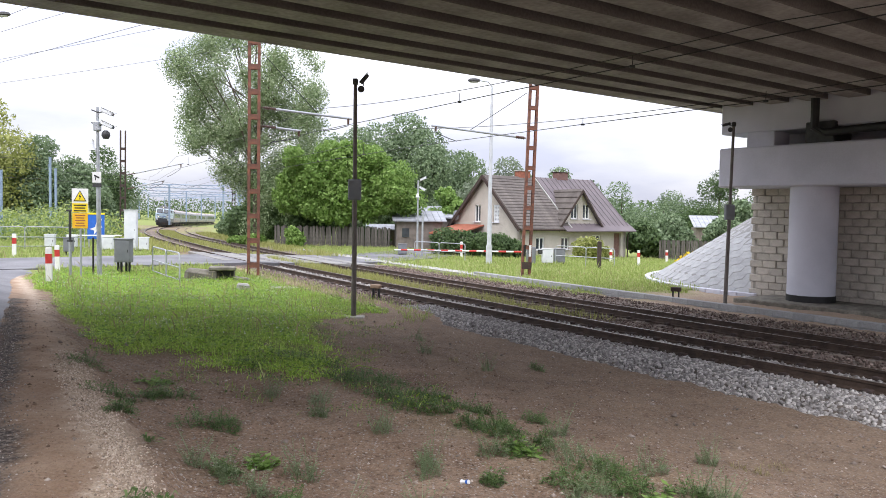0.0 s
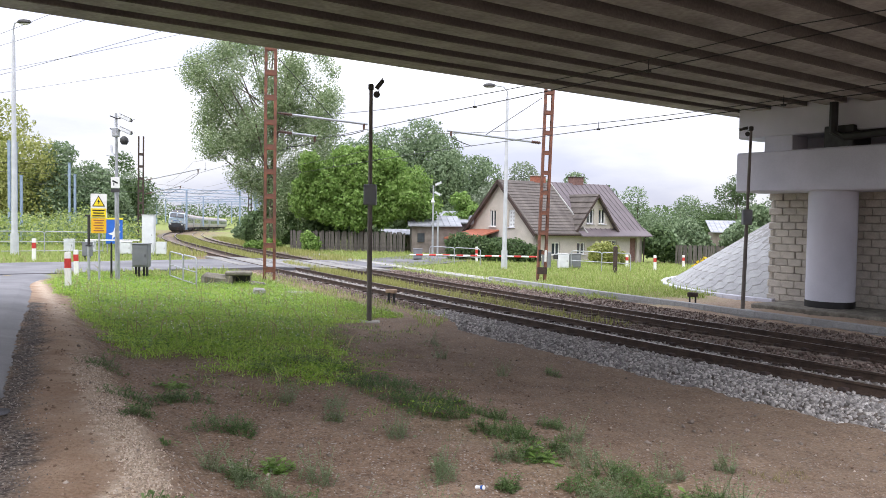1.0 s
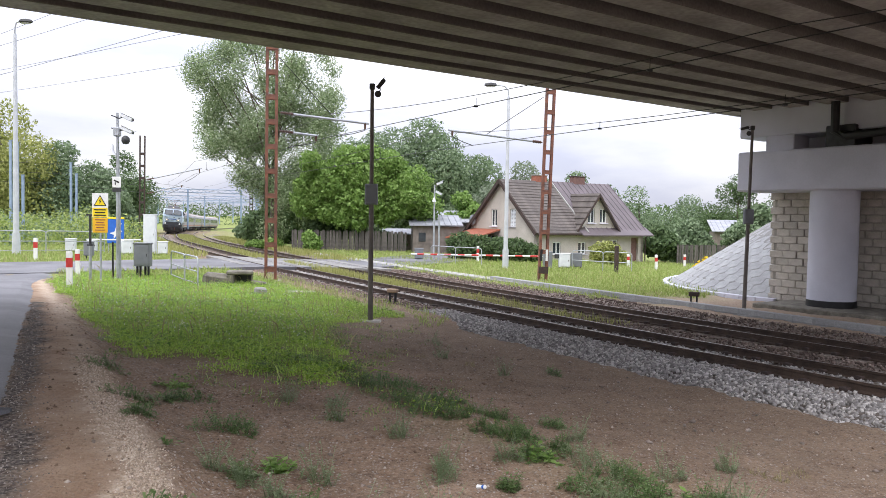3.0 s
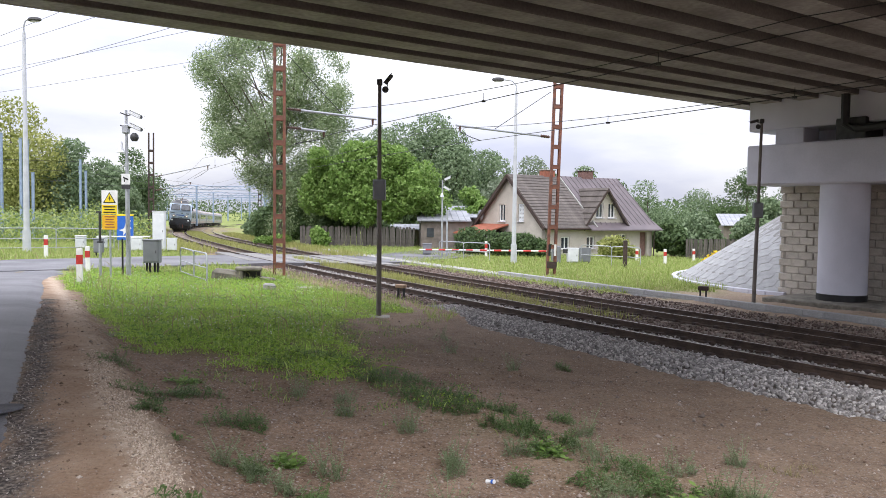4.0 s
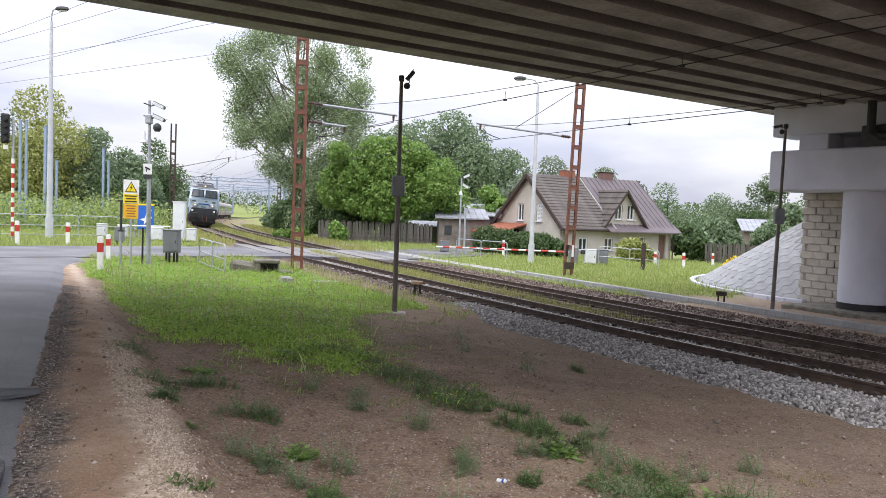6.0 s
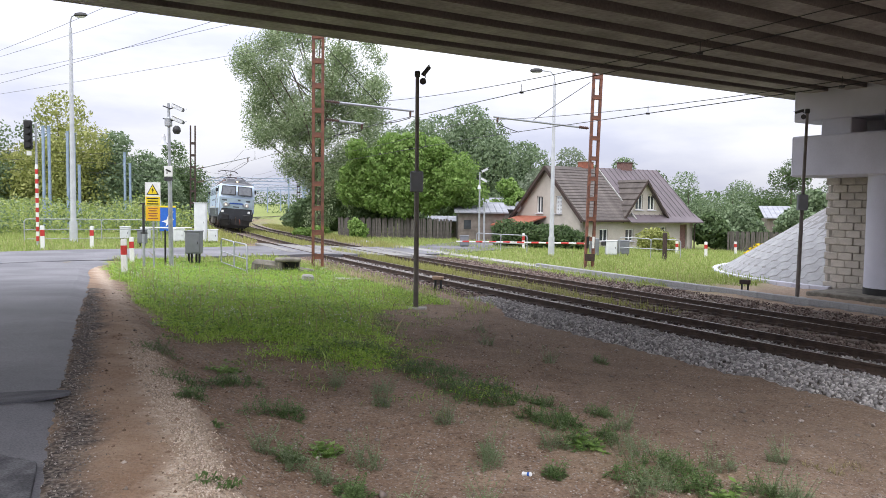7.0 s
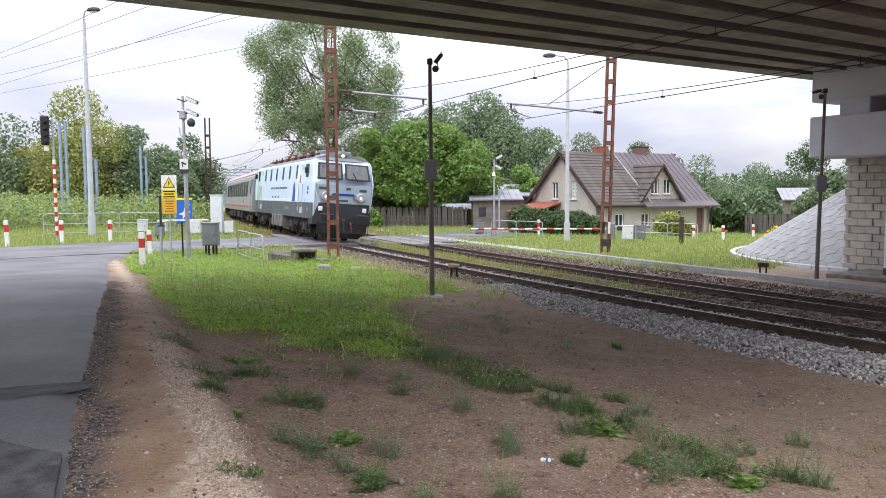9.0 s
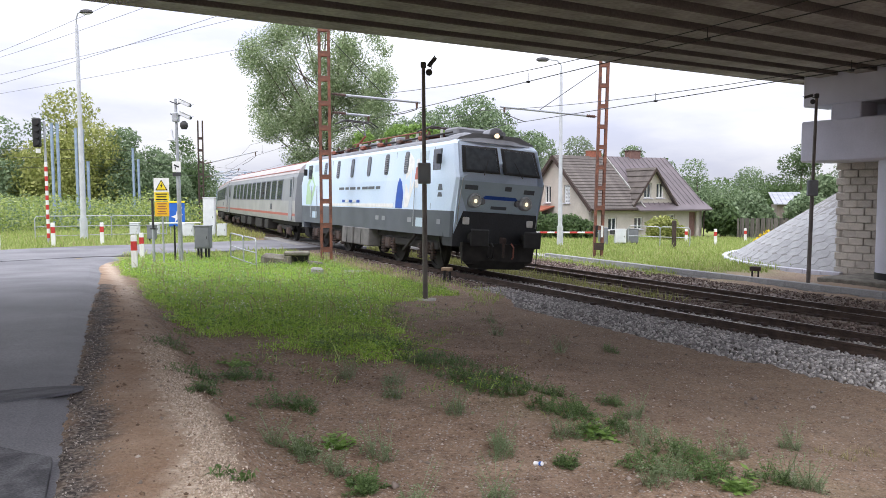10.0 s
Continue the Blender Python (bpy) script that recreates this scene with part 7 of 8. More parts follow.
def weed(seed, x, y, r, style):
    """A weed of one of four habits: leafy herb, thin tall stems, arching rosette, broad bright leaves."""
    g = np.random.default_rng(seed)
    label, leaf, stems, height, leaves, size = {
        "h": ("low leafy green weed on the bare soil", L_WEED, 26 + r * 110, 0.15, 12, 0.015),
        "t": ("thin grey-green weed with sparse upright stems", L_PALEWEED, 22 + r * 70, 0.27, 14, 0.012),
        "r": ("flat rosette weed with arching pointed leaves", L_WEED, 0, 0.1, 0, 0.0),
        "b": ("bright green broad-leaved weed", L_WALNUT, 14 + r * 40, 0.11, 9, 0.028),
        "d": ("tuft of dry yellowish grass", L_DRY, 20 + r * 40, 0.08, 0, 0.0)}[style]
    t = thing("weed", x, y, float(surf(x, y)[0]) - 0.008, 0, label, "weed", "weeds on the bare soil")
    st, vv, ff = Shape(), [], []

    def blade(p, d, w, rise):
        m = p + d * 0.55 + Vector((0, 0, rise))
        n = Vector((-d.y, d.x, 0)).normalized() * w
        k0 = len(vv)
        vv.extend([p, m + n, p + d + Vector((0, 0, rise * 0.5)), m - n])
        ff.append((k0, k0 + 1, k0 + 2, k0 + 3))

    for k in range(int(stems)):
        a, l_, up = g.uniform(0, 6.283), r * (g.random() ** 0.6 if g.random() < 0.8 else g.uniform(0.9, 1.5)), height * g.uniform(0.3, 1.2)
        up *= max(0.35, 1.2 - 0.7 * l_ / r)
        b0 = Vector((math.cos(a) * l_, math.sin(a) * l_, 0))
        b0.z = float(surf(x + b0.x, y + b0.y)[0]) - t.matrix_basis.translation.z - 0.005
        c = g.uniform(0, 6.283)
        e = b0 + Vector((math.cos(c) * up * 0.5, math.sin(c) * up * 0.5, up))
        st.tube(b0, e, 0.0025, 0.0012, 3)
        if not leaves:
            blade(b0, Vector((math.cos(c), math.sin(c), 0.3)) * up * 1.3, 0.003, up * 0.5)
        for i in range(leaves):
            b = g.uniform(0, 6.283)
            s_ = size * g.uniform(0.6, 1.5)
            blade(b0.lerp(e, 0.15 + 0.85 * i / leaves), Vector((math.cos(b), math.sin(b), g.uniform(-0.2, 0.5))) * s_ * 2, s_ * (0.55 if style == "b" else 0.4), 0.0)
    if style == "r":
        for k in range(20):
            a, q = g.uniform(0, 6.283), r * g.uniform(0.6, 1.2)
            st.tube((0, 0, 0), (math.cos(a) * q * 0.3, math.sin(a) * q * 0.3, 0.02), 0.003, 0.002, 3)
            blade(Vector((g.normal(0, 0.03), g.normal(0, 0.03), 0.01)), Vector((math.cos(a), math.sin(a), 0)) * q, 0.009, g.uniform(0.015, 0.06))
    tagged(part("stem", st, leaf, t), kind="stuff")
    ob = tagged(new("foliage", fast_mesh("foliage", np.array([tuple(q) for q in vv]), np.array(ff), leaf)), kind="stuff")
    ob.parent = t
    return t


VERGE_WEEDS = [
    ("r", -4.92, 10.37, 0.21), ("h", -3.81, 8.14, 0.19), ("h", -2.97, 6.99, 0.23), ("h", -2.62, 6.21, 0.11), ("r", -2.19, 5.67, 0.12), ("r", -1.70, 4.21, 0.08),
    ("r", -1.53, 4.16, 0.08), ("b", -3.02, 8.10, 0.16), ("h", -2.68, 7.51, 0.21), ("h", -2.73, 7.32, 0.12), ("h", -2.04, 6.56, 0.24), ("h", -1.82, 6.42, 0.11),
    ("h", -1.47, 5.18, 0.09), ("t", -1.40, 5.06, 0.08), ("b", -1.30, 5.55, 0.09), ("t", -1.72, 5.34, 0.08), ("t", -1.74, 7.82, 0.08), ("h", -0.94, 4.73, 0.10),
    ("h", -0.92, 4.54, 0.08), ("t", -1.18, 4.90, 0.08), ("t", -0.98, 5.44, 0.13), ("t", -1.13, 7.06, 0.08), ("t", -1.19, 7.62, 0.09), ("h", -1.35, 9.64, 0.29),
    ("h", -0.99, 8.97, 0.31), ("h", -0.76, 8.70, 0.26), ("h", -0.61, 8.04, 0.21)]
BAND_WEEDS = [
    ("h", -0.45, 7.95, 0.18), ("h", -0.32, 7.59, 0.20), ("h", -0.15, 7.81, 0.15), ("h", 0.01, 7.50, 0.13), ("h", 0.25, 7.90, 0.15), ("h", 0.30, 7.22, 0.14),
    ("h", 0.50, 7.21, 0.19), ("h", 0.54, 6.88, 0.16), ("h", 0.63, 6.39, 0.17), ("b", 0.72, 6.34, 0.13), ("h", 0.91, 6.62, 0.10), ("t", 0.43, 6.21, 0.08),
    ("t", -0.07, 5.56, 0.08), ("t", -0.09, 5.87, 0.08), ("t", -0.49, 6.64, 0.10), ("h", 0.41, 5.59, 0.08), ("t", 1.06, 6.43, 0.20), ("t", 1.18, 6.11, 0.24),
    ("h", 1.01, 5.62, 0.18), ("h", 1.29, 5.98, 0.21), ("t", 1.13, 5.41, 0.13), ("h", 1.40, 5.72, 0.18), ("h", 1.45, 5.47, 0.15), ("t", 1.73, 6.18, 0.12),
    ("b", 1.55, 5.25, 0.09), ("h", 1.83, 5.56, 0.17), ("t", 1.96, 5.47, 0.14)]
CLUMP_WEEDS = [
    ("t", 2.02, 5.32, 0.09), ("h", 0.97, 7.60, 0.13), ("t", 1.11, 7.04, 0.08), ("d", 2.64, 6.61, 0.08), ("d", 2.77, 6.48, 0.08), ("d", 3.05, 6.82, 0.12),
    ("t", 2.38, 6.67, 0.08), ("t", -0.55, 4.34, 0.08), ("t", -0.09, 4.62, 0.08), ("t", 0.96, 5.15, 0.08), ("h", -0.60, 9.32, 0.21), ("h", -1.62, 9.96, 0.27),
    ("h", -1.88, 10.10, 0.23), ("h", -2.17, 10.03, 0.23), ("h", -0.04, 8.42, 0.13), ("t", -0.44, 14.14, 0.13), ("t", -0.25, 12.51, 0.11), ("t", 0.65, 10.67, 0.08),
    ("h", 1.51, 11.91, 0.11), ("d", -1.09, 12.54, 0.19), ("d", -0.60, 12.18, 0.14), ("d", -1.18, 11.10, 0.17), ("d", 0.20, 11.62, 0.10), ("h", -2.35, 9.37, 0.22),
    ("h", -1.18, 8.91, 0.24), ("h", -0.90, 9.49, 0.22), ("h", -0.23, 8.44, 0.16), ("h", 0.45, 7.80, 0.13), ("h", 0.62, 6.76, 0.15)]
for i, (style, x, y, r) in enumerate(VERGE_WEEDS + BAND_WEEDS + CLUMP_WEEDS):
    weed(200 + i, x, y, r, style)


def hedge(name, seed, blobs, n, leaf, size, x, y, label, category="hedge"):
    r = np.random.default_rng(seed)
    t = thing(name, x, y, gz(x, y), 0, label, category)
    v, f = leaf_cloud(r, blobs, n, size, 0.5)
    ob = new("foliage", fast_mesh("foliage", v, f, leaf))
    ob.parent = t
    st = Shape()
    for b in blobs:
        st.tube((b[0], b[1], -0.1), (b[0], b[1], b[2] + b[5] * 0.5), 0.05, 0.02, 6)
    part("stem", st, M_BARK, t)
    return t


hedge("hedge", 1, [(-1.8, 0, 0.9, 1.0, 0.8, 1.0), (-0.6, 0, 0.8, 1.0, 0.8, 0.9), (0.6, 0, 0.75, 1.0, 0.8, 0.85), (1.8, 0, 0.7, 1.0, 0.8, 0.8), (2.7, 0, 0.5, 0.8, 0.7, 0.7)], 9000, L_DARK, 0.12, 2.0, 50.5, "dense dark green hedge before the house")
hedge("garden_shrub", 2, [(0, 0, 0.8, 1.1, 0.9, 0.8), (0.8, 0, 0.5, 0.8, 0.7, 0.5)], 3000, L_GOLD, 0.12, 9.9, 51.6, "yellowish garden shrub before the house", "shrub")
hedge("goldenrod", 3, [(0, 0, 0.5, 0.9, 0.7, 0.5), (0.9, 0.2, 0.4, 0.7, 0.6, 0.4), (-0.8, 0.1, 0.25, 0.5, 0.5, 0.3)], 2600, L_FLOWER, 0.08, 15.8, 47.6, "bright yellow goldenrod in flower", "flowers")
hedge("trackside_plant", 4, [(0, 0, 0.6, 0.7, 0.7, 0.7), (-0.3, 0, 1.1, 0.5, 0.5, 0.5)], 1500, L_WALNUT, 0.14, -11.09, 57.75, "leafy green plant beside the far track", "plant")
hedge("trackside_plant", 5, [(0, 0, 0.4, 1.0, 0.7, 0.5), (-1.4, 0, 0.35, 0.8, 0.6, 0.4)], 1800, L_WALNUT, 0.14, -15.2, 62.0, "low leafy plants beside the far track", "plant")
hedge("ivy_hedge", 6, [(-1.0, 0, 0.8, 1.1, 0.7, 1.0), (0.4, 0, 0.7, 1.0, 0.7, 0.9), (1.5, 0.2, 0.6, 0.8, 0.6, 0.7)], 5000, L_DARK, 0.13, -6.6, 63.0, "ivy-like hedge at the end of the board fence")
hedge("garden_shrub", 7, [(0, 0, 1.2, 1.6, 1.4, 1.3), (1.6, 0, 0.9, 1.3, 1.2, 1.0)], 5000, L_MID, 0.16, 20.5, 52.0, "round green shrub beyond the house", "shrub")
# rank growth on the bank across the road
rng = np.random.default_rng(55)
bl = []
for k in range(110):
    a, d = radians(rng.uniform(-46, -24)), rng.uniform(52, 84)
    x, y = d * math.sin(a), d * math.cos(a)
    r = rng.uniform(1.0, 2.4)
    bl.append((x, y, gz(x, y) + r * 0.35, r * 1.3, r, r * rng.uniform(0.5, 0.9)))
v, f = leaf_cloud(rng, bl, 80000, 0.12, 0.55)
growth = tagged(new("bank_growth", fast_mesh("bank_growth", v, f, [L_FIELD, L_MID])), "rank green shrubs and nettles on the bank", "shrubs", kind="stuff")
growth.data.polygons.foreach_set("material_index", (np.arange(len(growth.data.polygons)) // 7 % 3 == 0).astype(np.int32))

# ---- the train: local x forward, y to its left, z up from the rail heads ----
M_LOCOBLUE = mat("pale_blue_livery", (0.62, 0.73, 0.87), (0.54, 0.67, 0.83), 0.35, scale=0.6, fine=30, bump=0.02, spec=0.5)
M_LOCOFRONT = mat("sky_blue_front", (0.47, 0.58, 0.66), (0.41, 0.52, 0.60), 0.35, scale=1.0, fine=30, bump=0.02, spec=0.5)
M_LOCOGREY = mat("slate_grey_band", (0.105, 0.12, 0.14), (0.08, 0.092, 0.108), 0.45, scale=1.2, fine=30, bump=0.03)
M_LOCOROOF = mat("grey_loco_roof", (0.22, 0.23, 0.25), (0.16, 0.165, 0.18), 0.6, scale=1.2, fine=30, bump=0.04)
M_UNDER = mat("grimy_underframe", (0.030, 0.028, 0.026), (0.016, 0.015, 0.014), 0.8, scale=3, fine=30, bump=0.1)
M_DARKBLUE = mat("deep_blue_paint", (0.02, 0.09, 0.42), (0.018, 0.075, 0.36), 0.4, bump=0.02)
M_COACH = mat("grey_coach_side", (0.27, 0.285, 0.30), (0.22, 0.235, 0.25), 0.5, scale=0.8, fine=20, bump=0.03)
M_COACHLOW = mat("pale_coach_side", (0.38, 0.385, 0.375), (0.30, 0.305, 0.30), 0.5, scale=0.8, fine=20, bump=0.03)
M_COACHRED = mat("red_stripe", (0.42, 0.13, 0.10), (0.34, 0.11, 0.085), 0.5, bump=0.02)
M_COACHROOF = mat("coach_roof", (0.45, 0.42, 0.42), (0.36, 0.34, 0.34), 0.55, scale=1, fine=20, bump=0.04)
M_ROOFRED = mat("faded_red_roof", (0.45, 0.3, 0.28), (0.36, 0.25, 0.24), 0.6, bump=0.03)
M_TRAINGLASS = mat("train_glass", (0.075, 0.085, 0.095), (0.05, 0.058, 0.066), 0.06, spec=0.9, bump=0.0)
M_LOCOGREEN = mat("pale_green_livery", (0.42, 0.6, 0.38), (0.36, 0.53, 0.33), 0.4, bump=0.02)
M_LIGHT = glow_mat("lit_headlamp", (1.0, 0.80, 0.52), 1.3)
M_LAMPOFF = mat("lamp_lens", (0.5, 0.5, 0.48), (0.4, 0.4, 0.4), 0.15, spec=0.7, bump=0)
M_REDPART = mat("red_roof_gear", (0.27, 0.085, 0.055), (0.2, 0.065, 0.045), 0.6, bump=0.02)


def wheelset(parent, x, r):
    w = new("wheelset", None)
    w.empty_display_size = 0.1
    w.parent = parent
    w.matrix_basis = pose(x, 0, r)
    for sy in (-0.75, 0.75):
        d = Shape()
        prof = [(0.0, r * 0.12), (0.02, r * 0.3), (0.02, r * 0.82), (0.065, r * 0.84), (0.065, r), (-0.045, r), (-0.06, r + 0.03), (-0.07, r + 0.03), (-0.07, r * 0.84), (-0.02, r * 0.82), (-0.02, r * 0.3), (0.0, r * 0.12)]
        s_ = 1 if sy > 0 else -1
        rings = [[(q * math.cos(a), sy + s_ * p, q * math.sin(a)) for p, q in prof] for a in np.linspace(0, 6.2832, 25)]
        part("wheel", d.loft(rings, cap=False), M_UNDER, w, smooth=True)
    part("axle", Shape().tube((0, -0.95, 0), (0, 0.95, 0), 0.09), M_UNDER, w)
    return w


def loco():
    lo = thing("locomotive", 0, 0, 0, 0, "pale blue electric locomotive with lit headlamps", "locomotive")
    HLEN = 7.95
    # side shell: rings along x, section in y-z; z levels: sill, belt, window foot, eave, roof shoulder
    zl = [1.05, 1.55, 2.35, 3.45, 3.62]
    wl_ = [1.47, 1.49, 1.49, 1.43, 1.34]
    fx = [HLEN - 0.24, HLEN - 0.22, HLEN, HLEN - 0.36, HLEN - 0.46]

    def ring(k, inset, xs):
        w = [a - inset for a in wl_]
        return [(xs[i], w[i], zl[i]) for i in range(5)] + [(xs[i], -w[i], zl[i]) for i in range(4, -1, -1)]

    body = Shape()
    body.loft([ring(0, 0.10, [-v for v in fx]), ring(1, 0.0, [-v + 0.1 for v in fx]), ring(2, 0.0, [v - 0.1 for v in fx]), ring(3, 0.07, fx)])
    n = 10
    for i in range(3):
        for k in range(n):
            body.m[i * n + k] = 1 if k in (0, 8) else 0
    body.m = body.m[:]
    b = part("body", body, [M_LOCOBLUE, M_LOCOGREY], lo, "pale blue painted body")
    # roof with a cab brow at each end
    roof = Shape()
    rz = [(1.36, 3.60), (1.30, 3.72), (1.0, 3.86), (0.8, 3.96), (-0.8, 3.96), (-1.0, 3.86), (-1.30, 3.72), (-1.36, 3.60)]
    roof.loft([[(x, y * k, z) for y, z in rz] for x, k in ((-7.45, 0.97), (-7.1, 1.0), (7.1, 1.0), (7.45, 0.97))])
    rf = part("roof", roof, M_LOCOROOF, lo)
    for e in (1, -1):
        br = Shape()
        br.loft([[(e * x, y, 3.58) for x, y in ((7.50, -1.30), (7.58, -0.6), (7.58, 0.6), (7.50, 1.30), (6.7, 1.30), (6.7, -1.30))], [(e * x, y, 3.86) for x, y in ((7.28, -1.15), (7.40, -0.5), (7.40, 0.5), (7.28, 1.15), (6.6, 1.15), (6.6, -1.15))], [(e * x, y, 3.98) for x, y in ((7.1, -0.9), (7.2, -0.4), (7.2, 0.4), (7.1, 0.9), (6.6, 0.9), (6.6, -0.9))]])
        part("cab_brow", br, M_LOCOROOF, rf)
        lamp = part("top_headlamp", Shape().loft([[(e * x, r * math.cos(a), 3.92 + r * math.sin(a)) for a in np.linspace(0, 6.283, 21)[:-1]] for x, r in ((6.9, 0.22), (7.42, 0.26), (7.45, 0.22))]), M_LOCOROOF, lo, smooth=True)
        part("lens", Shape().tube((e * 7.43, 0, 3.92), (e * 7.465, 0, 3.92), 0.085, seg=18), M_LIGHT if e > 0 else M_LAMPOFF, lamp)
        # windscreens lie on the sloping upper face

        def face(y, z, out=0.0):
            xx = float(np.interp(z, zl, fx))
            return (e * (xx + out), y, z)

        for sy in (1, -1):
            fr, gl = Shape(), Shape()
            quad4 = [(0.07, 2.52), (1.30, 2.50), (1.22, 3.40), (0.07, 3.42)]
            inn = [(0.15, 2.60), (1.20, 2.585), (1.135, 3.32), (0.15, 3.34)]
            o4, i4 = [face(sy * a, z, 0.02) for a, z in quad4], [face(sy * a, z, 0.035) for a, z in inn]
            fr.add(o4 + i4 + [face(sy * a, z, -0.05) for a, z in quad4], [(0, 1, 5, 4), (1, 2, 6, 5), (2, 3, 7, 6), (3, 0, 4, 7), (0, 1, 9, 8), (1, 2, 10, 9), (2, 3, 11, 10), (3, 0, 8, 11)])
            ws = part("windscreen_frame", fr, M_BLACK, lo)
            gl.add([face(sy * a, z, 0.03) for a, z in inn] + [face(sy * a, z, 0.0) for a, z in inn], [(0, 1, 2, 3), (4, 5, 6, 7)])
            part("windscreen", gl, M_TRAINGLASS, ws, "dark tinted windscreen")
            part("wiper", Shape().tube(face(sy * 0.65, 2.45, 0.06), face(sy * 0.45, 2.95, 0.06), 0.012, seg=5), M_BLACK, ws)
            hl = part("headlamp", Shape().loft([[(e * x, sy * 0.86 + 1.15 * r * math.cos(a), 1.86 + r * math.sin(a)) for a in np.linspace(0, 6.283, 21)[:-1]] for x, r in ((7.6, 0.19), (7.93, 0.185), (7.96, 0.15), (7.93, 0.13))]), M_GALV, lo, smooth=True)
            part("lens", Shape().tube((e * 7.9, sy * 0.86, 1.86), (e * 7.945, sy * 0.86, 1.86), 0.125, seg=16), M_LAMPOFF, hl)
            part("bulb", Shape().tube((e * 7.93, sy * 0.86, 1.86), (e * 7.955, sy * 0.86, 1.86), 0.05, seg=14), M_LIGHT if e > 0 else M_LAMPOFF, hl)
            part("side_marker_lamp", Shape().tube((e * 7.7, sy * 0.6, 1.86), (e * 7.9, sy * 0.6, 1.86), 0.10, 0.085, 14), M_LOCOROOF, hl)
            part("marker_lamp", Shape().box(e * 7.84, sy * 1.08, 1.38, 0.08, 0.2, 0.14, bevel=0.02), M_WHITE, lo)
            bf = part("buffer", Shape().tube((e * 7.7, sy * 0.88, 1.06), (e * 8.3, sy * 0.88, 1.06), 0.11, seg=14), M_UNDER, lo)
            part("buffer_head", Shape().box(e * 8.34, sy * 0.88, 1.04, 0.06, 0.60, 0.40, bevel=0.03), M_BLACK, bf)
            part("handrail", Shape().bent([face(sy * 1.33, 1.30, 0.05), face(sy * 1.36, 1.75, 0.1), face(sy * 1.36, 2.35, 0.1)], 0.016, 5), M_GALV, lo)
            st = part("step_frame", Shape().bent([(e * 8.05, sy * 1.25, 0.95), (e * 8.05, sy * 1.25, 0.35), (e * 8.05, sy * 0.85, 0.35)], 0.018, 5), M_UNDER, lo)
        # grey nose panel, trim, lower dark front
        pan = Shape()
        rim = [(-1.36, 1.57), (1.36, 1.57), (1.41, 2.30), (-1.41, 2.30)]
        pan.loft([[face(y, z, 0.0) for y, z in rim], [face(y * 0.985, z, 0.018) for y, z in rim]])
        part("nose_panel", pan, M_LOCOFRONT, lo, "blue-grey nose panel")
        part("nose_band", Shape().loft([[face(y, z, 0.0) for y, z in ((-0.62, 1.92), (0.62, 1.92), (0.5, 2.0), (-0.5, 2.0))], [face(y, z, 0.035) for y, z in ((-0.62, 1.92), (0.62, 1.92), (0.5, 2.0), (-0.5, 2.0))]]), M_DARKBLUE, lo)
        for y0, wd, zz in ((-1.0, 0.42, 2.16), (0.95, 0.36, 2.14), (0.22, 0.22, 2.18)):
            part("nose_lettering", Shape().loft([[face(y, z, o) for y, z in ((y0 - wd / 2, zz - 0.05), (y0 + wd / 2, zz - 0.05), (y0 + wd / 2, zz + 0.05), (y0 - wd / 2, zz + 0.05))] for o in (0.015, 0.024)]), M_LOCOGREY, lo)
        part("number_plate", Shape().loft([[face(y, z, o) for y, z in ((-0.26, 1.66), (0.26, 1.66), (0.26, 1.75), (-0.26, 1.75))] for o in (0.015, 0.03)]), M_LOCOGREY, lo)
        apron = Shape()
        apron.loft([[(e * x, y, z) for x, y in ((7.72, -1.42), (7.82, -0.9), (7.82, 0.9), (7.72, 1.42), (7.2, 1.475), (7.2, -1.475))] for z in (0.80, 1.56)])
        part("buffer_beam", apron, M_LOCOGREY if e < 0 else mat("front_skirt_grey", (0.032, 0.035, 0.041), (0.022, 0.024, 0.028), 0.6, scale=2, fine=30), lo, "dark slate buffer beam")
        plow = Shape()
        plow.loft([[(e * 7.95, -1.18, 0.9), (e * 8.0, 0, 0.9), (e * 7.95, 1.18, 0.9), (e * 7.6, 1.1, 0.9), (e * 7.6, -1.1, 0.9)], [(e * 7.95, -1.12, 0.42), (e * 8.05, 0, 0.42), (e * 7.95, 1.12, 0.42), (e * 7.6, 1.0, 0.42), (e * 7.6, -1.0, 0.42)], [(e * 7.8, -0.8, 0.18), (e * 7.9, 0, 0.18), (e * 7.8, 0.8, 0.18), (e * 7.6, 0.7, 0.18), (e * 7.6, -0.7, 0.18)]])
        part("snow_plough", plow, M_UNDER, lo)
        part("coupling_hook", Shape().box(e * 8.15, 0, 1.02, 0.3, 0.09, 0.16, bevel=0.03).tube((e * 8.2, 0, 0.95), (e * 8.22, 0, 0.55), 0.04), M_RUSTDARK, lo)
        for sy in (-0.45, -0.3, 0.35):
            part("brake_hose", Shape().bent([(e * 8.03, sy, 0.92), (e * 8.17, sy, 0.82), (e * 8.15, sy + 0.02, 0.55), (e * 8.05, sy + 0.04, 0.5)], 0.022, 6), M_REDPART if sy == 0.35 else M_BLACK, lo)
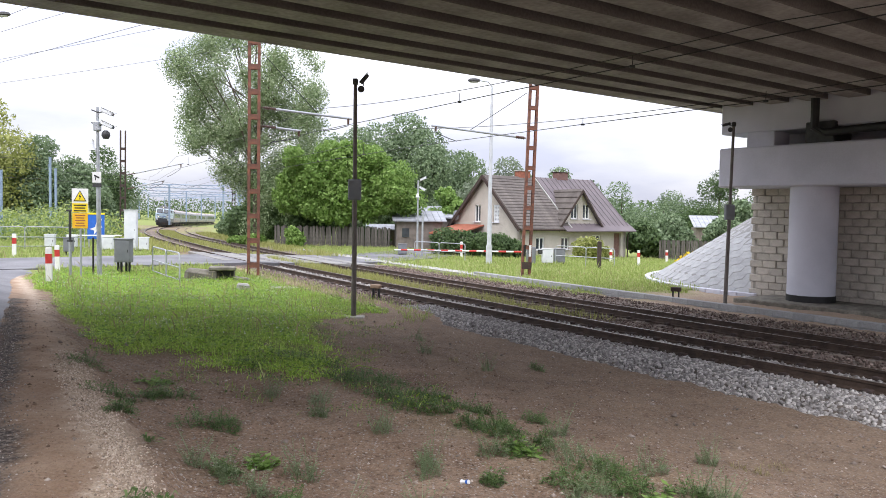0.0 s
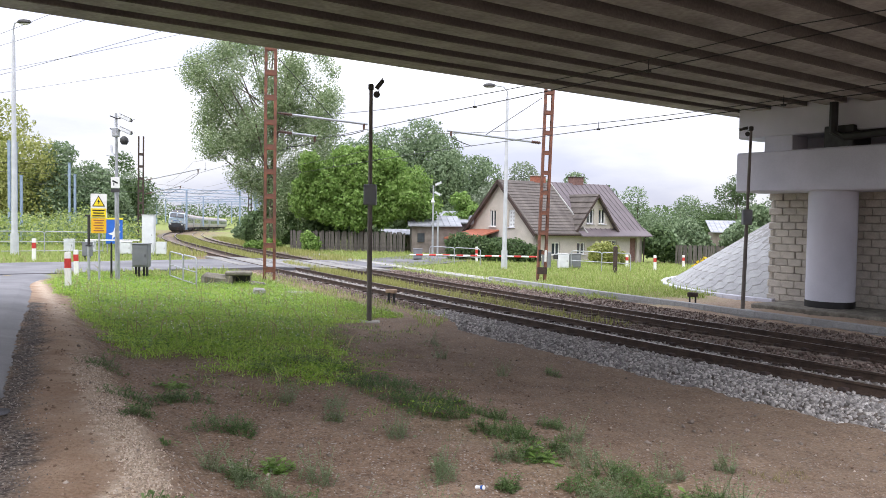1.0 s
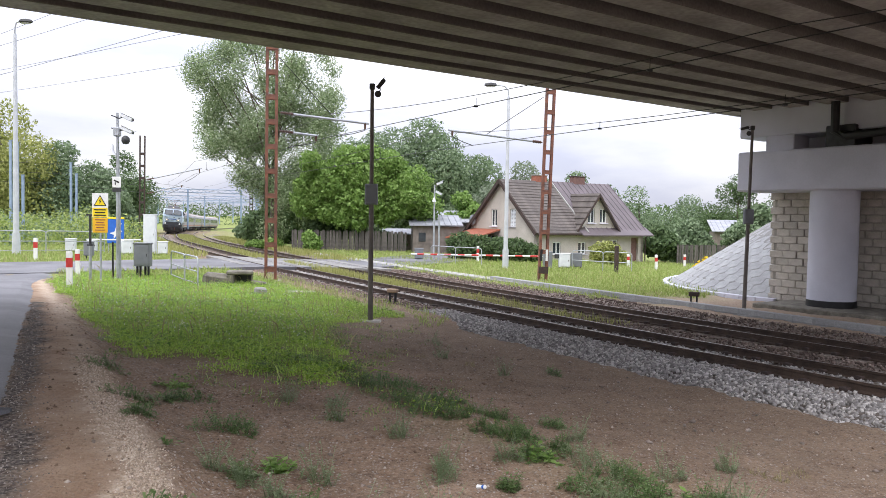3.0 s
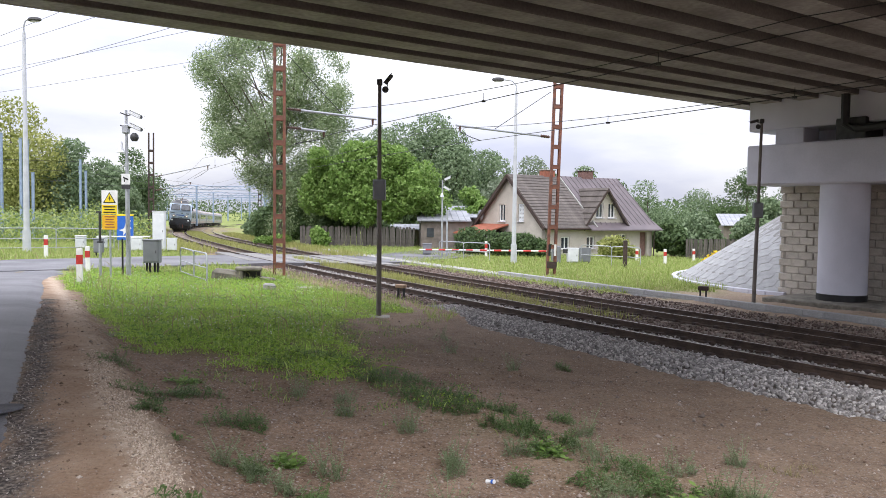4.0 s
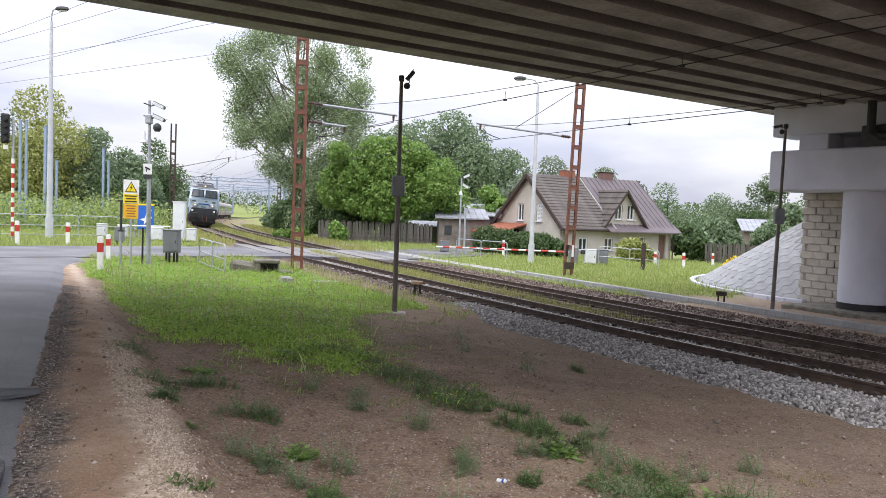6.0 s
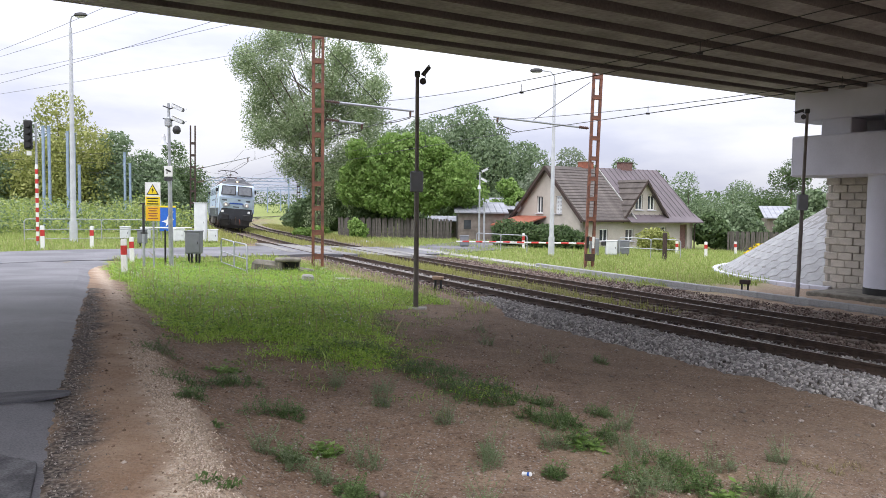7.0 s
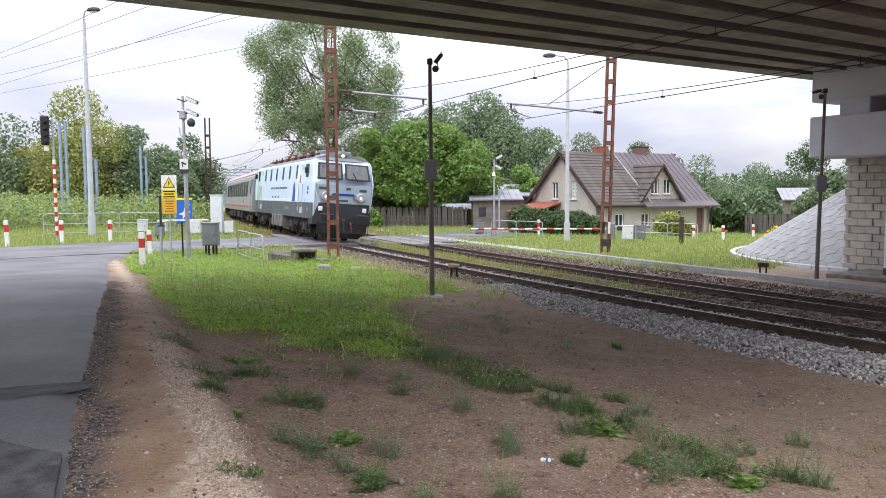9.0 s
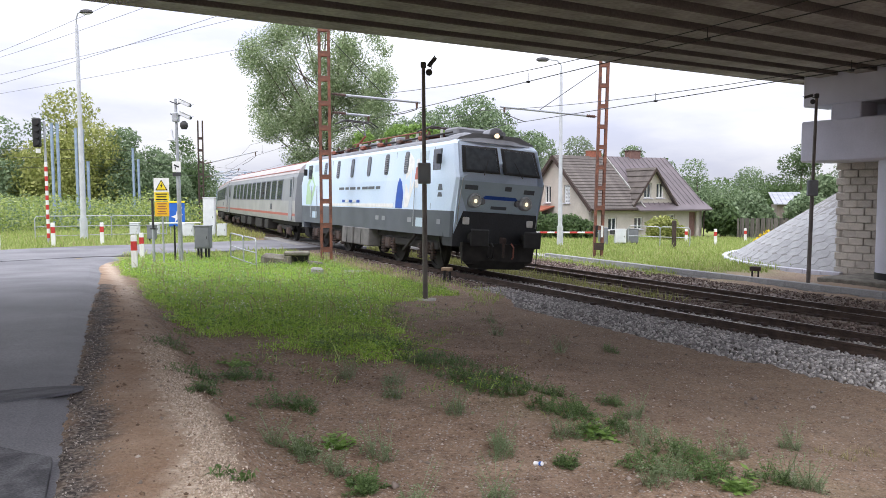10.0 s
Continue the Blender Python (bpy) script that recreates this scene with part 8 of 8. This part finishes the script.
    # flanks
    for sy in (1, -1):
        def side(z):
            return sy * float(np.interp(z, zl, wl_))

        for x in (-4.3, -2.6, -0.9, 0.9, 2.6, 4.3):
            grille = abs(x) > 4 or x == 2.6 or x == -2.6
            oval = [(x + 0.17 * math.copysign(abs(math.cos(a)) ** 0.5, math.cos(a)), 2.95 + 0.42 * math.copysign(abs(math.sin(a)) ** 0.5, math.sin(a))) for a in np.linspace(0, 6.283, 17)[:-1]]
            win = part("side_window_rim", Shape().loft([[(a, side(z) + sy * o, z) for a, z in oval] for o in (-0.02, 0.02)]), M_LOCOGREY, lo)
            inner = [(x + (a - x) * 0.8, 2.95 + (z - 2.95) * 0.9) for a, z in oval]
            part("pane", Shape().loft([[(a, side(z) + sy * o, z) for a, z in inner] for o in (0.0, 0.026)]), M_TRAINGLASS, win)
            if grille:
                for k in range(7):
                    part("louvre", Shape().box(x, side(2.7 + k * 0.08) + sy * 0.03, 2.68 + k * 0.085, 0.26, 0.025, 0.03), M_LOCOROOF, win)
        for x in (6.55, -6.55):
            part("cab_side_window", Shape().box(x, side(2.95) + 0, 2.95, 0.55, 0.05, 0.75, bevel=0.02), M_TRAINGLASS, lo)
            dr = part("cab_door", Shape().loft([[(x + (-0.95 if x > 0 else 0.95) + a, side(z) + sy * o, z) for a, z in ((-0.33, 1.2), (0.33, 1.2), (0.33, 3.3), (-0.33, 3.3))] for o in (-0.01, 0.012)]), M_LOCOFRONT, lo)
            for dx in (-0.4, 0.4):
                part("door_rail", Shape().tube((x + (-0.95 if x > 0 else 0.95) + dx, side(1.3) + sy * 0.06, 1.2), (x + (-0.95 if x > 0 else 0.95) + dx, side(2.2) + sy * 0.06, 2.3), 0.015, seg=5), M_GALV, lo)
            part("mirror", Shape().box(x + (0.38 if x > 0 else -0.38), side(2.9) + sy * 0.14, 2.95, 0.1, 0.16, 0.34, bevel=0.02), M_BLACK, lo)
        # lettering bars and the bright emblem panels
        for k in range(7):
            wd = (0.9, 0.35, 0.6, 0.3, 0.55, 0.8, 0.4)[k]
            part("slogan_bar", Shape().box(-2.0 + k * 0.66, side(2.2) + sy * 0.008, 2.18, min(wd, 0.58), 0.012, 0.075), M_LOCOGREY, lo)
        for pts4, mm in (([(-7.0, 1.6), (-6.1, 1.6), (-5.6, 2.3), (-6.3, 2.9), (-6.9, 2.4)], M_LOCOGREEN), ([(4.3, 1.6), (4.6, 1.6), (5.0, 2.2), (4.9, 3.0), (4.5, 3.3), (4.35, 2.6)], M_WHITE), ([(5.05, 2.35), (5.35, 2.35), (5.3, 2.75), (5.1, 2.75)], M_COACHRED), ([(-5.0, 1.58), (3.4, 1.58), (3.4, 1.72), (-5.0, 1.66)], M_WHITE), ([(4.2, 2.5), (4.45, 2.9), (4.4, 3.2), (4.1, 2.9)], M_WHITE)):
            part("livery_shape", Shape().loft([[(a, side(z) + sy * o, z) for a, z in pts4] for o in (0.0, 0.009)]), mm, lo)
        for x0 in (2.0, 2.6, 4.8, 6.9):
            part("marking_plate", Shape().box(x0, side(1.3) + sy * 0.008, 1.33, 0.3 if x0 < 5 else 0.24, 0.012, 0.1), M_COACH, lo)
        for x0 in (-3.4, 3.4, 6.3):
            part("panel_seam", Shape().loft([[(x0 + a, side(z) + sy * o, z) for a, z in ((-0.008, 1.57), (0.008, 1.57), (0.008, 3.4), (-0.008, 3.4))] for o in (0.0, 0.006)]), M_LOCOGREY, lo)
        for k in range(5):
            part("logo_bar", Shape().box(-1.7 + k * 0.42, side(1.8) + sy * 0.01, 1.78, 0.3, 0.014, 0.1), M_WHITE if k % 2 else M_DARKBLUE, lo)
        blob = [(3.6, 1.57), (4.15, 1.57), (4.2, 2.0), (4.05, 2.3), (3.85, 2.42), (3.72, 2.25), (3.62, 1.9)]
        part("blue_emblem", Shape().loft([[(a, side(z) + sy * o, z) for a, z in blob] for o in (0.0, 0.012)]), M_DARKBLUE, lo)
        for x0, z0, w, h in ((5.2, 2.6, 0.3, 0.9), (4.75, 2.3, 0.16, 0.7), (6.9, 2.15, 0.3, 0.14), (6.9, 1.98, 0.3, 0.1)):
            part("pattern_patch", Shape().loft([[(x0 + a * w / 2, side(z0 + b * h / 2) + sy * o, z0 + b * h / 2) for a, b in ((-1, -1), (1, -1), (0.6, 1), (-0.6, 1))] for o in (0.0, 0.012)]), M_WHITE if h > 0.5 else M_LOCOGREY, lo)
        # bogie frames, springs, boxes
        for bx in (4.2, -4.2):
            bo = part("bogie_frame", Shape().box(bx, sy * 1.12, 0.72, 4.6, 0.14, 0.26, bevel=0.04), M_UNDER, lo)
            for wx in (bx - 1.52, bx + 1.52):
                part("axle_box", Shape().box(wx, sy * 1.16, 0.62, 0.42, 0.24, 0.36, bevel=0.05), M_RUSTDARK, bo)
                for dx in (-0.42, 0.42):
                    sp = Shape()
                    for k in range(5):
                        sp.tube((wx + dx, sy * 1.18, 0.32 + k * 0.09), (wx + dx, sy * 1.18, 0.36 + k * 0.09), 0.12, seg=10)
                    part("coil_spring", sp.tube((wx + dx, sy * 1.18, 0.28), (wx + dx, sy * 1.18, 0.8), 0.06), M_RUSTDARK, bo)
            part("damper", Shape().tube((bx, sy * 1.3, 0.45), (bx + 0.9, sy * 1.3, 1.0), 0.05), M_UNDER, bo)
            part("sand_pipe", Shape().bent([(bx + 2.35, sy * 1.2, 1.0), (bx + 2.35, sy * 1.1, 0.5), (bx + 2.2, sy * 0.9, 0.15)], 0.03, 6), M_UNDER, bo)
        for x, w in ((0.55, 1.5), (-1.0, 1.2)):
            bxp = part("equipment_box", Shape().box(x, sy * 1.2, 0.72, w, 0.5, 0.62, bevel=0.03), mat("equipment_grey", (0.17, 0.165, 0.16), (0.11, 0.108, 0.105), 0.7, scale=3), lo)
            part("box_seam", Shape().box(x, sy * 1.455, 0.72, 0.03, 0.012, 0.56), M_UNDER, bxp)
    part("underframe", Shape().box(0, 0, 0.95, 15.4, 2.3, 0.22), M_UNDER, lo)
    # roof gear
    for x in (-4.6, 4.6):
        base = part("pantograph_base", Shape().box(x, 0, 4.06, 1.6, 1.5, 0.06, bevel=0.02), M_REDPART, lo)
        for sx in (-0.7, 0.7):
            for sy in (-0.6, 0.6):
                part("roof_insulator", Shape().tube((x + sx, sy, 3.94), (x + sx, sy, 4.2), 0.07, 0.05), M_INSUL, base)
        up = x < 0
        knee, head = ((x + 1.0, 0, 4.72), (x - 0.2, 0, 5.42)) if up else ((x + 1.1, 0, 4.28), (x - 0.6, 0, 4.42))
        part("lower_arm", Shape().tube((x - 0.5, 0, 4.15), knee, 0.045), M_REDPART, base)
        part("upper_arm", Shape().tube(knee, (head[0], -0.3, head[2]), 0.025).tube(knee, (head[0], 0.3, head[2]), 0.025), M_DARKSTEEL, base)
        for dx in (-0.2, 0.2):
            part("collector_strip", Shape().bent([(head[0] + dx, -0.95, head[2] - 0.18), (head[0] + dx, -0.6, head[2]), (head[0] + dx, 0.6, head[2]), (head[0] + dx, 0.95, head[2] - 0.18)], 0.03, 6), M_DARKSTEEL, base)
    for x in (-2.2, -1.0, 0.4, 1.6, 2.7):
        part("roof_housing", Shape().box(x, 0.2 * math.sin(x * 3), 4.08, 0.75, 1.2, 0.3, bevel=0.05), M_LOCOROOF, lo)
        part("bus_insulator", Shape().tube((x + 0.5, -0.5, 3.95), (x + 0.5, -0.5, 4.3), 0.06, 0.04), M_INSUL, lo)
    for k in range(13):
        x = -6.0 + k * 0.92
        part("roof_bracket", Shape().box(x, 0.72 * (-1) ** k, 4.02, 0.34, 0.5, 0.14, bevel=0.03), M_REDPART if k % 3 else M_INSUL, lo)
        part("roof_insulator", Shape().tube((x + 0.3, -0.78, 3.94), (x + 0.3, -0.78, 4.22), 0.055, 0.045, 8), M_INSUL if k % 2 else M_LAMPOFF, lo)
    part("roof_conduit", Shape().bent([(-6.6, -0.82, 4.05), (-2, -0.84, 4.08), (2, -0.82, 4.05), (6.2, -0.84, 4.06)], 0.03, 6), M_UNDER, lo)
    part("bus_bar", Shape().bent([(-3.6, -0.5, 4.32), (-1, -0.5, 4.33), (1.6, -0.5, 4.33), (3.6, -0.5, 4.32)], 0.025, 6), M_REDPART, lo)
    part("roof_resistor_box", Shape().box(5.9, 0, 4.1, 0.9, 1.5, 0.26, bevel=0.06), M_LOCOROOF, lo)
    part("horn", Shape().tube((6.6, 0.5, 4.06), (7.0, 0.5, 4.06), 0.03, 0.07), M_LOCOROOF, lo)
    # the body stands on a high sill: its levels above the buffers, and its breadth
    for ob in lo.children_recursive:
        if not ob.name.startswith(("bogie", "axle_box", "coil", "damper", "sand_pipe", "equipment", "box_seam", "snow", "brake")):
            co = np.empty(len(ob.data.vertices) * 3, np.float32)
            ob.data.vertices.foreach_get("co", co)
            co = co.reshape(-1, 3)
            co[:, 2] = np.interp(co[:, 2], (0, 1.05, 1.56, 1.86, 2.35, 2.50, 3.42, 3.62, 3.96, 6), (0, 1.02, 1.76, 2.05, 2.66, 2.83, 3.60, 3.74, 3.98, 6.02))
            co[:, 1] *= 0.955
            ob.data.vertices.foreach_set("co", co.ravel())
            ob.data.update()
    wheels = [wheelset(lo, x, 0.625) for x in (5.72, 2.68, -2.68, -5.72)]
    return lo, wheels


def coach(first):
    co = thing("passenger_coach", 0, 0, 0, 0, "grey passenger coach with a red stripe along its foot", "coach", "coaches of the train")
    HLEN = 13.1
    zl, wl_ = [0.95, 1.22, 1.34, 1.95, 3.05, 3.30], [1.34, 1.40, 1.40, 1.41, 1.36, 1.27]
    b = Shape()
    ring = [(w, z) for w, z in zip(wl_, zl)]
    sec = ring + [(-w, z) for w, z in ring[::-1]]
    b.loft([[(x, y, z) for y, z in sec] for x in (-HLEN, HLEN)])
    # wall bands: skirt, red stripe, pale lower side, grey window band
    order = [1, 2, 1, 0, 0, 0, 0, 0, 1, 2, 1, 0]
    for k in range(12):
        b.m[k] = order[k]
    part("body", b, [M_COACH, M_COACHLOW, M_COACHRED], co, "grey coach body")
    r = Shape()
    rz = [(1.30, 3.27), (1.16, 3.55), (0.9, 3.78), (0.5, 3.92), (-0.5, 3.92), (-0.9, 3.78), (-1.16, 3.55), (-1.30, 3.27)]
    rf = part("roof", r.loft([[(x, y, z) for y, z in rz] for x in (-HLEN, HLEN)]), M_COACHROOF, co, smooth=True)
    for y, z in ((1.235, 3.43), (-1.235, 3.43), (0.72, 3.865), (-0.72, 3.865)):
        part("roof_rib", Shape().box(0, y, z, 2 * HLEN - 0.2, 0.035, 0.035), M_COACHRED, rf)
    glass = mesh_of("window_pane", Shape().box(0, 0, 0, 1.26, 0.03, 0.98, bevel=0.012), M_TRAINGLASS)
    rim = mesh_of("window_rim", Shape().box(0, 0, 0, 1.36, 0.022, 1.08, bevel=0.008), M_LOCOGREY)
    for sy in (1, -1):
        for k in range(11):
            w = new("window_rim", rim)
            w.parent, w.matrix_basis = co, pose(-9.0 + k * 1.8, sy * 1.386, 2.5, sy * 2.6)
            g = new("pane", glass)
            g.parent, g.matrix_basis = w, pose(0, sy * 0.008, 0)
        for x in (-12.0, 12.0):
            d = part("coach_door", Shape().box(x, sy * 1.405, 2.05, 0.82, 0.03, 2.1, bevel=0.012), M_COACH, co)
            part("pane", Shape().box(x, sy * 1.418, 2.55, 0.4, 0.02, 0.85, bevel=0.01), M_TRAINGLASS, d)
            part("door_rail", Shape().tube((x + 0.5, sy * 1.44, 1.2), (x + 0.5, sy * 1.44, 2.2), 0.015, seg=5), M_GALV, d)
        part("number_panel", Shape().box(6.6, sy * 1.412, 1.62, 0.5, 0.014, 0.3), M_LOCOGREY, co)
        for bx in (9.5, -9.5):
            bo = part("bogie_frame", Shape().box(bx, sy * 1.08, 0.6, 3.6, 0.14, 0.22, bevel=0.04), M_UNDER, co)
            for wx in (-1.25, 1.25):
                part("axle_box", Shape().box(bx + wx, sy * 1.15, 0.48, 0.34, 0.2, 0.3, bevel=0.04), M_RUSTDARK, bo)
                for dx in (-0.32, 0.32):
                    part("coil_spring", Shape().tube((bx + wx + dx, sy * 1.15, 0.28), (bx + wx + dx, sy * 1.15, 0.62), 0.09), M_RUSTDARK, bo)
        for x, w in ((-4.5, 2.0), (-1.6, 1.6), (2.2, 2.4), (5.0, 1.2)):
            part("underfloor_box", Shape().box(x, sy * 1.05, 0.62, w, 0.6, 0.5, bevel=0.03), M_UNDER, co)
    part("underframe", Shape().box(0, 0, 0.86, 25.6, 2.2, 0.2), M_UNDER, co)
    for e in (1, -1):
        part("gangway", Shape().box(e * 13.28, 0, 2.3, 0.4, 1.2, 2.4, bevel=0.08), M_BLACK, co)
        for sy in (1, -1):
            bf = part("buffer", Shape().tube((e * 13.0, sy * 0.88, 1.02), (e * 13.42, sy * 0.88, 1.02), 0.1), M_UNDER, co)
            part("buffer_head", Shape().tube((e * 13.4, sy * 0.88, 1.02), (e * 13.45, sy * 0.88, 1.02), 0.22), M_UNDER, bf)
    return co


locomotive, loco_wheels = loco()
first_coach = coach(True)
coaches = [first_coach] + [copy_thing(first_coach, pose(0, -200 - 30 * k, 0)) for k in range(4)]
coach_wheels = [[wheelset(c, x, 0.46) for x in (10.75, 8.25, -8.25, -10.75)] for c in coaches]

SPEED, S_END = 14.85, 10.2


def ride(front_s, half, pivot):
    """The pose of a vehicle whose leading end is at front_s, riding on two bogies on the canted track."""
    a, b = line_at(front_s + half - pivot), line_at(front_s + half + pivot)
    za, zb = (float(line_z(front_s + half + q)) for q in (-pivot, pivot))
    mid_ = ((a[0] + b[0]) / 2, (a[1] + b[1]) / 2, -0.0525 + (za + zb) / 2)
    h = math.atan2(a[1] - b[1], a[0] - b[0])
    return Matrix.Translation(mid_) @ Matrix.Rotation(h, 4, "Z") @ Matrix.Rotation(-math.atan2(za - zb, 2 * pivot), 4, "Y") @ Matrix.Rotation(-CANT, 4, "X")


def motions():
    times = [k * 0.25 for k in range(41)]
    fronts = [S_END + SPEED * (10 - t) for t in times]
    walk(locomotive, [(t, ride(f, 8.35, 4.2)) for t, f in zip(times, fronts)])
    for k, c in enumerate(coaches):
        gap = 16.74 + k * 26.9
        walk(c, [(t, ride(f + gap, 13.45, 9.5)) for t, f in zip(times, fronts)])
    steps_ = [k / FPS for k in range(301)]
    for wheels_, r in [(loco_wheels, 0.625)] + [(w, 0.46) for w in coach_wheels]:
        for w in wheels_:
            x = w.matrix_basis.translation.x
            walk(w, [(t, Matrix.Translation((x, 0, r)) @ Matrix.Rotation(SPEED * t / r, 4, "Y")) for t in steps_])


motions()
